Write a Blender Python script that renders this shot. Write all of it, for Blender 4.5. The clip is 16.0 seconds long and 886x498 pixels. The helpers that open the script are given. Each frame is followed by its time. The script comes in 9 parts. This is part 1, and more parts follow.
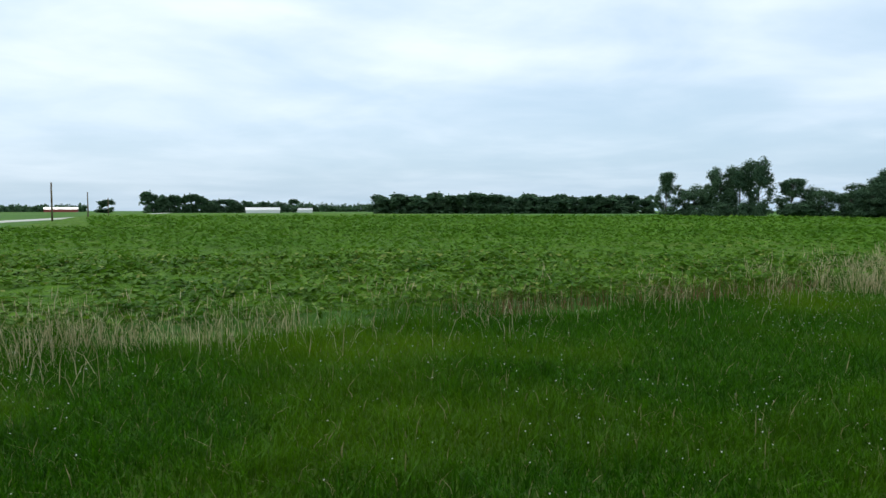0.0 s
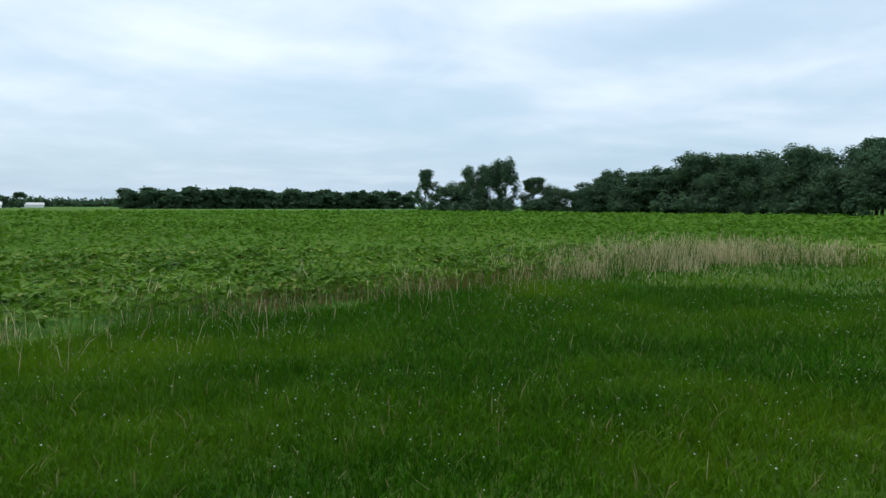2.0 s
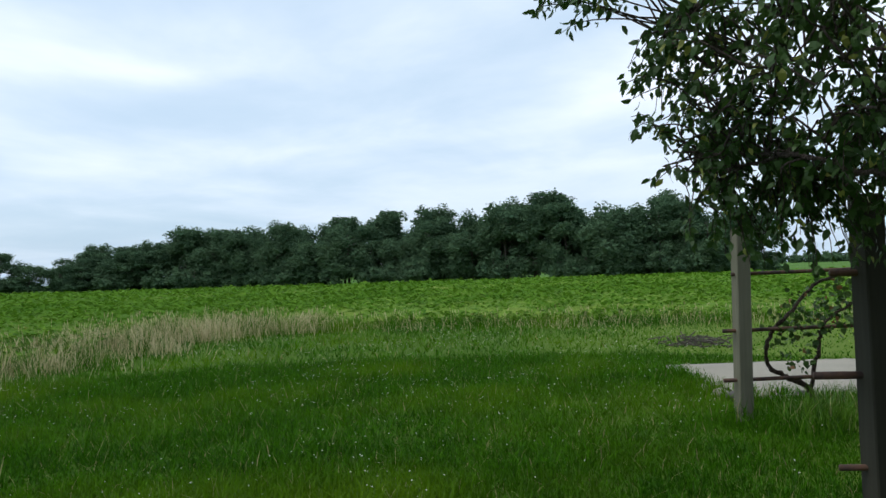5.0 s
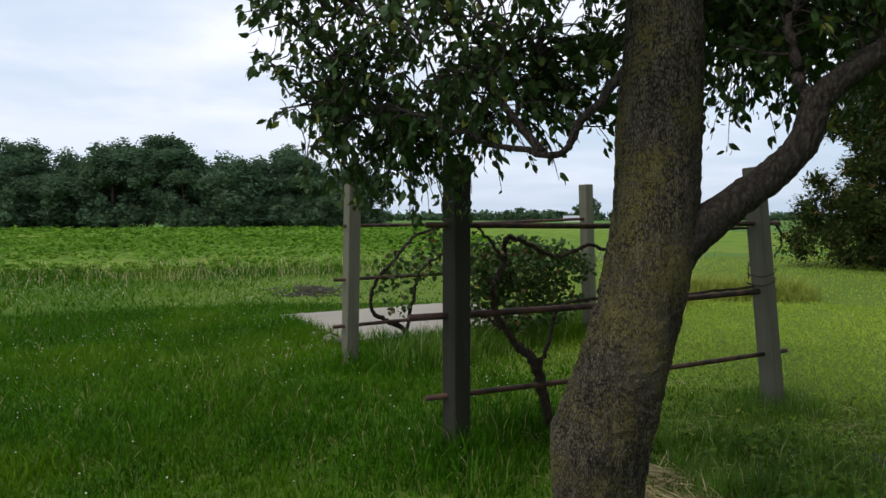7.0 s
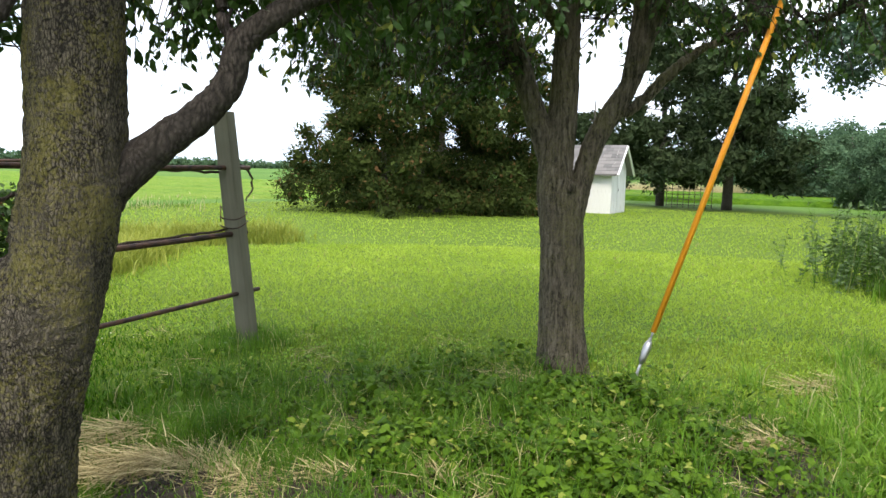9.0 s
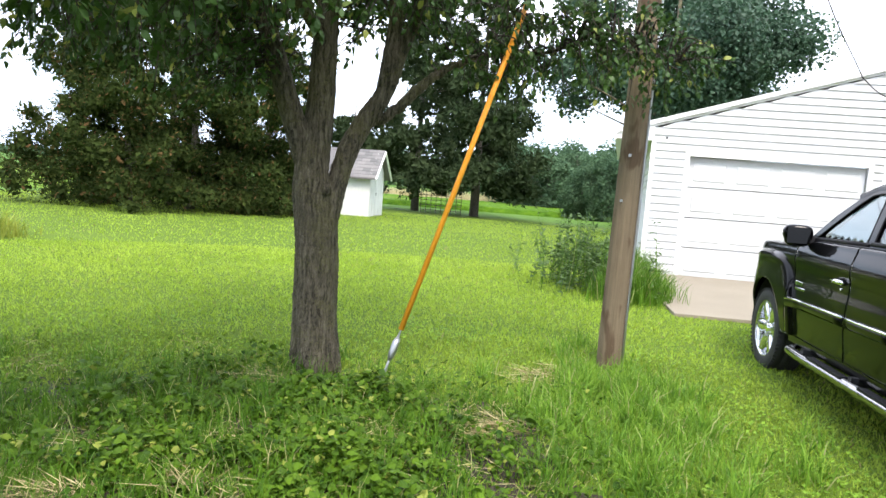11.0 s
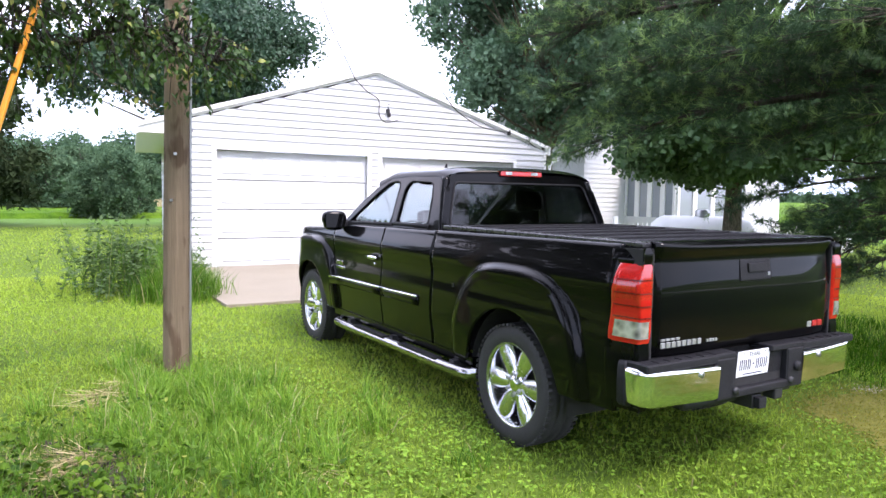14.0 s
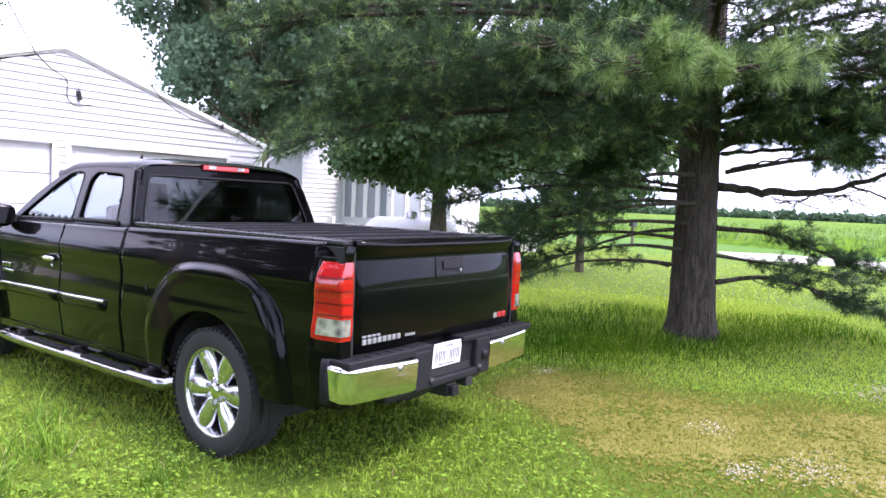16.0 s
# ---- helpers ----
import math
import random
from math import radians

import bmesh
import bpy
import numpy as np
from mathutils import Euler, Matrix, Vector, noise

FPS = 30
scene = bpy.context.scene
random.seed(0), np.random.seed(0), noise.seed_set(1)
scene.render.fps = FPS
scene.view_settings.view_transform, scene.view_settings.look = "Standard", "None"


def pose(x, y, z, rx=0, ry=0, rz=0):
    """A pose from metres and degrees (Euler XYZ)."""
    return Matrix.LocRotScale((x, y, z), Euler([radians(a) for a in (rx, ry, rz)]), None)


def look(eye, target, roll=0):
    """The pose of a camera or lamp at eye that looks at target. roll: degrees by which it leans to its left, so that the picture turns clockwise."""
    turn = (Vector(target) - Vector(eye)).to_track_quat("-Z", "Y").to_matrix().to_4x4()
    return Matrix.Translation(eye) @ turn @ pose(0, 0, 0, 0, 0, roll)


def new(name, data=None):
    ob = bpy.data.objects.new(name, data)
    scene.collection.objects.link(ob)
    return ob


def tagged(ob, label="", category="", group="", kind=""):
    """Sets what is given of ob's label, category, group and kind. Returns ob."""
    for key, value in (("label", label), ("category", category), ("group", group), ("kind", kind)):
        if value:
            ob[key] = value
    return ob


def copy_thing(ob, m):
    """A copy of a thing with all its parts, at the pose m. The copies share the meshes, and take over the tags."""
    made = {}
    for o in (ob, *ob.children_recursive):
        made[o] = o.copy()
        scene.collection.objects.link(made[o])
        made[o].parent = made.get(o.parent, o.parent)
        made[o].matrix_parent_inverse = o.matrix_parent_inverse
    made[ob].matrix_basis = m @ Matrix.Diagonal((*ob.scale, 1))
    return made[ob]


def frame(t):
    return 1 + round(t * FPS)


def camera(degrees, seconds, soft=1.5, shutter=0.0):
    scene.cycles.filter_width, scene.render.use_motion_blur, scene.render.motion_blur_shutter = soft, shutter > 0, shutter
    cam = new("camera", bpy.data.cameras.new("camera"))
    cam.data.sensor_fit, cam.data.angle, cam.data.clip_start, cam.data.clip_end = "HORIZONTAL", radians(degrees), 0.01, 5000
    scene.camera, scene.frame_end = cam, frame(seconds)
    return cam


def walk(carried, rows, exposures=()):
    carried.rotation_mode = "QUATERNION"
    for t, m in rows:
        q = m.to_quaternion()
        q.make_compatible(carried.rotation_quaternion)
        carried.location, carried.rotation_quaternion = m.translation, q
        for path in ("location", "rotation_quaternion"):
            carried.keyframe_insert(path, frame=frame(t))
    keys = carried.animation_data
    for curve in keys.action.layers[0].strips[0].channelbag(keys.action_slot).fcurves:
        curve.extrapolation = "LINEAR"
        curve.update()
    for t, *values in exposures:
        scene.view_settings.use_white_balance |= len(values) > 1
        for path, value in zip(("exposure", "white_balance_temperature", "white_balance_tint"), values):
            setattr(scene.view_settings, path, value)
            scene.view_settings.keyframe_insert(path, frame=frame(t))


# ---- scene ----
cam = camera(64.9, 16.0)
PATH = [
    (0, (2.604, 3.904, 1.56), (3.454, 5.711, 1.45), -0.0),
    (0.5, (2.607, 3.924, 1.555), (3.561, 5.681, 1.488), 0.5),
    (1, (2.64, 3.918, 1.55), (3.69, 5.619, 1.494), 0.9),
    (1.5, (2.675, 3.889, 1.551), (3.873, 5.489, 1.477), 0.9),
    (2, (2.752, 3.886, 1.558), (4.147, 5.314, 1.435), 0.1),
    (2.5, (2.845, 3.884, 1.544), (4.41, 5.123, 1.416), 0.3),
    (3, (2.874, 3.86, 1.54), (4.605, 4.857, 1.443), -0.2),
    (3.2, (2.896, 3.845, 1.548), (4.661, 4.782, 1.455), 0.0),
    (5.3, (3.427, 3.832, 1.638), (5.421, 3.975, 1.709), -1.4),
    (5.5, (3.45, 3.888, 1.591), (5.445, 4.006, 1.646), -0.8),
    (6, (3.56, 3.897, 1.592), (5.554, 3.773, 1.501), -0.8),
    (6.5, (3.575, 3.834, 1.584), (5.529, 3.413, 1.513), 0.4),
    (7, (3.552, 3.761, 1.594), (5.37, 2.931, 1.508), -0.0),
    (7.5, (3.521, 3.684, 1.595), (5.177, 2.57, 1.47), -0.4),
    (8, (3.488, 3.614, 1.589), (4.955, 2.276, 1.351), -0.9),
    (8.5, (3.433, 3.521, 1.586), (4.627, 1.929, 1.383), 0.7),
    (9, (3.413, 3.468, 1.569), (4.307, 1.693, 1.347), 1.3),
    (9.5, (3.405, 3.423, 1.571), (4.052, 1.544, 1.35), 2.0),
    (9.7, (3.397, 3.451, 1.57), (3.972, 1.545, 1.376), 2.0),
    (11.8, (3.341, 3.545, 1.582), (3.29, 1.553, 1.419), 2.7),
    (12, (3.341, 3.511, 1.574), (3.182, 1.521, 1.448), 1.4),
    (12.5, (3.44, 3.432, 1.591), (3.015, 1.484, 1.439), 0.7),
    (13, (3.585, 3.485, 1.618), (2.971, 1.585, 1.5), 0.0),
    (13.5, (3.654, 3.541, 1.626), (2.85, 1.717, 1.458), 0.2),
    (14, (3.669, 3.605, 1.627), (2.643, 1.894, 1.474), 0.9),
    (14.5, (3.62, 3.615, 1.621), (2.341, 2.086, 1.452), 1.7),
    (15, (3.569, 3.601, 1.624), (2.108, 2.243, 1.484), 2.0),
    (15.5, (3.56, 3.606, 1.623), (2.023, 2.333, 1.486), 1.8),
    (16, (3.539, 3.61, 1.615), (1.932, 2.426, 1.485), 2.4),
]
walk(cam, [(t, look(eye, target, roll)) for t, eye, target, roll in PATH],
     [(0.0, 0.0, 6400, 4), (3.2, -0.05, 6400, 4), (5.5, 0.05, 6500, 8), (6.5, 0.05, 6700, 12), (7.0, 0.05, 6800, 13), (7.5, 0.25, 6950, 14), (8.0, 0.6, 6950, 15), (8.5, 1.05, 6950, 14), (9.0, 1.35, 6950, 13), (9.7, 1.45, 6900, 12),
      (12.0, 1.75, 6550, 18), (13.5, 1.72, 6400, 23), (16.0, 1.95, 6250, 36)])

# ---- world, sun ----
SUN_EL, SUN_AZ = 55.0, 345.0          # height above the horizon; compass-like turn from +y, clockwise
world = bpy.data.worlds.new("overcast_sky")
scene.world = world
world.use_nodes = True
wn, wl = world.node_tree.nodes, world.node_tree.links
wn.clear()


def wnode(kind, **values):
    n = wn.new(kind)
    for k, v in values.items():
        n.inputs[k].default_value = v
    return n


out = wn.new("ShaderNodeOutputWorld")
bg = wn.new("ShaderNodeBackground")
bg.inputs["Strength"].default_value = 0.122
sky = wn.new("ShaderNodeTexSky")
sky.sky_type, sky.sun_disc = "NISHITA", False
sky.sun_elevation, sky.sun_rotation = radians(SUN_EL), radians(SUN_AZ)
sky.air_density, sky.dust_density, sky.ozone_density = 1.2, 2.5, 1.0
co = wn.new("ShaderNodeTexCoord")
sep = wn.new("ShaderNodeSeparateXYZ")
wl.new(co.outputs["Generated"], sep.inputs[0])


def wmath(op, a, b=None, c=None):
    n = wn.new("ShaderNodeMath")
    n.operation = op
    for i, v in enumerate((a, b, c)):
        if v is None:
            continue
        if hasattr(v, "is_linked"):
            wl.new(v, n.inputs[i])
        else:
            n.inputs[i].default_value = v
    return n.outputs[0]


# clouds lie on a flat deck: the direction is laid onto a plane overhead
up = wmath("MAXIMUM", sep.outputs["Z"], 0.0)
deck = wmath("ADD", up, 0.11)
comb = wn.new("ShaderNodeCombineXYZ")
wl.new(wmath("DIVIDE", sep.outputs["X"], deck), comb.inputs["X"])
wl.new(wmath("DIVIDE", sep.outputs["Y"], deck), comb.inputs["Y"])
n1 = wnode("ShaderNodeTexNoise", Scale=0.34, Detail=4.0, Roughness=0.5, Distortion=0.8)
n2 = wnode("ShaderNodeTexNoise", Scale=1.1, Detail=5.0, Roughness=0.55, Distortion=0.3)
for n in (n1, n2):
    wl.new(comb.outputs[0], n.inputs["Vector"])
cover = wmath("ADD", wmath("MULTIPLY", n1.outputs["Fac"], 0.75), wmath("MULTIPLY", n2.outputs["Fac"], 0.25))
ramp = wn.new("ShaderNodeMapRange")
ramp.interpolation_type = "SMOOTHSTEP"
for i, v in enumerate((0.36, 0.62, 0.30, 1.0)):
    ramp.inputs[i + 1].default_value = v
wl.new(cover, ramp.inputs[0])
# the veil is thinner low over the horizon
low = wn.new("ShaderNodeMapRange")
for i, v in enumerate((0.0, 0.25, 0.25, 1.0)):
    low.inputs[i + 1].default_value = v
wl.new(up, low.inputs[0])
fac = wmath("MULTIPLY", ramp.outputs[0], low.outputs[0])
shade = wn.new("ShaderNodeMix")
shade.data_type = "RGBA"
shade.inputs["A"].default_value = (6.1, 7.0, 8.7, 1)
shade.inputs["B"].default_value = (9.9, 10.1, 10.9, 1)
wl.new(n2.outputs["Fac"], shade.inputs["Factor"])
mix = wn.new("ShaderNodeMix")
mix.data_type = "RGBA"
tone = wn.new("ShaderNodeMix")
tone.data_type, tone.blend_type = "RGBA", "MIX"
tone.inputs["Factor"].default_value = 0.75
tone.inputs["B"].default_value = (4.3, 5.9, 7.8, 1)
wl.new(sky.outputs[0], tone.inputs["A"])
wl.new(fac, mix.inputs["Factor"])
wl.new(tone.outputs["Result"], mix.inputs["A"])
wl.new(shade.outputs["Result"], mix.inputs["B"])
wl.new(mix.outputs["Result"], bg.inputs["Color"])
wl.new(bg.outputs[0], out.inputs[0])

sun = new("sun", bpy.data.lights.new("sun", "SUN"))
sun.data.energy, sun.data.angle, sun.data.color = 1.5, radians(16), (1.0, 0.95, 0.87)
az = radians(SUN_AZ)
sun.matrix_world = look((0, 0, 50), (-40 * math.sin(az), -40 * math.cos(az), 50 - 40 * math.tan(radians(SUN_EL))))

# ---- materials ----


class Nodes:
    """A node material under construction."""

    def __init__(self, name):
        self.mat = bpy.data.materials.new(name)
        self.mat.use_nodes = True
        self.n, self.l = self.mat.node_tree.nodes, self.mat.node_tree.links
        self.n.clear()
        self.out = self.n.new("ShaderNodeOutputMaterial")
        self.b = self.n.new("ShaderNodeBsdfPrincipled")
        self.l.new(self.b.outputs[0], self.out.inputs[0])
        self.co = self.n.new("ShaderNodeTexCoord").outputs["Object"]

    def put(self, socket, value):
        if hasattr(value, "is_linked"):
            self.l.new(value, socket)
        elif isinstance(value, tuple) and len(value) == 3 and socket.type == "RGBA":
            socket.default_value = (*value, 1)
        else:
            socket.default_value = value

    def set(self, **kw):
        names = dict(color="Base Color", rough="Roughness", metal="Metallic", normal="Normal", coat="Coat Weight", spec="Specular IOR Level",
                     trans="Transmission Weight", ior="IOR", alpha="Alpha", coat_rough="Coat Roughness", sheen="Sheen Weight")
        for k, v in kw.items():
            self.put(self.b.inputs[names[k]], v)
        return self

    def noise(self, scale, detail=3.0, rough=0.55, stretch=None, co=None, distortion=0.0):
        t = self.n.new("ShaderNodeTexNoise")
        for k, v in (("Scale", scale), ("Detail", detail), ("Roughness", rough), ("Distortion", distortion)):
            t.inputs[k].default_value = v
        v = co or self.co
        if stretch:
            m = self.n.new("ShaderNodeMapping")
            m.inputs["Scale"].default_value = stretch
            self.l.new(v, m.inputs["Vector"])
            v = m.outputs[0]
        self.l.new(v, t.inputs["Vector"])
        return t.outputs["Fac"]

    def voronoi(self, scale, stretch=None, feature="F1", out="Distance"):
        t = self.n.new("ShaderNodeTexVoronoi")
        t.feature = feature
        t.inputs["Scale"].default_value = scale
        v = self.co
        if stretch:
            m = self.n.new("ShaderNodeMapping")
            m.inputs["Scale"].default_value = stretch
            self.l.new(v, m.inputs["Vector"])
            v = m.outputs[0]
        self.l.new(v, t.inputs["Vector"])
        return t.outputs[out]

    def island(self):
        return self.n.new("ShaderNodeNewGeometry").outputs["Random Per Island"]

    def each(self):
        return self.n.new("ShaderNodeObjectInfo").outputs["Random"]

    def range(self, v, a, b, c=0.0, d=1.0):
        m = self.n.new("ShaderNodeMapRange")
        self.put(m.inputs[0], v)
        for i, x in enumerate((a, b, c, d)):
            m.inputs[i + 1].default_value = x
        return m.outputs[0]

    def mix(self, f, a, b, mode="MIX"):
        m = self.n.new("ShaderNodeMix")
        m.data_type, m.blend_type = "RGBA", mode
        self.put(m.inputs["Factor"], f)
        self.put(m.inputs["A"], a)
        self.put(m.inputs["B"], b)
        return m.outputs["Result"]

    def math(self, op, a, b):
        m = self.n.new("ShaderNodeMath")
        m.operation = op
        self.put(m.inputs[0], a)
        self.put(m.inputs[1], b)
        return m.outputs[0]

    def bump(self, height, strength=0.5, dist=0.01):
        m = self.n.new("ShaderNodeBump")
        m.inputs["Strength"].default_value, m.inputs["Distance"].default_value = strength, dist
        self.l.new(height, m.inputs["Height"])
        return m.outputs[0]

    def leaf(self, color, through_it, share=0.3):
        """Lets part of the light pass through, as leaves do."""
        t = self.n.new("ShaderNodeBsdfTranslucent")
        self.put(t.inputs["Color"], through_it)
        m = self.n.new("ShaderNodeMixShader")
        m.inputs[0].default_value = share
        self.put(self.b.inputs["Base Color"], color)
        self.l.new(self.b.outputs[0], m.inputs[1])
        self.l.new(t.outputs[0], m.inputs[2])
        self.l.new(m.outputs[0], self.out.inputs[0])
        return self


def foliage(name, dark, light, share=0.3, rough=0.55, scale=0.35, spec=0.3, odd=None):
    m = Nodes(name)
    patch = m.range(m.noise(scale, 3), 0.35, 0.65)
    f = m.math("ADD", m.math("MULTIPLY", m.island(), 0.6), m.math("MULTIPLY", patch, 0.4))
    c = m.mix(f, dark, light)
    if odd:                                    # a few dry or yellow ones
        c = m.mix(m.range(m.island(), 0.93, 0.96), c, odd)
    m.leaf(c, c, share)
    m.set(rough=rough, spec=spec)
    return m.mat


def plain(name, color, rough=0.5, metal=0.0, vary=0.12, scale=6.0, bump=0.0, bscale=40.0, **kw):
    m = Nodes(name)
    f = m.math("ADD", m.math("MULTIPLY", m.noise(scale, 4), 0.6), m.math("MULTIPLY", m.noise(scale * 7, 3), 0.4))
    a = tuple(x * (1 - vary * 2) for x in color)
    b = tuple(min(1, x * (1 + vary * 2)) for x in color)
    m.set(color=m.mix(f, a, b), rough=m.range(m.noise(scale * 2, 3), 0.3, 0.7, max(0.02, rough - 0.06), rough + 0.06), metal=metal, **kw)
    if bump:
        m.set(normal=m.bump(m.noise(bscale, 4), bump, 0.01))
    return m.mat


def bark(name, dark, light, moss=None, scale=1.0, furrow=0):
    m = Nodes(name)
    warp = m.n.new("ShaderNodeVectorMath")
    warp.operation = "MULTIPLY_ADD"
    big = m.n.new("ShaderNodeTexNoise")
    big.inputs["Scale"].default_value = 9.0 * scale
    m.l.new(m.co, big.inputs["Vector"])
    m.l.new(big.outputs["Color"], warp.inputs[0])
    warp.inputs[1].default_value = (0.05, 0.05, 0.08)
    m.l.new(m.co, warp.inputs[2])
    cell = m.n.new("ShaderNodeTexVoronoi")
    cell.inputs["Scale"].default_value = 62.0 * scale
    mp = m.n.new("ShaderNodeMapping")
    mp.inputs["Scale"].default_value = (1, 1, 0.5)
    m.l.new(warp.outputs[0], mp.inputs["Vector"])
    m.l.new(mp.outputs[0], cell.inputs["Vector"])
    plate = m.noise(150 * scale, 5, 0.7, (1, 1, 0.7), warp.outputs[0])
    rib = m.noise(34 * scale, 5, 0.7, (1, 1, 0.16), warp.outputs[0])
    crack = m.range(cell.outputs["Distance"], 0.15, 0.75, 1.0, 0.0)
    if furrow == 2:                             # thick scales between deep cracks
        cell.feature = "DISTANCE_TO_EDGE"
        cell.inputs["Scale"].default_value = 88.0 * scale
        mp.inputs["Scale"].default_value = (1, 1, 0.38)
        warp.inputs[1].default_value = (0.04, 0.04, 0.06)
        crack = m.math("MULTIPLY", m.range(cell.outputs["Distance"], 0.0, 0.22), m.range(m.noise(60 * scale, 3, 0.6, (1, 1, 0.4)), 0.32, 0.6, 0.35, 1.0))
    if furrow == 1:
        rib = m.noise(46 * scale, 4, 0.6, (1, 1, 0.11), warp.outputs[0])
    h = m.math("ADD", m.math("MULTIPLY", crack, (0.40, 0.12, 0.28)[furrow]), m.math("ADD", m.math("MULTIPLY", plate, 0.45), m.math("MULTIPLY", m.range(rib, 0.3, 0.7) if furrow == 1 else rib, 0.65)))
    c = m.mix(m.range(h, (0.50, 0.35, 0.56)[furrow], (1.05, 0.95, 0.99)[furrow]), dark, light)
    c = m.mix(m.math("MULTIPLY", m.range(m.noise(3.0, 4), 0.5, 0.7), 0.6), c, tuple(x * 0.55 for x in light))
    if moss:
        c = m.mix(m.math("MULTIPLY", m.range(m.math("ADD", m.math("MULTIPLY", m.noise(4.0, 4), 0.5), m.math("MULTIPLY", m.noise(70.0, 3), 0.5)), 0.48, 0.60), (0.45, 0.45, 0.58)[furrow]), c, moss)
    m.set(color=c, rough=0.9, spec=0.2, normal=m.bump(h, 1.0, 0.025))
    return m.mat


# ---- mesh helpers ----


def np_mesh(name, verts, tris, smooth=False):
    verts, tris = np.asarray(verts, np.float32), np.asarray(tris, np.int32)
    me = bpy.data.meshes.new(name)
    k = tris.shape[1]
    me.vertices.add(len(verts))
    me.vertices.foreach_set("co", verts.ravel())
    me.loops.add(tris.size)
    me.loops.foreach_set("vertex_index", tris.ravel())
    me.polygons.add(len(tris))
    me.polygons.foreach_set("loop_start", np.arange(0, tris.size, k, dtype=np.int32))
    me.update(calc_edges=True)
    me.polygons.foreach_set("use_smooth", np.full(len(tris), smooth))
    me.validate()
    return me


def thing(name, at=(0, 0, 0), label="", category="", group="", kind="", turn=0):
    ob = new(name)
    ob.empty_display_size = 0.2
    ob.matrix_world = pose(*at, 0, 0, turn)
    return tagged(ob, label, category, group, kind)


def part(name, bm, material, parent, label="", smooth=False):
    """Links a bmesh or a mesh as one mesh object under its thing."""
    if isinstance(bm, bmesh.types.BMesh):
        me = bpy.data.meshes.new(name)
        bm.to_mesh(me)
        bm.free()
        me.polygons.foreach_set("use_smooth", [smooth] * len(me.polygons))
    else:
        me = bm
    if material and not me.materials:
        me.materials.append(material)
    ob = new(name, me)
    if parent:
        ob.parent = parent
    if label:
        tagged(ob, label)
    return ob


def solo(name, bm, material, label="", category="", group="", kind="", smooth=False):
    ob = part(name, bm, material, None, "", smooth)
    return tagged(ob, label, category, group, kind)


def box(x0, x1, y0, y1, z0, z1, bevel=0.0, seg=2, bm=None):
    bm2 = bmesh.new()
    bmesh.ops.create_cube(bm2, size=1)
    for v in bm2.verts:
        v.co = Vector((x0 + (v.co.x + 0.5) * (x1 - x0), y0 + (v.co.y + 0.5) * (y1 - y0), z0 + (v.co.z + 0.5) * (z1 - z0)))
    if bevel:
        bmesh.ops.bevel(bm2, geom=bm2.edges[:], offset=bevel, segments=seg, profile=0.7, affect="EDGES")
    if bm is None:
        return bm2
    join(bm, bm2)
    return bm


def join(bm, other):
    me = bpy.data.meshes.new("tmp")
    other.to_mesh(me)
    other.free()
    bm.from_mesh(me)
    bpy.data.meshes.remove(me)
    return bm


def moved(bm, m):
    bmesh.ops.transform(bm, matrix=m, verts=bm.verts)
    return bm


def tube_np(points, radii, sides=8, cap=True, base=0, wobble=0.0, rng=None):
    """Vertices and quads of a round tube along a line."""
    p = np.asarray(points, float)
    r = np.broadcast_to(np.asarray(radii, float), (len(p),))
    t = np.gradient(p, axis=0)
    t /= np.linalg.norm(t, axis=1, keepdims=True) + 1e-9
    ref = np.array([0.0, 0, 1]) if abs(t[0, 2]) < 0.9 else np.array([1.0, 0, 0])
    u = np.cross(t, ref)
    u /= np.linalg.norm(u, axis=1, keepdims=True) + 1e-9
    v = np.cross(t, u)
    a = np.linspace(0, 2 * np.pi, sides, endpoint=False)
    ring = r[:, None] * np.ones(sides)
    if wobble:
        ring = ring * (1 + wobble * (rng or np.random).standard_normal(ring.shape))
    vs = (p[:, None] + ring[..., None] * (np.cos(a)[None, :, None] * u[:, None] + np.sin(a)[None, :, None] * v[:, None])).reshape(-1, 3)
    i = np.arange(len(p) - 1)[:, None] * sides
    j = np.arange(sides)[None]
    k = (j + 1) % sides
    q = np.stack([i + j, i + k, i + sides + k, i + sides + j], -1).reshape(-1, 4)
    if cap:
        n0 = len(vs)
        vs = np.vstack([vs, p[0], p[-1]])
        e = (len(p) - 1) * sides
        c0 = [[(x + 1) % sides, x, n0, n0] for x in range(sides)]
        c1 = [[e + x, e + (x + 1) % sides, n0 + 1, n0 + 1] for x in range(sides)]
        q = np.vstack([q, c0, c1])
    return vs, q + base


class Soup:
    """Gathers many tubes and leaves into one mesh."""

    def __init__(self):
        self.v, self.f, self.n = [], [], 0

    def add(self, vs, tris):
        tris = np.asarray(tris)
        if tris.shape[1] == 4:
            tris = np.vstack([tris[:, :3], tris[:, [0, 2, 3]]])
            tris = tris[(tris[:, 0] != tris[:, 1]) & (tris[:, 1] != tris[:, 2]) & (tris[:, 0] != tris[:, 2])]
        self.v.append(np.asarray(vs, np.float32))
        self.f.append(tris + self.n)
        self.n += len(vs)
        return self

    def tube(self, points, radii, sides=8, **kw):
        return self.add(*tube_np(points, radii, sides, **kw))

    def mesh(self, name, smooth=False):
        return np_mesh(name, np.vstack(self.v), np.vstack(self.f), smooth)


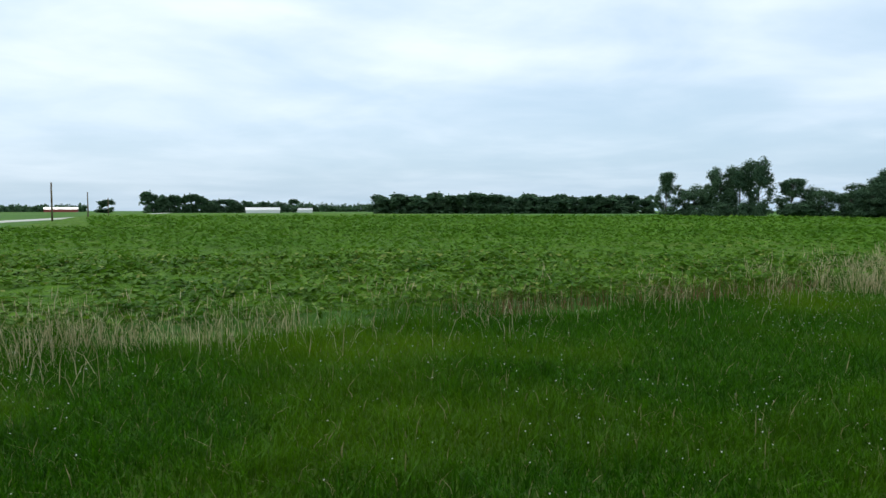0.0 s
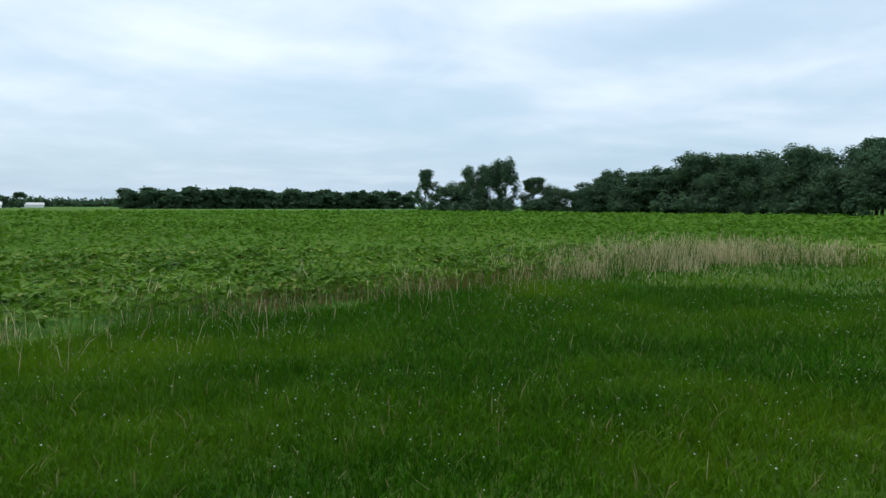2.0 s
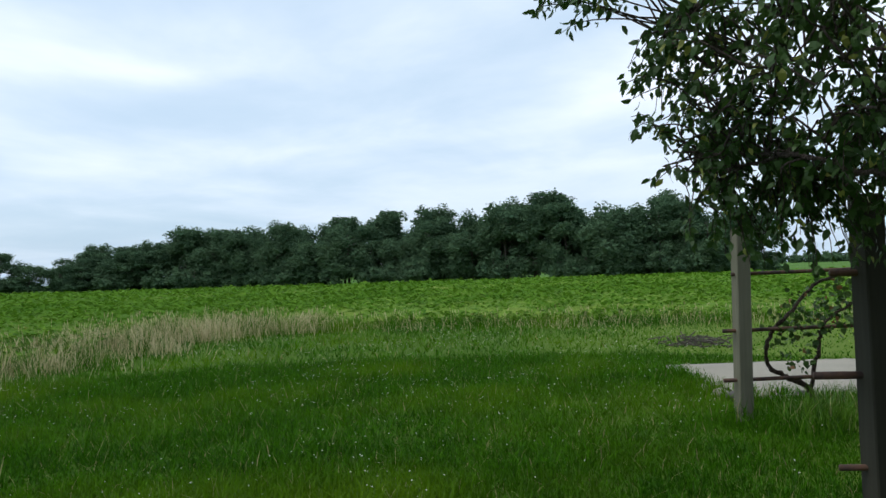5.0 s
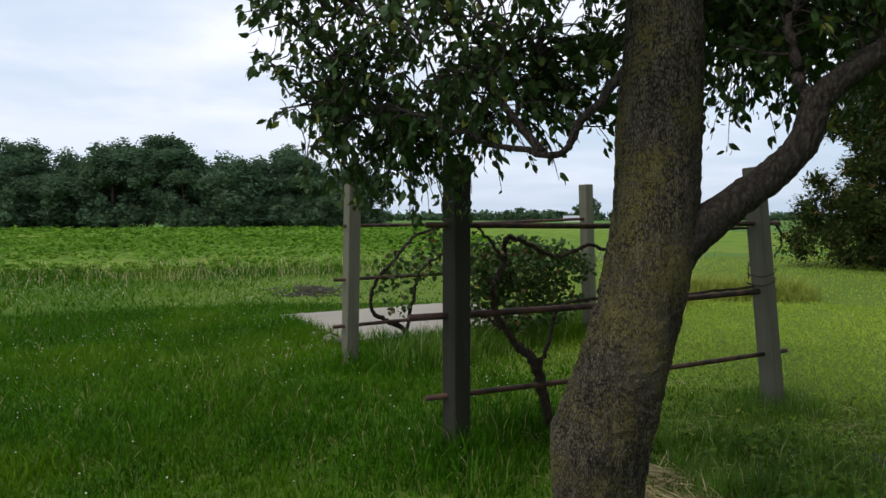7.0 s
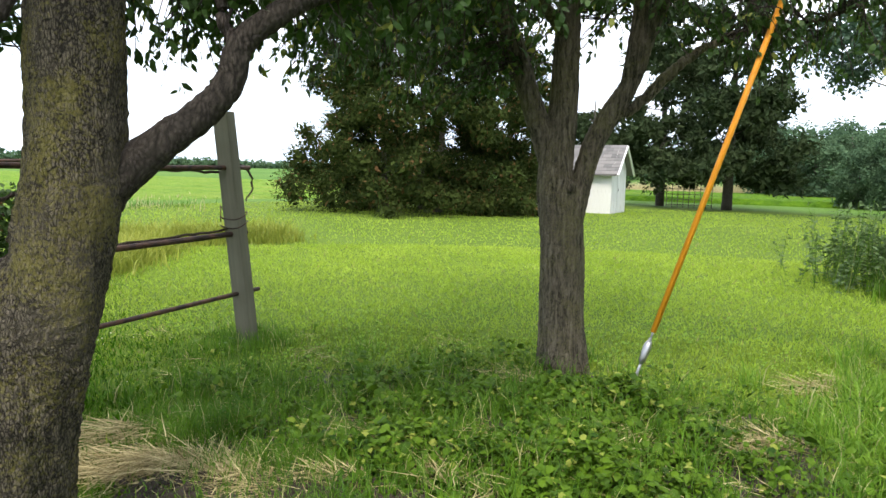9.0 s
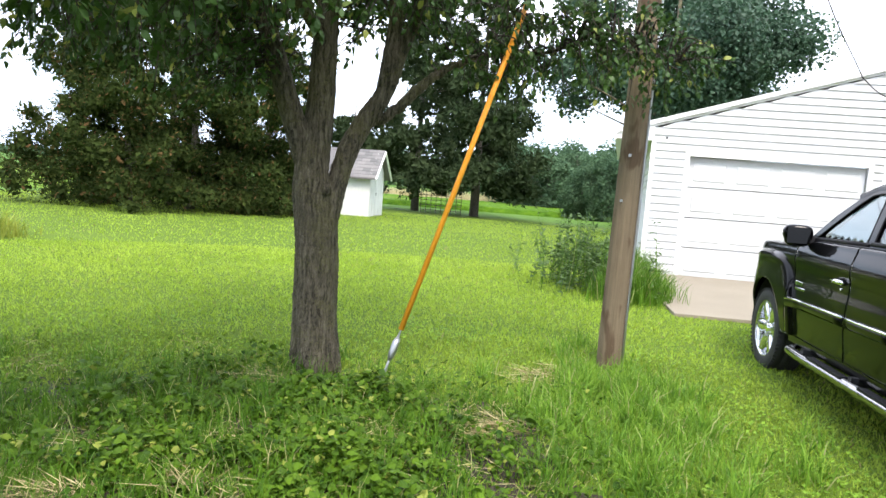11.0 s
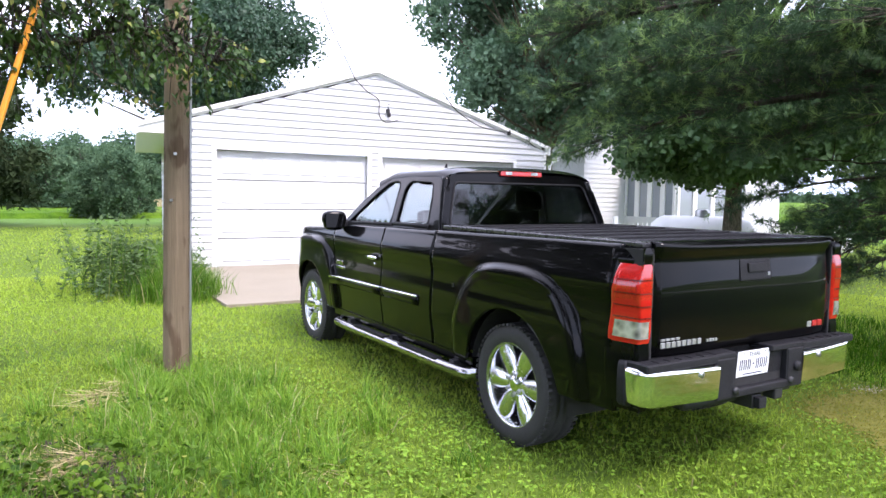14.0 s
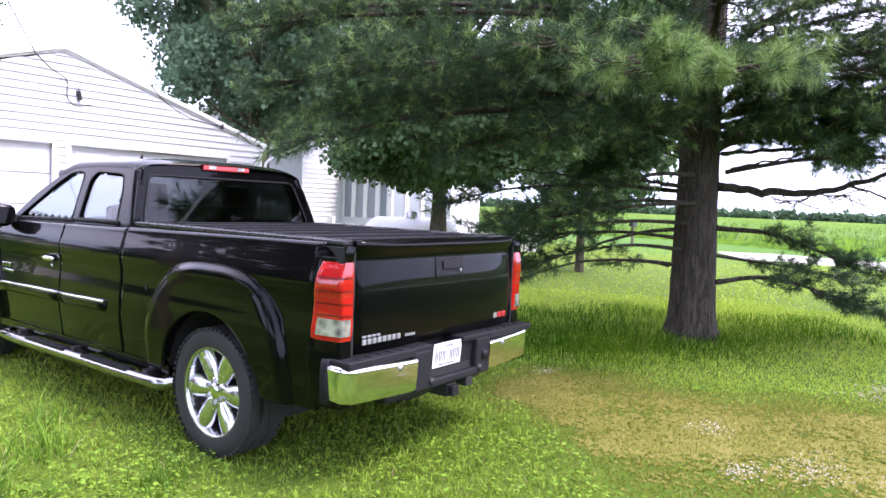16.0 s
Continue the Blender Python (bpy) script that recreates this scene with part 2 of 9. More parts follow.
def curve_pts(points, n=8):
    """A smooth line through the points (Catmull-Rom)."""
    p = np.asarray(points, float)
    p = np.vstack([2 * p[0] - p[1], p, 2 * p[-1] - p[-2]])
    res = []
    for a, b, c, d in zip(p[:-3], p[1:-2], p[2:-1], p[3:]):
        for t in np.linspace(0, 1, n, endpoint=False):
            res.append(0.5 * (2 * b + (c - a) * t + (2 * a - 5 * b + 4 * c - d) * t * t + (3 * b - 3 * c + d - a) * t ** 3))
    res.append(p[-2])
    return np.array(res)


def unit(v):
    return v / (np.linalg.norm(v, axis=-1, keepdims=True) + 1e-9)


def blades_np(rng, p, h, w, lean, segs=1):
    """Grass blades at the points p: heights h, widths w, sideways lean as a share of the height."""
    n = len(p)
    a, b = rng.uniform(0, 2 * np.pi, (2, n))
    side = np.stack([np.cos(a), np.sin(a), 0 * a], -1) * (w / 2)[:, None]
    tip = np.stack([np.cos(b), np.sin(b), 0 * b], -1) * (lean * h)[:, None]
    up = np.stack([0 * h, 0 * h, h * np.sqrt(np.clip(1 - lean ** 2 * 0.6, 0.05, 1))], -1)
    if segs == 1:
        vs = np.stack([p - side, p + side, p + up + tip], 1)
        f = np.arange(n)[:, None] * 3 + np.array([0, 1, 2])
        return vs.reshape(-1, 3), f
    mid = p + up * 0.6 + tip * 0.3
    vs = np.stack([p - side, p + side, mid - side * 0.8, mid + side * 0.8, p + up + tip], 1)
    k = np.arange(n)[:, None, None] * 5 + np.array([[0, 1, 3], [0, 3, 2], [2, 3, 4]])
    return vs.reshape(-1, 3), k.reshape(-1, 3)


def leaves_np(rng, p, along, normal, length, width, fold=0.25, fine=True):
    """Ovate leaves from base p along a direction; six points each (fine) or a folded diamond."""
    along, n = unit(along), len(p)
    side = unit(np.cross(normal, along))
    nor = unit(np.cross(along, side))
    L, W = length[:, None], width[:, None]
    if not fine:
        vs = np.stack([p, p + along * L * 0.45 + side * W / 2 + nor * W * fold, p + along * L, p + along * L * 0.45 - side * W / 2 + nor * W * fold], 1)
        k = np.arange(n)[:, None, None] * 4 + np.array([[0, 1, 2], [0, 2, 3]])
        return vs.reshape(-1, 3), k.reshape(-1, 3)
    q = [p, p + along * L * 0.3 + side * W * 0.46 + nor * W * fold, p + along * L * 0.68 + side * W * 0.36 + nor * W * fold * 0.6, p + along * L - nor * L * 0.12,
         p + along * L * 0.68 - side * W * 0.36 + nor * W * fold * 0.6, p + along * L * 0.3 - side * W * 0.46 + nor * W * fold]
    vs = np.stack(q, 1)
    k = np.arange(n)[:, None, None] * 6 + np.array([[0, 1, 5], [1, 2, 5], [2, 4, 5], [2, 3, 4]])
    return vs.reshape(-1, 3), k.reshape(-1, 3)


def rise(x, y):
    """Height of the ground: a faint swell towards the garage."""
    y = np.asarray(y, float)
    t = np.clip((-1.5 - y) / 7.0, 0, 1)
    u = np.clip((-16 - y) / 12.0, 0, 1)
    s = t * t * (3 - 2 * t) * (1 - u * u * (3 - 2 * u))
    return 0.15 * s

# ---- ground, fields, road ----
M_soil = Nodes("ground_turf")
_z = M_soil.n.new("ShaderNodeSeparateXYZ")
M_soil.l.new(M_soil.co, _z.inputs[0])
_far = M_soil.mix(M_soil.range(M_soil.noise(0.012, 3), 0.4, 0.6), (0.06, 0.15, 0.02), (0.10, 0.19, 0.03))
_far = M_soil.mix(M_soil.math("MULTIPLY", M_soil.noise(1.2, 4), 0.6), _far, (0.05, 0.11, 0.025))
_turf = M_soil.mix(M_soil.noise(0.5, 4), (0.035, 0.085, 0.006), (0.075, 0.14, 0.012))
_short = M_soil.mix(M_soil.noise(0.5, 4), (0.070, 0.125, 0.014), (0.11, 0.175, 0.022))
_turf = M_soil.mix(M_soil.range(_z.outputs["Y"], 0.5, 4.0), _short, _turf)
_turf = M_soil.mix(M_soil.math("MULTIPLY", M_soil.range(M_soil.noise(30, 3), 0.45, 0.7), 0.3), _turf, (0.075, 0.06, 0.035))
_dx = M_soil.math("ABSOLUTE", M_soil.math("SUBTRACT", _z.outputs["X"], 1.0), 0)
_dy = M_soil.math("ABSOLUTE", M_soil.math("ADD", _z.outputs["Y"], 10.0), 0)
_lot = M_soil.math("MULTIPLY", M_soil.range(_dx, 22.0, 23.5, 1, 0), M_soil.range(_dy, 22.0, 24.0, 1, 0))
M_soil.set(color=M_soil.mix(_lot, _far, _turf), rough=0.95, spec=0.1, normal=M_soil.bump(M_soil.noise(14, 5), 0.7, 0.05))

xs = np.unique(np.concatenate([np.linspace(-26, 30, 57), np.array([-3000, -1500, -700, -300, -120, -60, -40, 45, 70, 120, 300, 700, 1500, 3000])]))
ys = np.unique(np.concatenate([np.linspace(-40, 16, 57), np.array([-3000, -1500, -700, -300, -120, -70, -50, 25, 40, 70, 120, 300, 700, 1500, 3000])]))
gx, gy = np.meshgrid(xs, ys)
gz = rise(gx, gy)
verts = np.stack([gx, gy, gz], -1).reshape(-1, 3)
nx, ny = len(xs), len(ys)
quads = [(j * nx + i, j * nx + i + 1, (j + 1) * nx + i + 1, (j + 1) * nx + i) for j in range(ny - 1) for i in range(nx - 1)]
ground = solo("ground", np_mesh("ground", verts, quads, True), M_soil.mat, "green turf ground reaching to the flat horizon", "ground", kind="structure")

# the gravel road runs almost north, along the west side of the lot
M_gravel = Nodes("gravel")
_st = M_gravel.voronoi(38.0)
M_gravel.set(color=M_gravel.mix(M_gravel.math("ADD", M_gravel.math("MULTIPLY", _st, 0.5), M_gravel.math("MULTIPLY", M_gravel.noise(0.7, 4), 0.6)), (0.33, 0.31, 0.28), (0.62, 0.60, 0.56)), rough=0.95,
             normal=M_gravel.bump(_st, 0.6, 0.02))


def road_x(y):
    return -27.3 + 0.122 * (y + 5)


def ribbon(name, y0, y1, a, b, z, n, mat, label, category, kind="structure", jag=0.0):
    rng = np.random.default_rng(5)
    vs, fs = [], []
    for i, y in enumerate(np.linspace(y0, y1, n)):
        vs += [(road_x(y) + a + rng.normal() * jag, y, z), (road_x(y) + (a + b) / 2, y, z + 0.05), (road_x(y) + b + rng.normal() * jag, y, z)]
        if i:
            k = 3 * i
            fs += [(k - 3, k - 2, k + 1, k), (k - 2, k - 1, k + 2, k + 1)]
    return solo(name, np_mesh(name, vs, fs, True), mat, label, category, kind=kind)


ribbon("road", -900, 1400, -2.6, 2.6, 0.012, 460, M_gravel.mat, "pale grey gravel country road beside the fields", "road", jag=0.15)

# ---- turf in blades ----
EYE_X, EYE_Y = 3.2, 3.6
rng = np.random.default_rng(11)


def in_lot(x, y):
    """Inside the mown lot, whose edges wander a little."""
    w = 0.35 * np.sin(x * 1.3) + 0.25 * np.sin(x * 3.1 + 1) + 0.3 * np.sin(y * 1.1)
    corner = np.where(x > 20, 0.35 * (x - 20), 0)
    return (y < 12.4 + 0.5 * w + corner) & (x < 23.3 + 0.4 * w) & (x > road_x(y) + 3.0) & (y > -40)


def off_slabs(x, y):
    drive = (x > -8.2) & (x < 1.42) & (y < -5.72) & (y > -10.2)
    garage = (x > -7.4) & (x < 1.25) & (y < -9.9) & (y > -17.5)
    pad = (np.abs(x - 13.55) < 1.3) & (np.abs(y + 0.35) < 1.6)
    return ~(drive | garage | pad)


def patchy(x, y, s, k=0.0):
    """Slow variation between -1 and 1."""
    return (np.sin(x * s + 1.3 * np.sin(y * s * 0.7 + k) + k) + np.sin(y * s * 1.17 + 1.7 * np.sin(x * s * 0.6 + 2 * k)) + 0.6 * np.sin((x + y) * s * 2.3 + k)) / 2.6


def moss_track(x, y):
    """The bare, mossy wheel track west and north of the truck."""
    d = np.abs(x + 1.9 + 0.2 * np.sin(y * 2.3)) / (0.75 + 0.36 * np.clip(y - 0.2, 0, 6))
    return np.clip(1.7 - 1.3 * d + 0.25 * patchy(x, y, 3.1, 2.0), 0, 1) * np.clip((y + 0.1) / 0.6, 0, 1) * np.clip((7.5 - y) / 2.5, 0, 1)


def weed_bed(x, y):
    return np.exp(-(((x - 4.75) / 1.7) ** 2 + ((y + 0.35) / 1.35) ** 2))


def turf_height(x, y):
    h = np.full(x.shape, 0.05)
    north = np.clip((y - 4.2) / 1.5, 0, 1)
    east = np.clip((x - 7.0) / 1.2, 0, 1) * np.clip((y + 0.2) / 2.0, 0, 1)
    h += 0.085 * np.maximum(north, 0.75 * east)
    h *= 1 + 0.25 * patchy(x, y, 1.9, 2.0) + 0.2 * patchy(x, y, 6.0, 1.0) + 0.25 * patchy(x, y, 17.0, 3.0) + 0.4 * patchy(x, y, 41.0, 1.5) + 0.3 * patchy(x, y, 83.0, 0.5)
    west = np.clip((-4.2 - x) / 1.0, 0, 1) * np.clip(1.6 - y, 0, 1)
    h += 0.10 * west * np.exp(-((y - 0.7) / 1.0) ** 2)
    h *= 1 - 0.62 * moss_track(x, y)
    return h


def ring(n, r0, r1):
    r = np.sqrt(rng.uniform(r0 ** 2, r1 ** 2, n))
    a = rng.uniform(0, 2 * np.pi, n)
    x, y = EYE_X + r * np.cos(a), EYE_Y + r * np.sin(a)
    keep = in_lot(x, y) & off_slabs(x, y) & (rng.random(n) > 0.84 * moss_track(x, y)) & (rng.random(n) > 0.85 * np.clip(1.5 * weed_bed(x, y), 0, 1))
    return x[keep], y[keep]


def turf_mat(name, a, b, c, rough_look=1.0):
    m = Nodes(name)
    f = m.math("ADD", m.math("MULTIPLY", m.island(), 0.55), m.math("MULTIPLY", m.range(m.noise(0.9, 4), 0.3, 0.7), 0.45))
    col = m.mix(f, a, b)
    col = m.mix(m.math("MULTIPLY", m.range(m.noise(7.0, 3), 0.42, 0.62), 0.45 * rough_look), col, tuple(v * 0.45 for v in a))
    col = m.mix(m.math("MULTIPLY", m.range(m.noise(24.0, 3, 0.7), 0.44, 0.58), 0.7 * rough_look), col, tuple(v * 0.42 for v in a))
    col = m.mix(m.math("MULTIPLY", m.range(m.noise(0.28, 3), 0.47, 0.66), 0.5), col, c)
    col = m.mix(m.range(m.island(), 0.97, 0.985), col, (0.30, 0.27, 0.12))
    m.leaf(col, col, 0.35)
    m.set(rough=0.6, spec=0.12)
    return m.mat


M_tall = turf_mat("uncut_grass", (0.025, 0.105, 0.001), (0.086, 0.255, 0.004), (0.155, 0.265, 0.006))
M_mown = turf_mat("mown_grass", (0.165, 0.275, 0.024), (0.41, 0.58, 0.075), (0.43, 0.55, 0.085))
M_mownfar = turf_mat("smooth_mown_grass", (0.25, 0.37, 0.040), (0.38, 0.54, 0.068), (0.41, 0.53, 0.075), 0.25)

for name, n, r0, r1, w, segs in (("lawn_underfoot", 26000, 0.0, 2.4, 0.011, 1), ("lawn_near", 250000, 2.4, 7.0, 0.0085, 2), ("lawn_middle", 440000, 7.0, 13.5, 0.014, 1), ("lawn_far", 260000, 13.5, 34.0, 0.028, 1)):
    x, y = ring(n, r0, r1)
    h = turf_height(x, y) * rng.uniform(0.55, 1.35, len(x))
    # the darker uncut colour also goes on short grass around the fruit trees
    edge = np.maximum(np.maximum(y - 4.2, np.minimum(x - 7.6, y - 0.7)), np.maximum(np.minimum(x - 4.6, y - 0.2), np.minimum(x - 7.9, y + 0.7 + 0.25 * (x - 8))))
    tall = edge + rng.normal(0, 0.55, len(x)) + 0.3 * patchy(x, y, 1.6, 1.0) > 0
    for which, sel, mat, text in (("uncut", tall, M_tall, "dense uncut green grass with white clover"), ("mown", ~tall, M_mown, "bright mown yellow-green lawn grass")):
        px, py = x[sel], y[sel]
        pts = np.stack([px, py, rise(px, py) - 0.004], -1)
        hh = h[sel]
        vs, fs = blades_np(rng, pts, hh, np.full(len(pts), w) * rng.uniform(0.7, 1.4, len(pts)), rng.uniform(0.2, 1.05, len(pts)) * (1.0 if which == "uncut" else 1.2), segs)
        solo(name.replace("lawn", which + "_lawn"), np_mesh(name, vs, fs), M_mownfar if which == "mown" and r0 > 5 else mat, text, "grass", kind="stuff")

# small round clover leaves among the mown grass near the truck and under the trees
n = 330000
r = np.sqrt(rng.uniform(0, 11.0 ** 2, n))
a = rng.uniform(0, 2 * np.pi, n)
x, y = EYE_X + r * np.cos(a), EYE_Y + r * np.sin(a)
k = (y < 3.9) & off_slabs(x, y) & ~((x > 7.6) & (y > -1.2)) & ~((x > 4.5) & (y > 0.1)) & (weed_bed(x, y) < rng.uniform(0.25, 0.8, n)) & (patchy(x, y, 2.6, 3.0) + 0.7 * patchy(x, y, 38.0, 2.0) > rng.uniform(-0.7, 0.9, n)) & (moss_track(x, y) < 0.5) & (rng.random(n) < np.clip((9.0 - r) / 4.0, 0, 1)) & (weed_bed(x, y) < 0.25)
x, y = x[k], y[k]
m = len(x)
pts = np.stack([x, y, rise(x, y) + rng.uniform(0.02, 0.06, m)], -1)
ang = rng.uniform(0, 2 * np.pi, m)
vs, fs = leaves_np(rng, pts, np.stack([np.cos(ang), np.sin(ang), rng.normal(0, 0.25, m)], -1), np.stack([rng.normal(0, 0.3, m), rng.normal(0, 0.3, m), np.ones(m)], -1),
                   rng.uniform(0.016, 0.040, m), rng.uniform(0.016, 0.036, m), 0.1, False)
M_clover = foliage("clover_leaf", (0.08, 0.18, 0.012), (0.26, 0.44, 0.045), 0.3, 0.6, 1.2, 0.2)
solo("clover_leaves", np_mesh("clover_leaves", vs, fs), M_clover, "small green clover leaves in the lawn", "clover", kind="stuff")

# white clover heads on short stalks
flo, stalk = Soup(), Soup()
n = 30000
r = np.sqrt(rng.uniform(2.6 ** 2, 19.0 ** 2, n))
a = rng.uniform(0, 2 * np.pi, n)
x, y = EYE_X + r * np.cos(a), EYE_Y + r * np.sin(a)
k = in_lot(x, y) & off_slabs(x, y) & ((y > 4.4) | ((x > 7.5) & (y > -1))) & (patchy(x, y, 1.1, 0.5) + 0.5 * patchy(x, y, 3.3, 2) > rng.uniform(-0.7, 1.4, n))
for px, py in zip(x[k], y[k]):
    z = float(turf_height(np.array([px]), np.array([py]))[0]) * rng.uniform(0.85, 1.15)
    s = rng.uniform(0.0038, 0.0078) * (1 + 0.012 * math.hypot(px - EYE_X, py - EYE_Y))
    c = np.array([px, py, z])
    o = np.array([[1, 0, 0], [0, 1, 0], [-1, 0, 0], [0, -1, 0], [0, 0, 0.9], [0, 0, -0.8]]) * s
    flo.add(c + o, np.array([[0, 1, 4], [1, 2, 4], [2, 3, 4], [3, 0, 4], [1, 0, 5], [2, 1, 5], [3, 2, 5], [0, 3, 5]]))
    stalk.add(np.array([[px - 0.002, py, 0], [px + 0.002, py, 0], [px, py, z]]), np.array([[0, 1, 2]]))
M_flower = plain("clover_flower", (0.60, 0.60, 0.50), 0.8, vary=0.08, scale=60)
solo("clover_flowers", flo.mesh("clover_flowers"), M_flower, "small white clover flower heads standing in the grass", "clover flowers", kind="stuff")
solo("clover_stalks", stalk.mesh("clover_stalks"), M_tall, "thin green stalks of the clover flowers", "clover stalks", kind="stuff")

# ---- soybean field, rough borders ----
rng = np.random.default_rng(21)
M_bean = foliage("soybean_leaf", (0.038, 0.118, 0.006), (0.155, 0.285, 0.020), 0.3, 0.6, 0.45, 0.14, odd=(0.24, 0.28, 0.06))
M_beandull = foliage("distant_soybean_leaf", (0.050, 0.135, 0.008), (0.125, 0.245, 0.022), 0.3, 0.7, 0.2, 0.08)
M_beanfar = Nodes("soybean_canopy")
_c = M_beanfar.mix(M_beanfar.range(M_beanfar.noise(1.8, 5, 0.7), 0.35, 0.65), (0.040, 0.105, 0.004), (0.105, 0.21, 0.010))
_c = M_beanfar.mix(M_beanfar.math("MULTIPLY", M_beanfar.range(M_beanfar.noise(0.35, 4, 0.6, (1, 0.5, 1)), 0.4, 0.65), 0.5), _c, (0.05, 0.12, 0.01))
_c = M_beanfar.mix(M_beanfar.math("MULTIPLY", M_beanfar.range(M_beanfar.noise(0.05, 3, 0.5, (1, 2.5, 1)), 0.5, 0.7), 0.55), _c, (0.19, 0.24, 0.04))
M_beanfar.set(color=_c, rough=0.9, spec=0.1, normal=M_beanfar.bump(M_beanfar.noise(3.0, 5, 0.7), 1.0, 0.25))


def canopy(name, x0, x1, y0, y1, nx, ny, z, seed, mat, label):
    """A closed low sheet of crop, lumpy, whose rim falls to the ground."""
    r = np.random.default_rng(seed)
    gx, gy = np.meshgrid(np.linspace(x0, x1, nx), np.linspace(y0, y1, ny))
    gz = z + r.normal(0, 0.03, gx.shape)
    gz[0], gz[-1], gz[:, 0], gz[:, -1] = -0.02, -0.02, -0.02, -0.02
    q = [(j * nx + i, j * nx + i + 1, (j + 1) * nx + i + 1, (j + 1) * nx + i) for j in range(ny - 1) for i in range(nx - 1)]
    return solo(name, np_mesh(name, np.stack([gx, gy, gz], -1).reshape(-1, 3), q, True), mat, label, "crop field", kind="stuff")


canopy("bean_field_north", -6, 112, 14.2, 330, 150, 180, 0.16, 1, M_beanfar.mat, "low green soybean field beside the lawn")
M_beaneast = Nodes("pale_soybean_canopy")
_c = M_beaneast.mix(M_beaneast.range(M_beaneast.noise(1.8, 5, 0.7), 0.35, 0.65), (0.07, 0.15, 0.010), (0.16, 0.27, 0.03))
_c = M_beaneast.mix(M_beaneast.math("MULTIPLY", M_beaneast.range(M_beaneast.noise(0.12, 4, 0.6, (1, 2.5, 1)), 0.45, 0.7), 0.6), _c, (0.22, 0.27, 0.05))
M_beaneast.set(color=_c, rough=0.9, spec=0.1, normal=M_beaneast.bump(M_beaneast.noise(3.0, 5, 0.7), 1.0, 0.25))
canopy("bean_field_east", 25.6, 112, -60, 14.0, 110, 90, 0.16, 2, M_beaneast.mat, "low green soybean field reaching to the woods")


def bean_plants(n, x, y, size, name):
    """Trifoliate leaves over the canopy, thinning in patches."""
    k = (~in_lot(x, y)) & (x > road_x(y) + 6.5) & (x < 112) & ((y > 13.2) | (x > 24.6)) & (y > -60) & (patchy(x, y, 0.8, 1.0) > rng.uniform(-1.5, 0.1, len(x)))
    x, y = x[k], y[k]
    size = size[k]
    row = np.round((x * -0.331 + y * 0.944) / 0.5) * 0.5 - (x * -0.331 + y * 0.944)
    x, y = x - 0.331 * row * 0.6, y + 0.944 * row * 0.6
    m = len(x)
    z = 0.10 + 0.30 * rng.random(m) * np.clip(0.75 + 0.5 * patchy(x, y, 0.5, 3.0) + 0.5 * patchy(x, y, 2.7, 1.0), 0.1, 2)
    ang = rng.uniform(0, 2 * np.pi, (m,))
    vs, fs = [], []
    soup = Soup()
    for j in range(3):
        a = ang + j * 2.1
        al = np.stack([np.cos(a), np.sin(a), rng.normal(-0.1, 0.35, m)], -1)
        soup.add(*leaves_np(rng, np.stack([x, y, z], -1), al, np.stack([rng.normal(0, 0.35, m), rng.normal(0, 0.35, m), np.ones(m)], -1), size * rng.uniform(0.8, 1.25, m), size * 0.75, 0.12, False))
    return solo(name, soup.mesh(name), M_bean if "near" in name else M_beandull, "leafy green soybean plants in the field", "soybeans", kind="stuff")


def wedge(n, r0, r1, a0, a1):
    r = np.sqrt(rng.uniform(r0 ** 2, r1 ** 2, n))
    a = np.radians(rng.uniform(a0, a1, n))
    return EYE_X + r * np.cos(a), EYE_Y + r * np.sin(a), r


x, y, r = wedge(46000, 9.0, 22.0, -40, 120)
bean_plants(0, x, y, 0.105 + 0.003 * (r - 9), "soybean_plants_near")
x, y, r = wedge(26000, 22.0, 58.0, -28, 112)
bean_plants(0, x, y, 0.17 + 0.006 * (r - 22), "soybean_plants_far")
x, y, r = wedge(22000, 58.0, 150.0, -24, 92)
bean_plants(0, x, y, 0.40 + 0.006 * (r - 58), "soybean_plants_distant")

M_straw = Nodes("dry_grass")
_f = M_straw.island()
_c = M_straw.mix(_f, (0.34, 0.29, 0.14), (0.60, 0.53, 0.32))
M_straw.leaf(_c, _c, 0.3)
M_straw.set(rough=0.7, spec=0.2)
M_rust = Nodes("dock_stalks")
_c = M_rust.mix(M_rust.island(), (0.12, 0.05, 0.025), (0.26, 0.15, 0.08))
M_rust.leaf(_c, _c, 0.15)
M_rust.set(rough=0.8, spec=0.1)


def border_line(n, pts, spread):
    """Random spots along a bent line, with the share of the way."""
    p = np.asarray(pts, float)
    d = np.r_[0, np.cumsum(np.linalg.norm(np.diff(p, axis=0), axis=1))]
    s = rng.uniform(0, d[-1], n)
    x, y = np.interp(s, d, p[:, 0]), np.interp(s, d, p[:, 1])
    return x + rng.normal(0, spread, n), y + rng.normal(0, spread, n), s / d[-1]


EDGE = [(-22, 12.9), (0, 13.0), (8, 12.9), (14, 12.9), (20, 13.6), (24.6, 12.2), (24.4, 6), (24.0, 0), (24.3, -9), (22.5, -14)]
x, y, s = border_line(190000, EDGE, 0.95)
den = 0.35 + 0.4 * np.exp(-(((x - 2.2) / 1.6) ** 2)) + 0.9 * np.exp(-(((x - 20.5) / 4.5) ** 2 + ((y - 12.8) / 4) ** 2)) + 0.18 * np.sin(x * 2.1) * np.sin(y * 1.7)
den *= 0.15 + 1.5 * np.clip(patchy(x, y, 2.3, 4.0) + 0.6 * patchy(x, y, 7.1, 1.0) + 0.3, 0, 1)
east_side = (x > 21) & (y < 9.5)
k = rng.random(len(x)) < (den + 0.35 * (x > 22)) * np.where(east_side, 0.42, 0.62)
x, y = x[k], y[k]
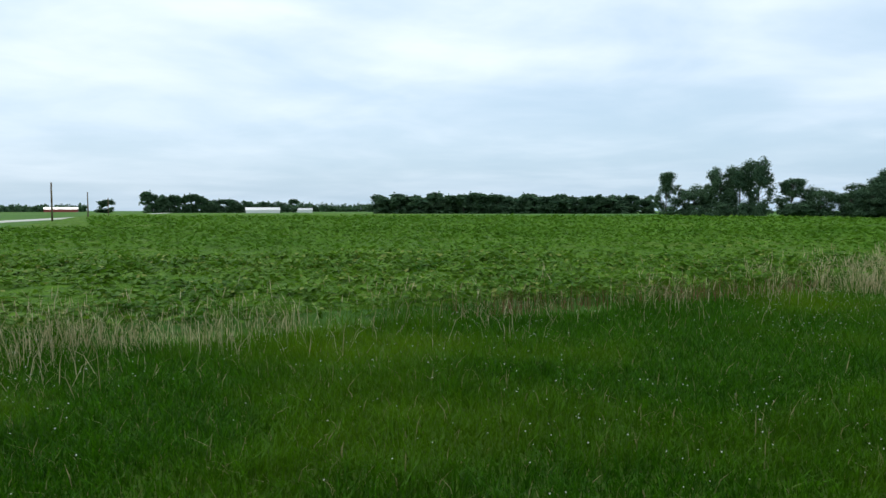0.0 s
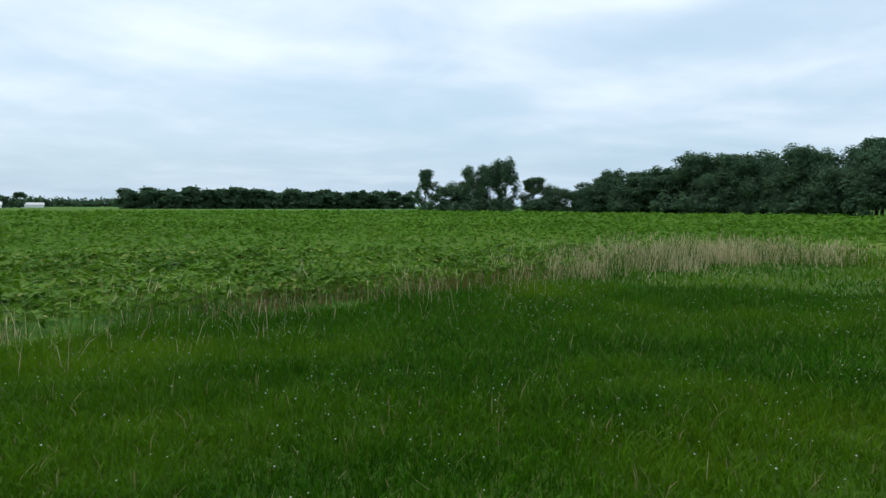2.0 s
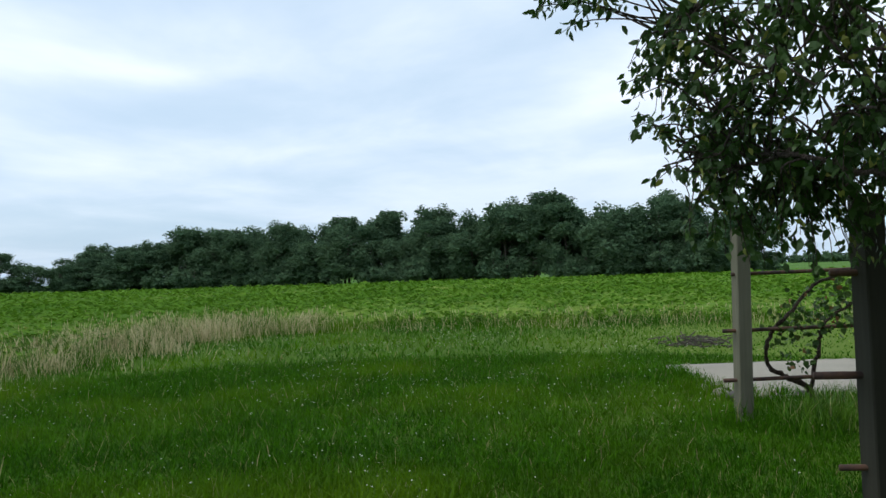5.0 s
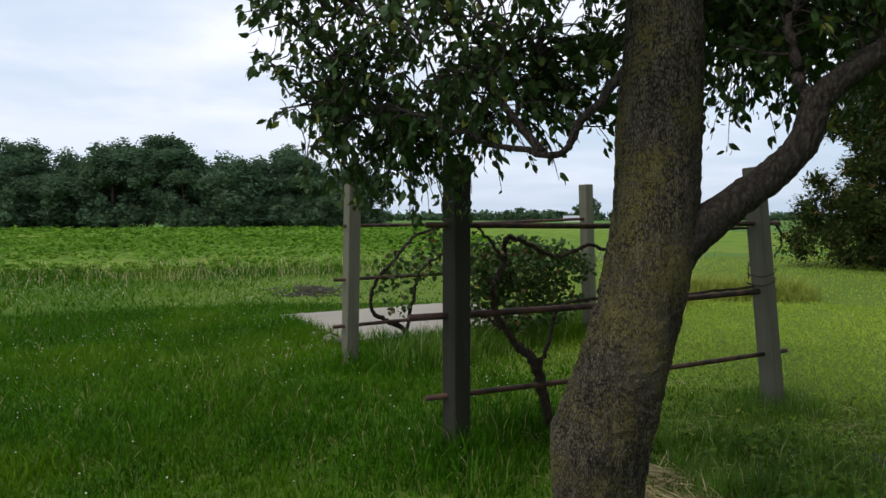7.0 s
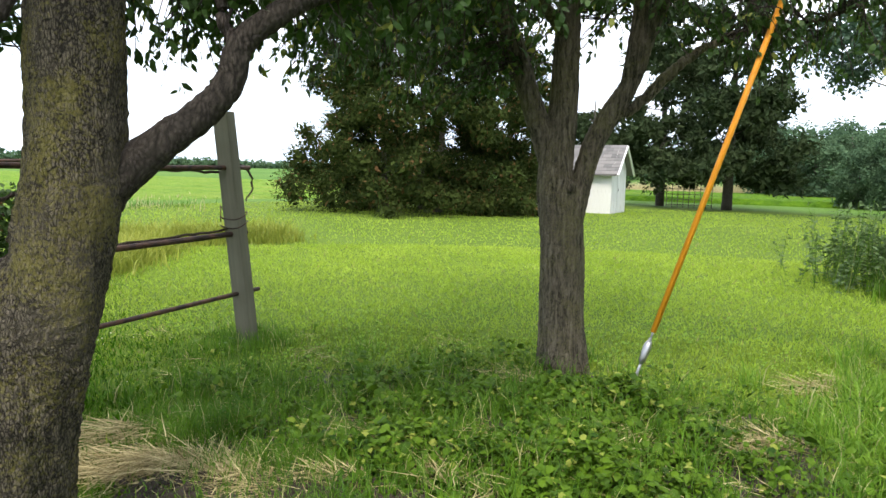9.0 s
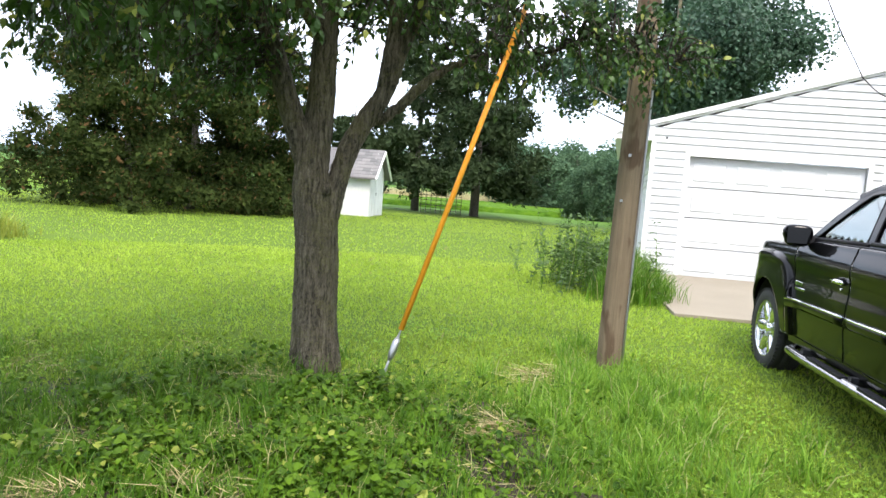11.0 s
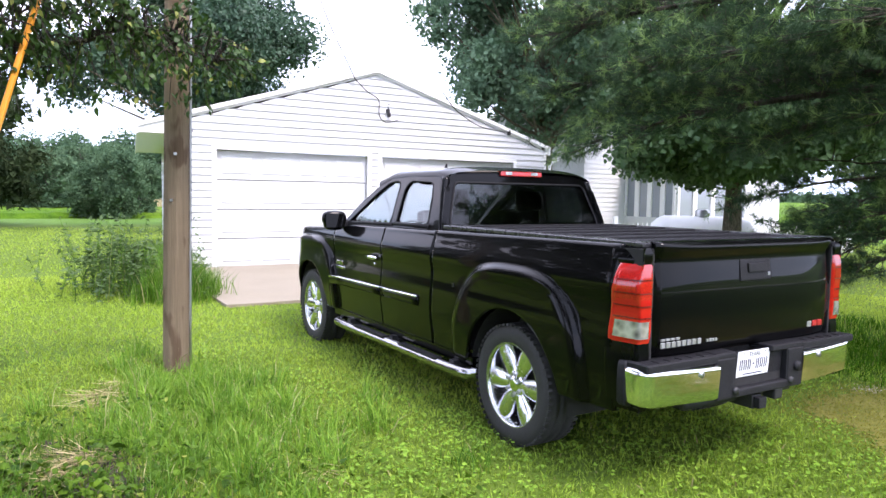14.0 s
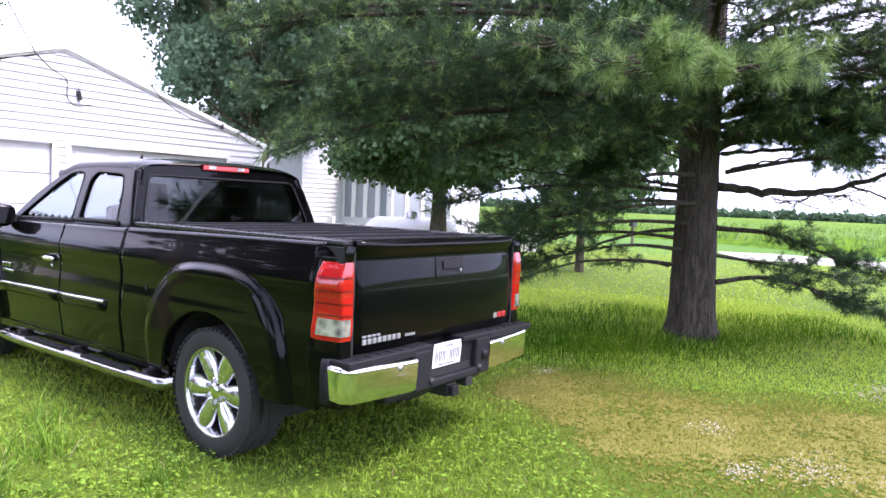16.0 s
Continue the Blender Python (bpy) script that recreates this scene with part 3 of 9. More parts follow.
h = 0.1 + 0.55 * rng.random(len(x)) ** 1.4 * (0.8 + 0.4 * patchy(x, y, 3.0, 2.0)) * (0.7 + 0.55 * np.exp(-(((x - 20.5) / 5) ** 2)))
h *= np.where((x > 21) & (y < 9.5), 0.75, 1.15)
wide = 0.004 + 0.0005 * np.hypot(x - EYE_X, y - EYE_Y)
dry = rng.random(len(x)) * np.where((x > 21) & (y < 9.5), 2.6, 1.0) < 0.10 + 0.5 * np.exp(-(((x - 20.5) / 5) ** 2)) + 0.45 * np.exp(-(((x - 2.2) / 1.3) ** 2)) + 0.35 * (patchy(x, y, 1.7, 2.0) > 0.25)
for which, mat, lab in ((dry, M_straw.mat, "tall dry tan grass along the field edge"), (~dry, M_tall, "tall green grass along the field edge")):
    vs, fs = blades_np(rng, np.stack([x, y, 0 * x], -1)[which], h[which], wide[which], rng.uniform(0.05, 1.0, which.sum()), 2)
    solo("tall_grass", np_mesh("tall_grass", vs, fs), mat, lab, "tall grass", kind="stuff")
# feathery seed heads over the stems
k = (rng.random(len(x)) < 0.10) & (h > 0.3)
p = np.stack([x, y, h * 0.92], -1)[k]
al = np.stack([rng.normal(0, 0.25, len(p)), rng.normal(0, 0.25, len(p)), np.ones(len(p))], -1)
sz = wide[k] / 0.012
vs, fs = leaves_np(rng, p, al, rng.normal(0, 1, (len(p), 3)), rng.uniform(0.12, 0.22, len(p)), 0.016 * sz, 0.3, False)
solo("grass_seed_heads", np_mesh("seed_heads", vs, fs), M_straw.mat, "pale seed heads on the tall grass", "seed heads", kind="stuff")
# brown dock stalks among the edge grass north of the lawn
x, y, s = border_line(700, [(7.2, 12.9), (14.5, 12.9)], 0.28)
h = rng.uniform(0.2, 0.5, len(x))
vs, fs = blades_np(rng, np.stack([x, y, 0 * x], -1), h, np.full(len(x), 0.010), rng.uniform(0.02, 0.25, len(x)), 1)
solo("dock_stalks", np_mesh("dock_stalks", vs, fs), M_rust.mat, "rust-brown dead dock stalks at the field edge", "weeds", kind="stuff")


def tufts(name, spots, n, spread, h0, h1, mat, label, width=0.007, lean=0.8):
    soup = Soup()
    for sx, sy in spots:
        px, py = sx + rng.normal(0, spread, n), sy + rng.normal(0, spread, n)
        d = np.exp(-((px - sx) ** 2 + (py - sy) ** 2) / (2 * (spread * 1.2) ** 2))
        soup.add(*blades_np(rng, np.stack([px, py, rise(px, py) - 0.003], -1), rng.uniform(h0, h1, n) * (0.5 + 0.5 * d), np.full(n, width), rng.uniform(0.15, lean, n), 2))
    return solo(name, soup.mesh(name), mat, label, "grass", kind="stuff")


M_lush = foliage("lush_grass", (0.030, 0.10, 0.007), (0.15, 0.30, 0.022), 0.35, 0.5, 3.0, odd=(0.42, 0.40, 0.18))
M_polegrass = foliage("tall_bright_grass", (0.045, 0.15, 0.010), (0.27, 0.45, 0.05), 0.38, 0.5, 9.0, odd=(0.40, 0.40, 0.18))
tufts("pole_foot_grass", [(2.5, -2.7), (2.65, -2.35), (2.35, -2.2), (2.75, -1.9), (2.4, -1.6), (2.8, -1.35), (2.5, -1.0), (2.9, -0.75), (2.62, -0.5), (2.3, -1.2)], 260, 0.30, 0.06, 0.22, M_polegrass, "long lush green grass round the foot of the pole", 0.008, 1.0)
tufts("pole_grass_clumps", [(2.55 + rng.normal(0, 0.42), -1.5 + rng.normal(0, 0.75)) for i in range(60)], 70, 0.075, 0.10, 0.36, M_polegrass, "arching clumps of long grass by the pole", 0.009, 1.15)
tufts("post_foot_grass", [(7.7, -1.2), (7.5, -0.9), (7.8, -1.35)], 300, 0.2, 0.08, 0.26, M_lush, "long green grass round a trellis post", 0.007)
tufts("trellis_foot_grass", [(7.7, 1.75), (10.7, 1.6), (11.3, -2.0), (7.4, 1.9), (10.9, 1.1), (11.0, 0.4), (11.1, -0.4), (11.2, -1.2), (10.4, 1.2), (8.0, 1.2), (7.9, 0.8)], 420, 0.24, 0.10, 0.36, M_tall, "long green grass round the trellis posts", 0.009)
tufts("pad_edge_grass", [(12.05 - 0.12 * i, 1.2 - 0.42 * i) for i in range(8)] + [(12.6 + 0.4 * i, 1.5 + 0.05 * i) for i in range(5)], 300, 0.2, 0.08, 0.30, M_tall, "long green grass along the edge of the concrete pad", 0.010)
tufts("trellis_undergrowth", [(10.55 + 0.07 * i + rng.normal(0, 0.15), 1.0 - 0.16 * i) for i in range(22)], 330, 0.20, 0.15, 0.52, M_lush, "tall dark grass growing under the rear trellis", 0.010)
tufts("trunk_foot_grass", [(5.5, 1.2), (5.2, 0.7), (5.8, 0.9), (6.3, 0.75), (5.0, 1.1), (5.4, 0.45), (5.9, 0.75), (6.4, 0.55), (6.2, 0.2), (5.6, 0.75), (6.9, 0.3), (7.0, -0.3)], 330, 0.22, 0.06, 0.2, M_lush, "green grass clump at the foot of the tree", 0.006)
# long grass under the pine; extra dark tufts stand in for the pine's shadow
tufts("shade_grass", [(-2.9, -0.9), (-3.2, -0.3), (-3.9, 0.1), (-4.6, 1.0), (-5.0, 0.7), (-3.5, 0.5), (-6.0, 1.6), (-4.9, -0.1), (-4.6, -0.6), (-5.4, 0.2), (-4.3, 0.5), (-6.2, 0.9), (-5.3, 1.4), (-6.9, 1.8), (-4.0, -0.2), (-3.6, -1.2), (-7.4, 2.6), (-6.0, -0.6), (-6.8, 0.2), (-7.6, 1.0), (-5.6, -1.4), (-7.2, -0.6), (-8.2, 1.8), (-4.4, -1.6)], 560, 0.42, 0.08, 0.22, M_tall, "long grass under the pine, its dark green imitating shade", 0.008)
# flattened dead grass, combed one way in each mat
M_dead = Nodes("matted_dead_grass")
_c = M_dead.mix(M_dead.island(), (0.17, 0.14, 0.06), (0.58, 0.50, 0.27))
M_dead.leaf(_c, _c, 0.2)
M_dead.set(rough=0.8, spec=0.1)


def straw_mat(soup, sx, sy, ra, rb, way, n, length=(0.12, 0.34), width=0.005):
    """A low heap of straw lying mostly one way."""
    u, v = rng.normal(0, 0.55, n) * ra, rng.normal(0, 0.55, n) * rb
    c0, s0 = math.cos(way), math.sin(way)
    px, py = sx + u * c0 - v * s0, sy + u * s0 + v * c0
    mound = 0.075 * np.exp(-(u / ra) ** 2 - (v / rb) ** 2)
    ang = way + 0.9 * patchy(px, py, 7.0, 1.0) + rng.normal(0, 0.6, n)
    along = np.stack([np.cos(ang), np.sin(ang), rng.normal(-0.02, 0.16, n)], -1)
    soup.add(*leaves_np(rng, np.stack([px, py, rise(px, py) + 0.012 + mound * rng.random(n)], -1), along, np.stack([rng.normal(0, 0.5, n), rng.normal(0, 0.5, n), np.ones(n)], -1),
                        rng.uniform(*length, n), np.full(n, width) * rng.uniform(0.6, 1.5, n), 0.1, False))


soup = Soup()
for sx, sy, ra, rb, way, n in ((6.25, 1.05, 0.42, 0.2, 0.5, 1500), (5.75, 0.95, 0.30, 0.16, -0.3, 800), (6.75, 0.85, 0.34, 0.2, 0.9, 480), (5.35, 0.75, 0.26, 0.14, 0.2, 260), (3.48, -0.84, 0.30, 0.14, 0.4, 380),
                               (3.16, -2.2, 0.2, 0.1, 0.1, 150), (2.95, -2.5, 0.16, 0.1, 0.6, 120), (4.9, 0.5, 0.3, 0.16, -0.4, 240), (5.5, 0.2, 0.35, 0.2, 0.3, 180), (4.2, -0.6, 0.3, 0.16, 1.0, 160), (5.2, -1.35, 0.28, 0.14, 0.1, 160)):
    straw_mat(soup, sx, sy, ra, rb, way, n)
solo("dead_grass", soup.mesh("dead_grass"), M_dead.mat, "matted dead straw-coloured grass on the ground", "dead grass", kind="stuff")
# bare dark earth between the tree and the dead grass
rs = np.random.default_rng(9)
st = Soup()
for sx, sy, ra, n in ((5.9, 1.2, 0.26, 420), (5.4, 0.9, 0.2, 300), (5.65, 1.05, 0.24, 360), (4.95, 0.75, 0.2, 220)):
    for i in range(n):
        c = np.array([sx + rs.normal() * ra * 0.6, sy + rs.normal() * ra * 0.5, rs.uniform(0.005, 0.035)])
        o = np.array([[1, 0, 0], [0, 1, 0], [-1, 0, 0], [0, -1, 0], [0, 0, 0.7], [0, 0, -0.6]]) * rs.uniform(0.010, 0.032) * rs.uniform(0.7, 1.3, (6, 3))
        st.add(c + o, np.array([[0, 1, 4], [1, 2, 4], [2, 3, 4], [3, 0, 4], [1, 0, 5], [2, 1, 5], [3, 2, 5], [0, 3, 5]]))
M_earth_gap = plain("dark_earth_and_gaps", (0.032, 0.024, 0.015), 0.95, vary=0.25, scale=9, bump=0.6, bscale=35)
solo("bare_earth", st.mesh("bare_earth"), M_earth_gap, "bare dark crumbly earth under the tree", "earth", kind="stuff")
# dark sheet laid under the weeds, imitating the shade in the gaps between leaves
gx, gy = np.meshgrid(np.arange(2.6, 7.4, 0.05), np.arange(-2.2, 1.75, 0.05))
nx, ny = gx.shape[1], gx.shape[0]
dark_here = weed_bed(gx, gy) + 0.6 * np.exp(-(((gx - 5.7) / 0.8) ** 2 + ((gy - 1.0) / 0.45) ** 2)) + 0.12 * patchy(gx, gy, 4.0, 1.0) + rng.normal(0, 0.04, gx.shape) > 0.36
gz = rise(gx, gy) + 0.006 + 0.012 * np.clip(patchy(gx, gy, 9.0, 2.0), 0, 1)
q = [(j * nx + i, j * nx + i + 1, (j + 1) * nx + i + 1, (j + 1) * nx + i) for j in range(ny - 1) for i in range(nx - 1) if dark_here[j, i]]
solo("leaf_litter", np_mesh("leaf_litter", np.stack([gx, gy, gz], -1).reshape(-1, 3), q, True), M_earth_gap, "dark sheet under the weeds for the shaded gaps between leaves", "earth", kind="structure")
# broad weeds under the trees
M_weed = foliage("weed_leaf", (0.012, 0.046, 0.003), (0.115, 0.215, 0.012), 0.25, 0.6, 5.0, 0.15, odd=(0.24, 0.28, 0.05))
n = 34000
x, y = 4.75 + rng.normal(0, 1.2, n), -0.35 + rng.normal(0, 0.9, n)
k = (weed_bed(x, y) + 0.25 * patchy(x, y, 2.4, 2.0) > rng.uniform(0.05, 0.75, n)) & (np.hypot(x - EYE_X, y - EYE_Y) > 2.6) & ~((x > 5.3) & (y > 0.55))
x, y = x[k], y[k]
m = len(x)
lift = np.clip(0.55 + 0.6 * patchy(x, y, 4.5, 1) + 0.45 * patchy(x, y, 13, 2), 0.08, 1.6)
z = rise(x, y) + (0.01 + 0.17 * rng.random(m) ** 0.7) * lift
a = rng.uniform(0, 2 * np.pi, m)
sz = rng.uniform(0.018, 0.066, m) * (0.75 + 0.35 * lift)
vs, fs = leaves_np(rng, np.stack([x, y, z], -1), np.stack([np.cos(a), np.sin(a), rng.normal(-0.2, 0.35, m)], -1), np.stack([rng.normal(0, 0.55, m), rng.normal(0, 0.55, m), np.ones(m)], -1), sz, sz * rng.uniform(0.6, 0.95, m), 0.12, True)
solo("ground_weeds", np_mesh("ground_weeds", vs, fs), M_weed, "broad-leaved green creeping weeds under the trees", "weeds", kind="stuff")
px, py = x[::9] + rng.normal(0, 0.02, len(x[::9])), y[::9]
vs, fs = blades_np(rng, np.stack([px, py, rise(px, py)], -1), rng.uniform(0.08, 0.26, len(px)), np.full(len(px), 0.005), rng.uniform(0.1, 0.7, len(px)), 2)
solo("weed_stems", np_mesh("weed_stems", vs, fs), M_lush, "thin green grass stems among the weeds", "grass", kind="stuff")
spots = [(4.9 + rng.normal(0, 1.2), -0.3 + rng.normal(0, 0.8)) for i in range(110)] + [(6.3 + rng.normal(0, 0.5), 0.25 + rng.normal(0, 0.35)) for i in range(26)]
spots = [p for p in spots if math.hypot(p[0] - EYE_X, p[1] - EYE_Y) > 2.7]
tufts("weed_bed_grass", spots, 70, 0.09, 0.08, 0.30, M_lush, "loose green grass tufts among the weeds", 0.007, 1.1)
soup = Soup()
for i in range(90):
    straw_mat(soup, 4.9 + rng.normal(0, 1.2), -0.1 + rng.normal(0, 0.9), 0.25, 0.12, rng.uniform(0, 3), 26, (0.10, 0.28), 0.0045)
solo("straw_wisps", soup.mesh("straw_wisps"), M_dead.mat, "pale dry straw wisps among the weeds", "dead grass", kind="stuff")
# pale gravel showing through the wheel track
st = Soup()
rs = np.random.default_rng(4)
for sx, sy, ra in ((-1.45, 2.95, 0.30), (-1.6, 3.6, 0.45), (-1.1, 2.6, 0.16), (-2.6, 0.42, 0.16), (-4.2, 3.2, 0.5), (-1.9, 2.2, 0.2)):
    for i in range(int(700 * ra)):
        c = np.array([sx + rs.normal() * ra * 0.55, sy + rs.normal() * ra * 0.4, 0.004])
        s = rs.uniform(0.004, 0.012)
        o = np.array([[1, 0, 0], [0, 1, 0], [-1, 0, 0], [0, -1, 0], [0, 0, 0.7], [0, 0, -0.6]]) * s * rs.uniform(0.7, 1.3, (6, 3))
        st.add(c + o, np.array([[0, 1, 4], [1, 2, 4], [2, 3, 4], [3, 0, 4], [1, 0, 5], [2, 1, 5], [3, 2, 5], [0, 3, 5]]))
solo("track_gravel", st.mesh("track_gravel"), plain("limestone", (0.38, 0.34, 0.27), 0.9, vary=0.15, scale=30), "pale limestone gravel in the mossy wheel track", "gravel", kind="stuff")
M_trackdirt = Nodes("trodden_track")
_c = M_trackdirt.mix(M_trackdirt.range(M_trackdirt.noise(2.2, 5), 0.35, 0.65), (0.15, 0.15, 0.030), (0.22, 0.20, 0.055))
_c = M_trackdirt.mix(M_trackdirt.math("MULTIPLY", M_trackdirt.range(M_trackdirt.noise(24, 4), 0.45, 0.65), 0.6), _c, (0.11, 0.125, 0.025))
M_trackdirt.set(color=_c, rough=0.95, spec=0.1, normal=M_trackdirt.bump(M_trackdirt.noise(40, 5), 0.6, 0.02))
gx, gy = np.meshgrid(np.arange(-7, 1.6, 0.035), np.arange(-0.2, 6.6, 0.035))
gz = rise(gx, gy) + 0.005
nx, ny = gx.shape[1], gx.shape[0]
keep = moss_track(gx, gy) + 0.22 * patchy(gx, gy, 3.5, 1.0) + rng.normal(0, 0.12, gx.shape) > 0.88
q = [(j * nx + i, j * nx + i + 1, (j + 1) * nx + i + 1, (j + 1) * nx + i) for j in range(ny - 1) for i in range(nx - 1) if keep[j, i]]
solo("wheel_track", np_mesh("wheel_track", np.stack([gx, gy, gz], -1).reshape(-1, 3), q, True), M_trackdirt.mat, "trodden bare brown wheel track in the lawn", "track", kind="structure")
M_moss = turf_mat("mossy_track", (0.16, 0.185, 0.022), (0.28, 0.29, 0.045), (0.31, 0.275, 0.065), 0.5)
n = 260000
x, y = rng.uniform(-7, 1.6, n), rng.uniform(-0.2, 7.4, n)
k = moss_track(x, y) > rng.uniform(0.1, 0.95, n)
x, y = x[k], y[k]
vs, fs = blades_np(rng, np.stack([x, y, rise(x, y)], -1), rng.uniform(0.010, 0.032, len(x)), np.full(len(x), 0.011), rng.uniform(0.4, 1.1, len(x)), 1)
solo("moss", np_mesh("moss", vs, fs), M_moss, "short yellow-brown moss and grass in the wheel track", "moss", kind="stuff")

# ---- trees in the distance ----
M_wood = bark("grey_bark", (0.05, 0.045, 0.04), (0.16, 0.14, 0.12))
# leaf green made paler and bluer: distance haze put into the base colour
M_crown = foliage("hazy_woodland_leaf", (0.054, 0.106, 0.062), (0.112, 0.180, 0.092), 0.3, 0.8, 0.11, 0.04)
M_crown_light = foliage("pale_leaf", (0.08, 0.15, 0.03), (0.15, 0.24, 0.06), 0.25, 0.6, 0.3)


def crown_np(rng, lumps, leaf, per, wide=0.8, droop=0.0, core=1.8):
    """Leaves over round lumps (x, y, z, rx, rz): denser on the outside, gaps between."""
    soup = Soup()
    for cx, cy, cz, rx, rz in lumps:
        # large inner sprays close the crown, small outer leaves give its outline
        n = int(per * rx * rz * 0.24 * (1.8 / core) ** 1.5) + 3
        d = unit(rng.normal(0, 1, (n, 3)))
        p = np.array([cx, cy, cz]) + d * rng.uniform(0.1, 0.72, (n, 1)) * np.array([rx, rx, rz])
        L = leaf * rng.uniform(1.0, 1.67, n) * core
        soup.add(*leaves_np(rng, p, rng.normal(0, 1, (n, 3)), d + rng.normal(0, 0.5, (n, 3)), L, L * max(wide, 0.6), 0.12, False))
        n = int(per * rx * rz)
        d = unit(rng.normal(0, 1, (n, 3)) + np.array([0, 0, 0.25]))
        rad = rng.uniform(0.25, 1.08, n) ** 0.45
        p = np.array([cx, cy, cz]) + d * rad[:, None] * np.array([rx, rx, rz])
        al = unit(rng.normal(0, 1, (n, 3)) + d * 0.4 + np.array([0, 0, -droop]))
        L = leaf * rng.uniform(0.6, 1.5, n)
        soup.add(*leaves_np(rng, p, al, d + rng.normal(0, 0.6, (n, 3)), L, L * wide, 0.12, False))
    return soup


def far_tree(seed, height, spread, lumps, leaf=0.62, per=22, bole=0.25, trunk_r=0.25):
    """A tapered trunk with limbs and a crown of many leaf clumps."""
    rng = np.random.default_rng(seed)
    wood = Soup()
    lean = rng.normal(0, 0.02, 2) * height
    axis = np.array([[0, 0, -0.2], [lean[0] * 0.3, lean[1] * 0.3, height * 0.35], [lean[0], lean[1], height * 0.85]])
    wood.tube(curve_pts(axis, 3), np.linspace(trunk_r, 0.05, 7), 6)
    ls = []
    for i in range(lumps):
        z = height * rng.uniform(bole, 0.92)
        t = (z / height - bole) / (1 - bole)
        rad = spread * (0.45 + 0.75 * math.sin(math.pi * min(1, t * 0.85 + 0.12))) * rng.uniform(0.25, 0.75)
        a = rng.uniform(0, 2 * np.pi)
        c = np.array([rad * math.cos(a) + lean[0] * t, rad * math.sin(a) + lean[1] * t, z])
        r = spread * rng.uniform(0.26, 0.46)
        ls.append((*c, r * 0.88, r * rng.uniform(0.95, 1.4)))
        s = np.array([lean[0] * t * 0.6, lean[1] * t * 0.6, max(height * 0.2, z - rad * 0.8)])
        wood.tube(curve_pts([s, (s + c) / 2 + [0, 0, -0.2], c], 1), np.linspace(trunk_r * 0.4, 0.03, 3), 4, cap=False)
    return wood.mesh("trunk", True), crown_np(rng, ls, leaf, per).mesh("crown")


def plant_tree(meshes, at, size, turn, mat, label, group="", category="tree"):
    t = thing("tree", (0, 0, 0), label, category, group)
    part("trunk", meshes[0], M_wood, t, smooth=True)
    part("crown", meshes[1], mat, t, "dense leafy crown")
    t.matrix_world = pose(*at, 0, 0, turn) @ Matrix.Diagonal((size[0], size[0], size[1], 1))
    return t


KINDS = [far_tree(1, 15, 4.4, 40, 0.32, 62, bole=0.02), far_tree(2, 17, 4.0, 40, 0.32, 62, bole=0.03), far_tree(3, 13, 5.0, 40, 0.32, 60, bole=0.02), far_tree(4, 16, 3.7, 38, 0.32, 64, bole=0.03), far_tree(5, 5, 3.2, 12, 0.42, 36, 0.05, 0.12)]
FAR = [far_tree(11, 15, 4.6, 26, 1.0, 10, 0.02), far_tree(12, 17, 4.2, 26, 1.0, 10, 0.02), far_tree(13, 13, 5.2, 26, 1.0, 10, 0.02)]
rt = random.Random(3)
# east woods, about three rows deep, edge first
WOODS = [(152, 104), (146, 88), (143, 70), (142, 55), (138, 42), (134, 28), (132, 14), (128, 2), (122, -9), (117, -18), (115, -27), (118, -35)]
for depth, (off, step, grow) in enumerate(((0, 4.2, 0.88), (7, 5.0, 1.02))):
    for (ax, ay), (bx, by) in zip(WOODS, WOODS[1:]):
        ln = math.hypot(bx - ax, by - ay)
        for i in range(max(1, round(ln / step))):
            f = (i + rt.random() * 0.8) / max(1, round(ln / step))
            px, py = ax + (bx - ax) * f + off + rt.uniform(-1.5, 1.5), ay + (by - ay) * f + rt.uniform(-1.5, 1.5)
            mid = math.exp(-((py - 2) / 17) ** 2)
            hz = 0.92 * (0.91 + 0.10 * mid - (0.12 if py < -25 else 0) - (0.24 if py > 74 else 0)) * grow * rt.uniform(0.91, 1.08)
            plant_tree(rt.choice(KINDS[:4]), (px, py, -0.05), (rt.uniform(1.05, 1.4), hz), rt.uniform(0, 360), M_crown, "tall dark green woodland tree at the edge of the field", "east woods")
for i in range(70):
    f = rt.random() * (len(WOODS) - 1)
    (ax, ay), (bx, by) = WOODS[int(f)], WOODS[int(f) + 1]
    t = f % 1
    plant_tree(KINDS[4], (ax + (bx - ax) * t - 1.5 - 3 * rt.random(), ay + (by - ay) * t, -0.05), (rt.uniform(0.7, 1.15), rt.uniform(0.5, 1.05)), rt.uniform(0, 360), rt.choice((M_crown, M_crown, M_crown_light)), "low green shrub at the foot of the woods", "woodland shrubs", "shrub")
# the clump north-east of the field
for px, py, h, s in ((117, 127, 0.66, 0.75), (121.5, 122.7, 0.56, 0.9), (125, 118.7, 0.74, 0.85), (128, 116, 0.72, 0.9), (130.5, 113.2, 0.80, 0.85), (134.5, 108, 0.54, 0.95), (138, 103.5, 0.51, 0.8), (141, 99.5, 0.46, 0.7), (143.5, 96, 0.40, 0.8)):
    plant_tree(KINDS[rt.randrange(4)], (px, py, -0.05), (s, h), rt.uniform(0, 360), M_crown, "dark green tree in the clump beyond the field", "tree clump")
for i in range(16):
    f = rt.random()
    plant_tree(KINDS[4], (112 + 32 * f, 126 - 32 * f, -0.05), (rt.uniform(0.6, 1.0), rt.uniform(0.4, 0.65)), rt.uniform(0, 360), M_crown, "low green shrub under the tree clump", "clump shrubs", "shrub")
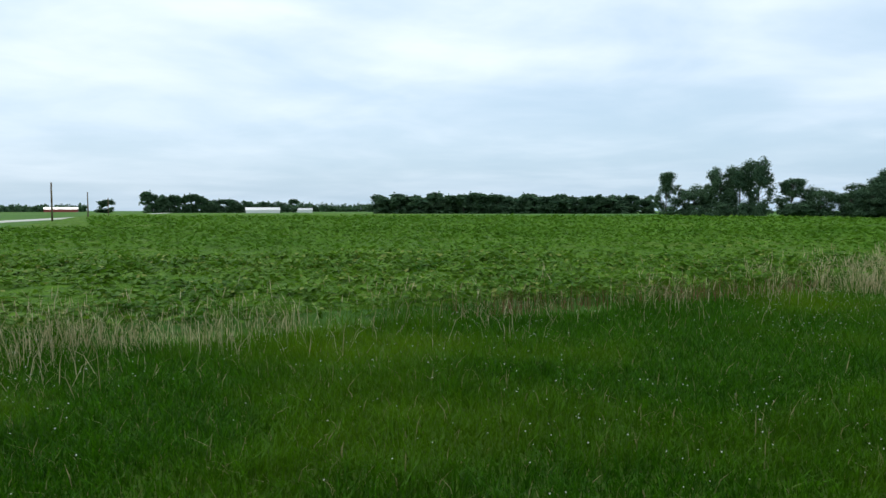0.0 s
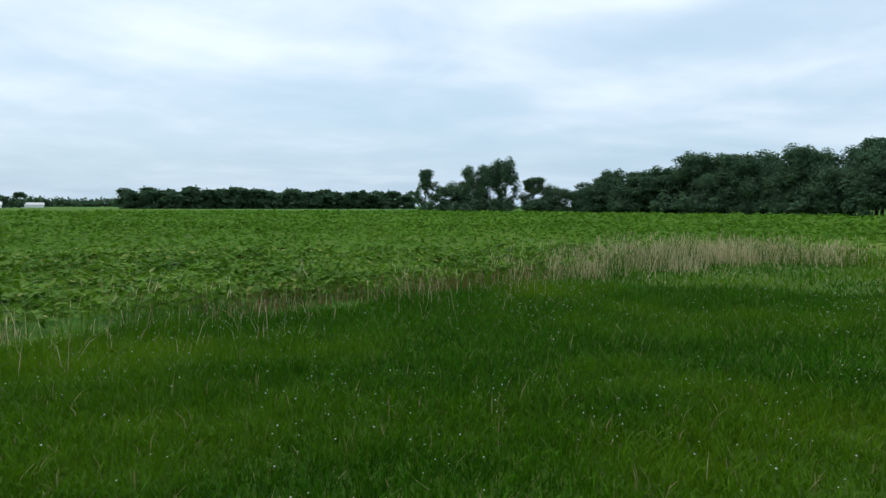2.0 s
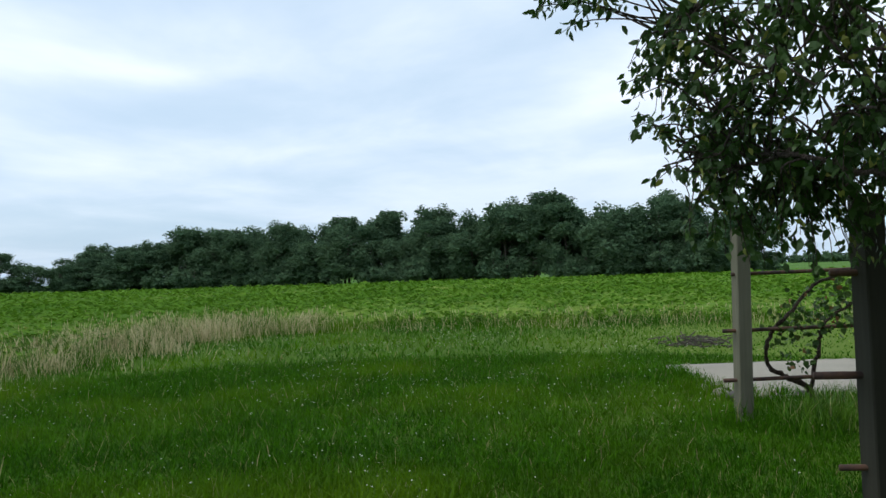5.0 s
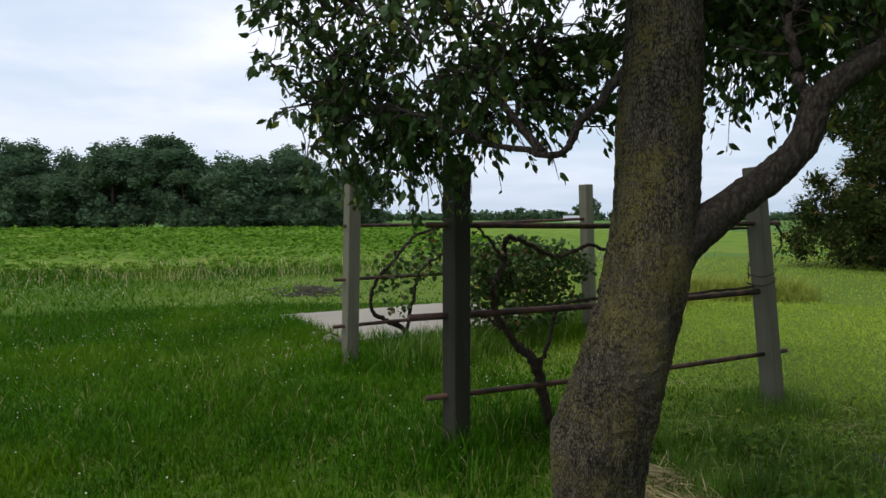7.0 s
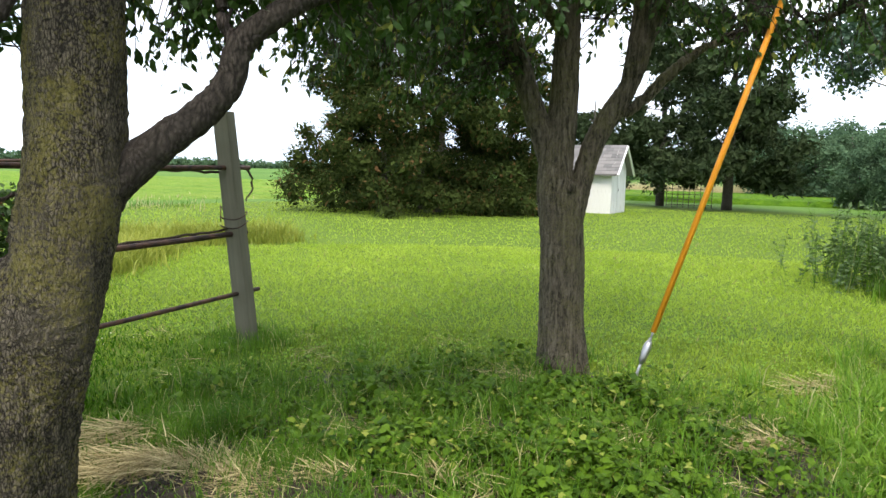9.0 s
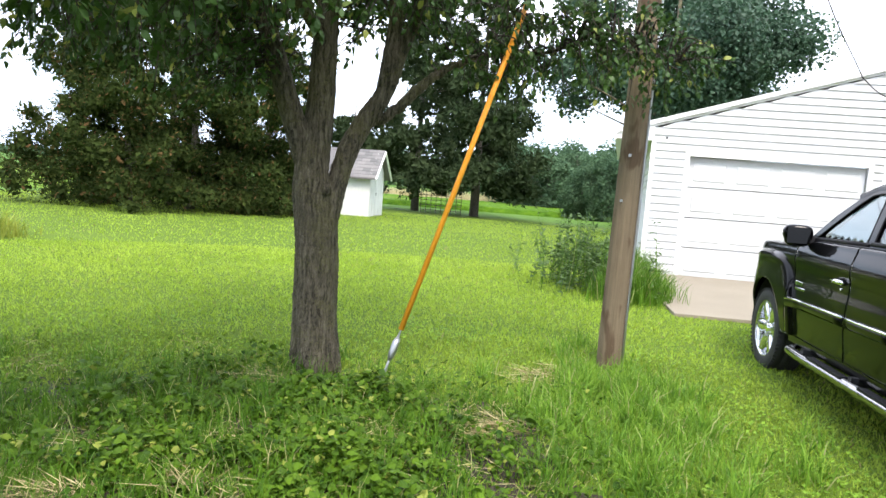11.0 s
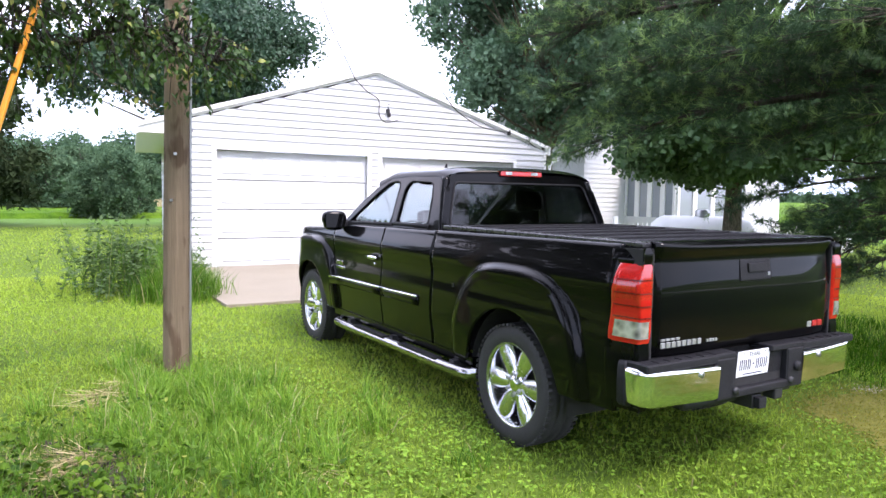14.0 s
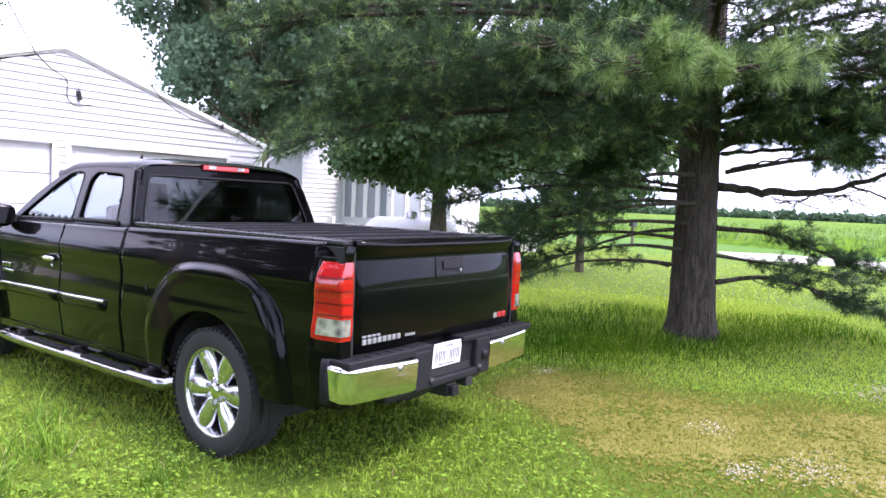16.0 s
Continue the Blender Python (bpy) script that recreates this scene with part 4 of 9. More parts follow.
# north woods
for i in range(76):
    f = (i + rt.random() * 0.7) / 76
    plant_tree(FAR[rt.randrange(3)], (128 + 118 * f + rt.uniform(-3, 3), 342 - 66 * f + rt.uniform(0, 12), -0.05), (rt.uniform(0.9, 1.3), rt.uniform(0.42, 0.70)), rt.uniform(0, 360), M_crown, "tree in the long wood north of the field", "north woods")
for x0, y0, x1, y1, n, h in ((20, 505, 60, 500, 9, 0.9), (60, 500, 92, 497, 7, 0.62), (-6, 510, 0, 508, 2, 0.6), (98, 520, 125, 515, 5, 0.65)):
    for i in range(n):
        f = (i + rt.random() * 0.5) / n
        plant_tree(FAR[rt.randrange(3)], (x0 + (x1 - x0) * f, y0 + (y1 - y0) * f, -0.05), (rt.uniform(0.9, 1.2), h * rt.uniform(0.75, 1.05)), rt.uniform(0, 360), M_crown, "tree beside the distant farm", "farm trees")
# east farm trees far away
for px, py, h in ((524, -296, 0.62), (518, -304, 0.68), (511, -316, 0.65), (500, -332, 0.5), (492, -345, 1.0), (484, -356, 1.25), (468, -376, 1.3), (460, -384, 0.9)):
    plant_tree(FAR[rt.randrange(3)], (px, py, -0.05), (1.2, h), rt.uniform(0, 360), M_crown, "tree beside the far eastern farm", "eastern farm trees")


def hedge_far(name, pts, h, seed, label, leaf=3.0):
    """Woods on the skyline, seen only as an uneven dark strip."""
    rng = np.random.default_rng(seed)
    p = np.asarray(pts, float)
    d = np.r_[0, np.cumsum(np.linalg.norm(np.diff(p, axis=0), axis=1))]
    n = int(d[-1] / (h * 0.4))
    lumps = []
    for s in np.linspace(0, d[-1], n):
        k = h * rng.uniform(0.55, 1.15)
        lumps.append((np.interp(s, d, p[:, 0]), np.interp(s, d, p[:, 1]) + rng.normal(0, 3), k * 0.42, h * 0.62, k * 0.58))
    soup = Soup()
    for cx, cy, cz, rx, rz in lumps:
        q = unit(rng.normal(0, 1, (110, 3)))
        a = np.array([cx, cy, cz]) + q * np.array([rx, rx, rz]) * rng.uniform(0.2, 1.05, (110, 1))
        L = leaf * rng.uniform(0.6, 1.4, 110)
        soup.add(*leaves_np(rng, a, rng.normal(0, 1, (110, 3)), q, L, L * 0.9, 0.1, False))
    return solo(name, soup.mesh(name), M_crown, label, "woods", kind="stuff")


hedge_far("skyline_woods", [(-110, 905), (-30, 910)], 8, 1, "dark woods on the northern skyline")
hedge_far("skyline_woods", [(130, 890), (340, 850), (500, 780)], 11, 2, "dark woods on the northern skyline")
hedge_far("skyline_woods", [(700, 200), (690, -250), (560, -560), (430, -900), (60, -1000)], 10, 3, "dark woods on the eastern skyline")
hedge_far("skyline_woods", [(-620, 260), (-640, 40), (-600, -120), (-420, -420), (-200, -560)], 7, 4, "dark woods on the western skyline")
hedge_far("south_woods", [(-60, -190), (-10, -170), (30, -190), (70, -240)], 13, 5, "green woods south of the garden", 2.0)

# ---- orchard trees, trellis, pole ----
M_bark = bark("fruit_tree_bark", (0.026, 0.023, 0.016), (0.19, 0.168, 0.122), (0.15, 0.15, 0.055), 1.0, 1)
M_oldbark = bark("old_mossy_bark", (0.014, 0.012, 0.008), (0.19, 0.165, 0.12), (0.17, 0.155, 0.035), 1.0, 2)
M_limb = bark("dark_limb_bark", (0.018, 0.015, 0.012), (0.085, 0.072, 0.058), None)
M_twig = bark("twig_bark", (0.035, 0.028, 0.024), (0.10, 0.082, 0.07))
M_leaf = foliage("fruit_tree_leaf", (0.020, 0.052, 0.010), (0.062, 0.125, 0.026), 0.28, 0.5, 1.2, odd=(0.22, 0.25, 0.05))


def fruit_tree(name, seed, trunk, limbs, clouds, label, leaf=0.062, knots=(), skin=None):
    """Trunk and limbs as given lines with radii; twigs reach from the limbs into leaf clouds (x, y, z, rx, ry, rz, twigs)."""
    rng = np.random.default_rng(seed)
    t = thing(name, (0, 0, 0), label, "tree")
    skin = skin or M_bark
    pts, rad = curve_pts([p[:3] for p in trunk], 8), None
    rad = np.interp(np.linspace(0, len(trunk) - 1, len(pts)), range(len(trunk)), [p[3] for p in trunk])
    w = Soup()
    fine = curve_pts(pts, 3)
    vs, q = tube_np(fine, np.interp(np.linspace(0, 1, len(fine)), np.linspace(0, 1, len(rad)), rad), 72)
    ang = np.arctan2(vs[:, 1] - trunk[0][1], vs[:, 0] - trunk[0][0])
    c = np.array([np.interp(vs[:, 2], pts[:, 2], pts[:, i]) for i in (0, 1)]).T
    k = 1 + 0.05 * np.sin(ang * 5 + vs[:, 2] * 3) + 0.025 * np.sin(ang * 11 + vs[:, 2] * 7) + 0.022 * np.sin(ang * 17 + 5 * np.sin(vs[:, 2] * 23)) * np.sin(vs[:, 2] * 41 + 3 * np.sin(ang * 4)) + rng.normal(0, 0.011, len(vs))
    vs[:, :2] = c + (vs[:, :2] - c) * k[:, None]
    w.add(vs, q)
    for kx, ky, kz, kr in knots:
        d = unit(rng.normal(0, 1, (60, 3)))
        s = bmesh.new()
        bmesh.ops.create_icosphere(s, subdivisions=3, radius=kr)
        v = np.array([x.co[:] for x in s.verts]) * [1, 1, 1.25]
        v *= (1 + 0.12 * np.sin(v[:, :1] * 60) * np.sin(v[:, 2:] * 45))
        f = np.array([[x.index for x in fc.verts] for fc in s.faces])
        s.free()
        w.add(v + [kx, ky, kz], f)
    part("trunk", w.mesh("trunk", True), skin, t, "furrowed grey-brown bark", True)
    nodes = []
    for i, line in enumerate(limbs):
        p = curve_pts([x[:3] for x in line], 8)
        p[3:] += rng.normal(0, 0.008, (len(p) - 3, 3)) * (0.0 if line[0][3] > 0.05 else 1.0)
        r = np.interp(np.linspace(0, len(line) - 1, len(p)), range(len(line)), [x[3] for x in line])
        ob = Soup().tube(p, r, 20 if r[0] > 0.05 else 7, wobble=0.035, rng=rng)
        part("limb", ob.mesh("limb", True), (M_limb if skin is M_oldbark else skin) if r[0] > 0.04 else M_twig, t, "", True)
        for a, b in zip(p[2:], r[2:]):
            nodes.append((*a, b))
    nodes = np.array(nodes)
    tw, lv = Soup(), Soup()
    made = [nodes[:, :3]]
    for cx, cy, cz, rx, ry, rz, n, *big in clouds:
        big = big[0] if big else 1.0
        for j in range(n):
            d = unit(rng.normal(0, 1, 3)) * rng.uniform(0.15, 1.0) ** 0.5
            e = np.array([cx, cy, cz]) + d * [rx, ry, rz]
            pool = np.vstack(made)
            dist = np.linalg.norm(pool - e, axis=1) + 0.35 * np.clip(pool[:, 2] - e[2], 0, 9) * 0
            s = pool[np.argmin(dist + rng.uniform(0, 0.15, len(pool)))]
            if np.linalg.norm(e - s) > 1.6:
                e = s + (e - s) * 1.6 / np.linalg.norm(e - s)
            m = (s + e) / 2 + rng.normal(0, 0.06, 3) + [0, 0, 0.06]
            tip = e + unit(e - s) * 0.12 + [0, 0, -rng.uniform(0.02, 0.14)]
            line = curve_pts([s, m, e, tip], 3)
            tw.tube(line, np.linspace(0.0075, 0.0018, len(line)), 3, cap=False)
            if len(made) < 60:
                made.append(line[2:-3:2])
            k = rng.integers(9, 17)
            f = rng.uniform(0.3, 1.0, k)
            b = np.stack([np.interp(f, np.linspace(0, 1, len(line)), line[:, i]) for i in range(3)], -1) + rng.normal(0, 0.012, (k, 3))
            al = unit(rng.normal(0, 0.6, (k, 3)) + [0, 0, -0.85] + unit(tip - s) * 0.35)
            L = leaf * big * rng.uniform(0.65, 1.3, k)
            lv.add(*leaves_np(rng, b + al * 0.012, al, rng.normal(0, 1, (k, 3)), L, L * rng.uniform(0.42, 0.62, k), 0.18, True))
    part("fine_branching", tw.mesh("twigs", True), M_twig, t, "thin dark twigs", True)
    part("foliage", lv.mesh("foliage"), M_leaf, t, "drooping oval green leaves")
    return t


# nearer fruit tree, leaning away from the trellis
fruit_tree("fruit_tree", 31,
           [(6.03, 1.90, -0.1, 0.23), (6.02, 1.895, 0.1, 0.185), (6.01, 1.895, 0.3, 0.178), (6.0, 1.895, 0.6, 0.205), (5.97, 1.84, 0.82, 0.196), (5.925, 1.795, 1.05, 0.185), (5.88, 1.71, 1.5, 0.178), (5.87, 1.70, 2.0, 0.165), (5.86, 1.69, 2.5, 0.15), (5.9, 1.72, 3.2, 0.11), (6.1, 1.8, 4.2, 0.05)],
           [[(5.87, 1.69, 1.36, 0.11), (5.80, 1.61, 1.50, 0.088), (5.66, 1.475, 1.665, 0.070), (5.555, 1.372, 1.785, 0.064), (5.485, 1.304, 1.903, 0.060), (5.455, 1.275, 2.05, 0.056), (5.383, 1.204, 2.15, 0.050), (5.265, 1.089, 2.26, 0.045), (5.0, 0.83, 2.42, 0.036), (4.7, 0.5, 2.7, 0.02)],
            [(5.45, 1.27, 2.0, 0.032), (5.50, 1.30, 2.12, 0.026), (5.53, 1.33, 2.35, 0.018), (5.5, 1.3, 2.7, 0.010)],
            [(5.93, 1.80, 2.25, 0.028), (6.1, 1.93, 2.02, 0.020), (6.2, 2.0, 1.88, 0.016), (6.5, 2.25, 1.98, 0.013), (6.9, 2.5, 2.15, 0.012), (7.3, 2.7, 2.1, 0.006)],
            [(5.9, 1.75, 2.7, 0.06), (6.4, 2.2, 3.0, 0.045), (6.9, 2.6, 3.1, 0.03), (7.6, 2.9, 3.0, 0.015)],
            [(5.88, 1.72, 2.6, 0.05), (5.9, 2.3, 2.85, 0.035), (6.0, 2.7, 2.95, 0.02), (6.1, 2.95, 2.9, 0.01)],
            [(5.9, 1.68, 2.4, 0.045), (6.2, 1.1, 2.7, 0.03), (6.4, 0.5, 2.8, 0.02), (6.3, -0.2, 2.75, 0.01)],
            [(6.9, 2.5, 2.15, 0.014), (7.4, 2.7, 2.25, 0.01), (7.7, 2.75, 2.3, 0.006)],
            [(5.95, 1.7, 2.9, 0.06), (6.7, 1.4, 3.3, 0.04), (7.4, 1.2, 3.4, 0.02)],
            [(6.25, 2.04, 1.9, 0.022), (6.75, 2.1, 2.3, 0.016), (7.2, 2.0, 2.35, 0.008)]],
           [(6.7, 2.35, 2.45, 0.8, 0.6, 0.5, 78), (7.0, 2.0, 2.35, 0.8, 0.6, 0.5, 62), (6.3, 2.5, 2.9, 0.8, 0.5, 0.5, 55), (7.3, 2.2, 2.9, 0.8, 0.6, 0.5, 60), (6.9, 1.3, 2.7, 0.9, 0.6, 0.5, 60),
            # the 4.9 m cloud of big leaves is out of view, added for shade
            (5.7, 1.0, 2.75, 0.8, 0.7, 0.4, 85), (4.9, 0.8, 2.95, 0.7, 0.6, 0.35, 60), (6.1, 1.9, 3.6, 1.4, 1.3, 0.7, 80), (6.9, 2.0, 3.6, 1.1, 0.9, 0.5, 50), (5.6, 2.4, 3.2, 0.5, 0.5, 0.3, 25), (7.4, 2.55, 2.15, 0.5, 0.35, 0.35, 60), (7.35, 2.25, 1.95, 0.6, 0.4, 0.25, 60), (7.2, 3.35, 3.15, 0.45, 0.3, 0.14, 22), (7.45, 2.75, 2.35, 0.5, 0.35, 0.5, 46), (7.2, 2.9, 2.75, 0.5, 0.3, 0.35, 45), (5.3, 0.9, 2.45, 0.5, 0.45, 0.25, 60), (5.0, 0.3, 2.5, 0.6, 0.5, 0.25, 60), (6.1, 0.9, 2.55, 0.55, 0.4, 0.35, 70), (5.5, 0.6, 2.7, 0.6, 0.5, 0.3, 60), (5.0, 0.0, 2.75, 0.6, 0.5, 0.3, 50), (6.6, 0.4, 2.6, 0.5, 0.5, 0.35, 60), (6.0, -0.2, 2.6, 0.5, 0.4, 0.3, 50), (6.2, 1.4, 4.9, 1.9, 1.6, 0.7, 260, 1.9),
            (6.9, 1.8, 2.3, 0.5, 0.5, 0.36, 60), (6.5, 1.5, 2.35, 0.4, 0.4, 0.3, 50), (5.75, 1.2, 2.5, 0.35, 0.3, 0.3, 45)],
           "old fruit tree with a leaning furrowed trunk and drooping leaves", knots=((6.07, 1.98, 0.66, 0.10), (6.02, 1.99, 0.74, 0.09)), skin=M_oldbark)
old_tree = bpy.data.objects["fruit_tree"]
# unseen high crown of the old tree over the trellis, added to shade the ground
ru = np.random.default_rng(63)
for line, lumps in (([(6.0, 1.76, 3.7), (6.8, 1.6, 4.5), (7.7, 1.3, 5.1), (9.0, 0.8, 5.6)], [(8.2 + ru.normal(0, 1.0), 1.1 + ru.normal(0, 0.9), 5.5 + ru.normal(0, 0.25), 0.6, 0.45) for i in range(22)]),
                    ([(6.05, 1.78, 4.0), (5.7, 1.0, 4.7), (5.3, 0.3, 5.3)], [(5.6 + ru.normal(0, 0.8), 0.5 + ru.normal(0, 0.7), 5.4 + ru.normal(0, 0.25), 0.5, 0.4) for i in range(9)])):
    ln = curve_pts(line, 6)
    part("limb", Soup().tube(ln, np.linspace(0.07, 0.02, len(ln)), 9, wobble=0.05, rng=ru).mesh("limb", True), M_limb, old_tree, "", True)
    part("high_foliage", crown_np(ru, lumps, 0.10, 420, 0.5, 0.6, 1.2).mesh("high_foliage"), M_leaf, old_tree, "drooping oval green leaves")
M_deadwood = plain("bare_dead_wood", (0.26, 0.24, 0.20), 0.9, 0, 0.25, 9, 0.7, 60)
# near-black strip between the dead wood: the hollow's shade as colour, no real recess
M_hollow_shade = plain("hollow_shade", (0.012, 0.010, 0.008), 0.95, 0, 0.2, 20)
for pts, r, mat, text in (([(6.02, 2.045, -0.02), (6.035, 2.05, 0.2), (6.05, 2.055, 0.40), (6.05, 2.04, 0.50)], (0.022, 0.026, 0.020, 0.006), M_deadwood, "bare grey dead wood"),
                          ([(5.955, 2.04, 0.0), (5.97, 2.045, 0.15), (5.985, 2.05, 0.34), (6.0, 2.04, 0.45)], (0.022, 0.024, 0.018, 0.006), M_deadwood, "bare grey dead wood"),
                          ([(5.99, 2.050, 0.02), (6.005, 2.053, 0.2), (6.02, 2.055, 0.38), (6.03, 2.04, 0.47)], (0.010, 0.016, 0.014, 0.004), M_hollow_shade, "dark strip for the shade inside the trunk hollow")):
    part("dead_wood", Soup().tube(curve_pts(pts, 5), np.interp(np.linspace(0, 3, len(curve_pts(pts, 5))), range(4), r), 10, wobble=0.08, rng=np.random.default_rng(3)).mesh("dead_wood", True), mat, old_tree, text, True)
# further fruit tree, forked low
fruit_tree("fruit_tree", 47,
           [(5.0, -1.875, -0.1, 0.25), (5.0, -1.872, 0.08, 0.205), (5.024, -1.862, 0.42, 0.176), (5.043, -1.855, 0.93, 0.17), (5.066, -1.847, 1.22, 0.165), (5.10, -1.835, 1.45, 0.150), (5.11, -1.832, 1.65, 0.128), (5.085, -1.838, 1.874, 0.114), (5.07, -1.844, 2.14, 0.104), (5.064, -1.846, 2.66, 0.094), (5.06, -1.85, 3.3, 0.07), (5.1, -1.9, 4.2, 0.03)],
           [[(4.995, -1.82, 1.02, 0.09), (4.965, -1.85, 1.25, 0.095), (4.93, -1.885, 1.46, 0.088), (4.89, -1.905, 1.64, 0.082), (4.83, -1.93, 1.84, 0.084), (4.733, -1.965, 2.04, 0.080), (4.626, -2.002, 2.22, 0.072), (4.551, -2.029, 2.415, 0.064), (4.50, -2.045, 2.60, 0.056), (4.39, -2.087, 2.93, 0.056), (4.25, -2.1, 3.5, 0.025)],
            [(4.60, -2.01, 2.30, 0.07), (4.575, -2.02, 2.55, 0.064), (4.555, -2.027, 2.93, 0.055), (4.6, -2.0, 3.5, 0.03)],
            [(4.75, -1.96, 2.0, 0.045), (4.538, -2.033, 2.111, 0.042), (4.359, -2.096, 2.313, 0.045), (4.219, -2.145, 2.447, 0.036), (4.058, -2.202, 2.559, 0.03), (3.814, -2.288, 2.652, 0.024), (3.3, -2.3, 2.72, 0.016), (2.9, -2.3, 2.85, 0.012), (2.3, -2.35, 2.7, 0.006)],
            [(5.10, -1.83, 1.50, 0.085), (5.17, -1.81, 1.72, 0.095), (5.24, -1.785, 1.93, 0.090), (5.31, -1.763, 2.13, 0.086), (5.374, -1.739, 2.346, 0.080), (5.441, -1.715, 2.56, 0.072), (5.51, -1.69, 2.80, 0.066), (5.6, -1.68, 3.3, 0.03)],
            [(5.5, -1.70, 2.75, 0.045), (5.9, -1.5, 3.0, 0.03), (6.4, -1.3, 3.0, 0.015)],
            [(4.42, -2.07, 2.8, 0.04), (4.2, -1.3, 2.95, 0.025), (4.1, -0.7, 2.95, 0.012)],
            [(5.07, -1.84, 2.6, 0.05), (5.2, -1.1, 2.95, 0.03), (5.3, -0.5, 2.95, 0.012)]],
           [(4.2, -2.2, 2.95, 0.8, 0.5, 0.35, 80), (3.3, -2.3, 2.75, 0.8, 0.45, 0.35, 85), (2.5, -2.35, 2.72, 0.55, 0.35, 0.3, 55), (5.3, -0.9, 3.15, 1.0, 0.7, 0.35, 85), (4.2, -0.8, 3.0, 0.8, 0.6, 0.35, 70), (5.9, -1.6, 2.8, 0.8, 0.6, 0.45, 110), (4.6, -0.3, 2.85, 0.8, 0.5, 0.3, 60), (5.7, -1.2, 2.75, 0.6, 0.5, 0.25, 40),
            # the big-leaf cloud at 4.2 m is unseen too, added to shade the ground
            (6.3, -1.2, 2.8, 0.6, 0.6, 0.4, 50), (5.0, -1.9, 3.6, 1.4, 1.3, 0.6, 110), (5.0, -2.5, 3.1, 0.8, 0.4, 0.35, 60), (5.7, -2.3, 2.5, 0.5, 0.4, 0.3, 50), (4.75, -1.75, 3.2, 0.6, 0.5, 0.3, 60), (5.9, -1.4, 2.35, 0.6, 0.5, 0.3, 70), (6.5, -0.9, 2.55, 0.5, 0.4, 0.3, 50), (3.8, -1.7, 3.2, 1.0, 0.8, 0.4, 70), (5.0, -1.8, 4.2, 2.0, 1.8, 0.8, 300, 1.8), (3.7, -2.2, 2.6, 0.5, 0.35, 0.28, 50), (2.9, -2.3, 2.95, 0.7, 0.4, 0.3, 50)],
           "forked fruit tree with grey-brown bark on the lawn", knots=((4.965, -1.765, 1.47, 0.045), (4.98, -1.78, 0.04, 0.15)))

# trellis of weathered posts and rusty pipes
M_post = Nodes("weathered_timber")
_g = M_post.noise(22, 5, 0.65, (1, 1, 0.05))
M_post.set(color=M_post.mix(M_post.math("ADD", M_post.math("MULTIPLY", _g, 0.7), M_post.math("MULTIPLY", M_post.noise(3, 3), 0.3)), (0.06, 0.06, 0.043), (0.21, 0.205, 0.15)), rough=0.9, spec=0.15, normal=M_post.bump(_g, 0.6, 0.006))
# the same timber darkened: the tree's shade on the near post, put into its colour
M_post_shade = Nodes("shaded_timber")
_g = M_post_shade.noise(22, 5, 0.65, (1, 1, 0.05))
M_post_shade.set(color=M_post_shade.mix(M_post_shade.math("ADD", M_post_shade.math("MULTIPLY", _g, 0.7), M_post_shade.math("MULTIPLY", M_post_shade.noise(3, 3), 0.3)), (0.017, 0.017, 0.012), (0.060, 0.059, 0.045)), rough=0.9, spec=0.15, normal=M_post_shade.bump(_g, 0.6, 0.006))
M_pipe = Nodes("rusty_pipe")
_g = M_pipe.range(M_pipe.noise(9, 5), 0.4, 0.6)
M_pipe.set(color=M_pipe.mix(_g, (0.035, 0.022, 0.018), (0.10, 0.05, 0.03)), rough=0.75, metal=0.25, normal=M_pipe.bump(M_pipe.noise(90, 4), 0.4, 0.003))
M_vine = bark("vine_bark", (0.03, 0.022, 0.018), (0.13, 0.095, 0.07), None, 2.5)


def timber(name, base, top, size, turn, parent, mat):
    bm = box(-size / 2, size / 2, -size / 2, size / 2, -0.3, (Vector(top) - Vector(base)).length, 0.008, 1)
    ob = part(name, bm, mat, parent)
    ax = (Vector(top) - Vector(base)).normalized()
    ob.matrix_world = Matrix.Translation(base) @ Vector((0, 0, 1)).rotation_difference(ax).to_matrix().to_4x4() @ pose(0, 0, 0, 0, 0, turn)
    return ob


def trellis(a, at_, b, bt, pipes, label, turns, wood):
    t = thing("trellis", (0, 0, 0), label, "trellis", "vine trellises")
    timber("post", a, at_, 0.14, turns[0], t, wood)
    timber("post", b, bt, 0.14, turns[1], t, M_post.mat)
    for za, zb, oa, ob, r in pipes:
        d = Vector((b[0] - a[0], b[1] - a[1], 0)).normalized()
        fa, fb = za / at_[2], zb / bt[2]
        pa = Vector(a).lerp(Vector(at_), fa) - d * oa
        pb = Vector(b).lerp(Vector(bt), fb) + d * ob
        pa.z, pb.z = za, zb
        s = Soup().tube(curve_pts([pa, (pa + pb) / 2 + Vector((0, 0, -0.015)), pb], 6), r, 10)
        part("pipe", s.mesh("pipe", True), M_pipe.mat, t, "", True)
    return t


# the first post takes the timber with shade in its colour
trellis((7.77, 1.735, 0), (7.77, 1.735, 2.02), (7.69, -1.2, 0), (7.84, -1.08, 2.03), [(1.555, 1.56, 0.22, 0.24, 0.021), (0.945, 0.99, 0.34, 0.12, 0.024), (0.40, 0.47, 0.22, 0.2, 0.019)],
        "weathered square posts with rusty pipes for a grapevine", (14, 14), M_post_shade.mat)
trellis((10.75, 1.58, 0), (10.74, 1.54, 1.98), (11.3, -1.98, 0), (11.35, -1.92, 2.06), [(1.52, 1.60, 0.1, 0.1, 0.02), (0.95, 1.0, 0.2, 0.1, 0.02), (0.45, 0.5, 0.2, 0.1, 0.02)],
        "weathered square posts with rusty pipes behind the first trellis", (10, 10), M_post.mat)


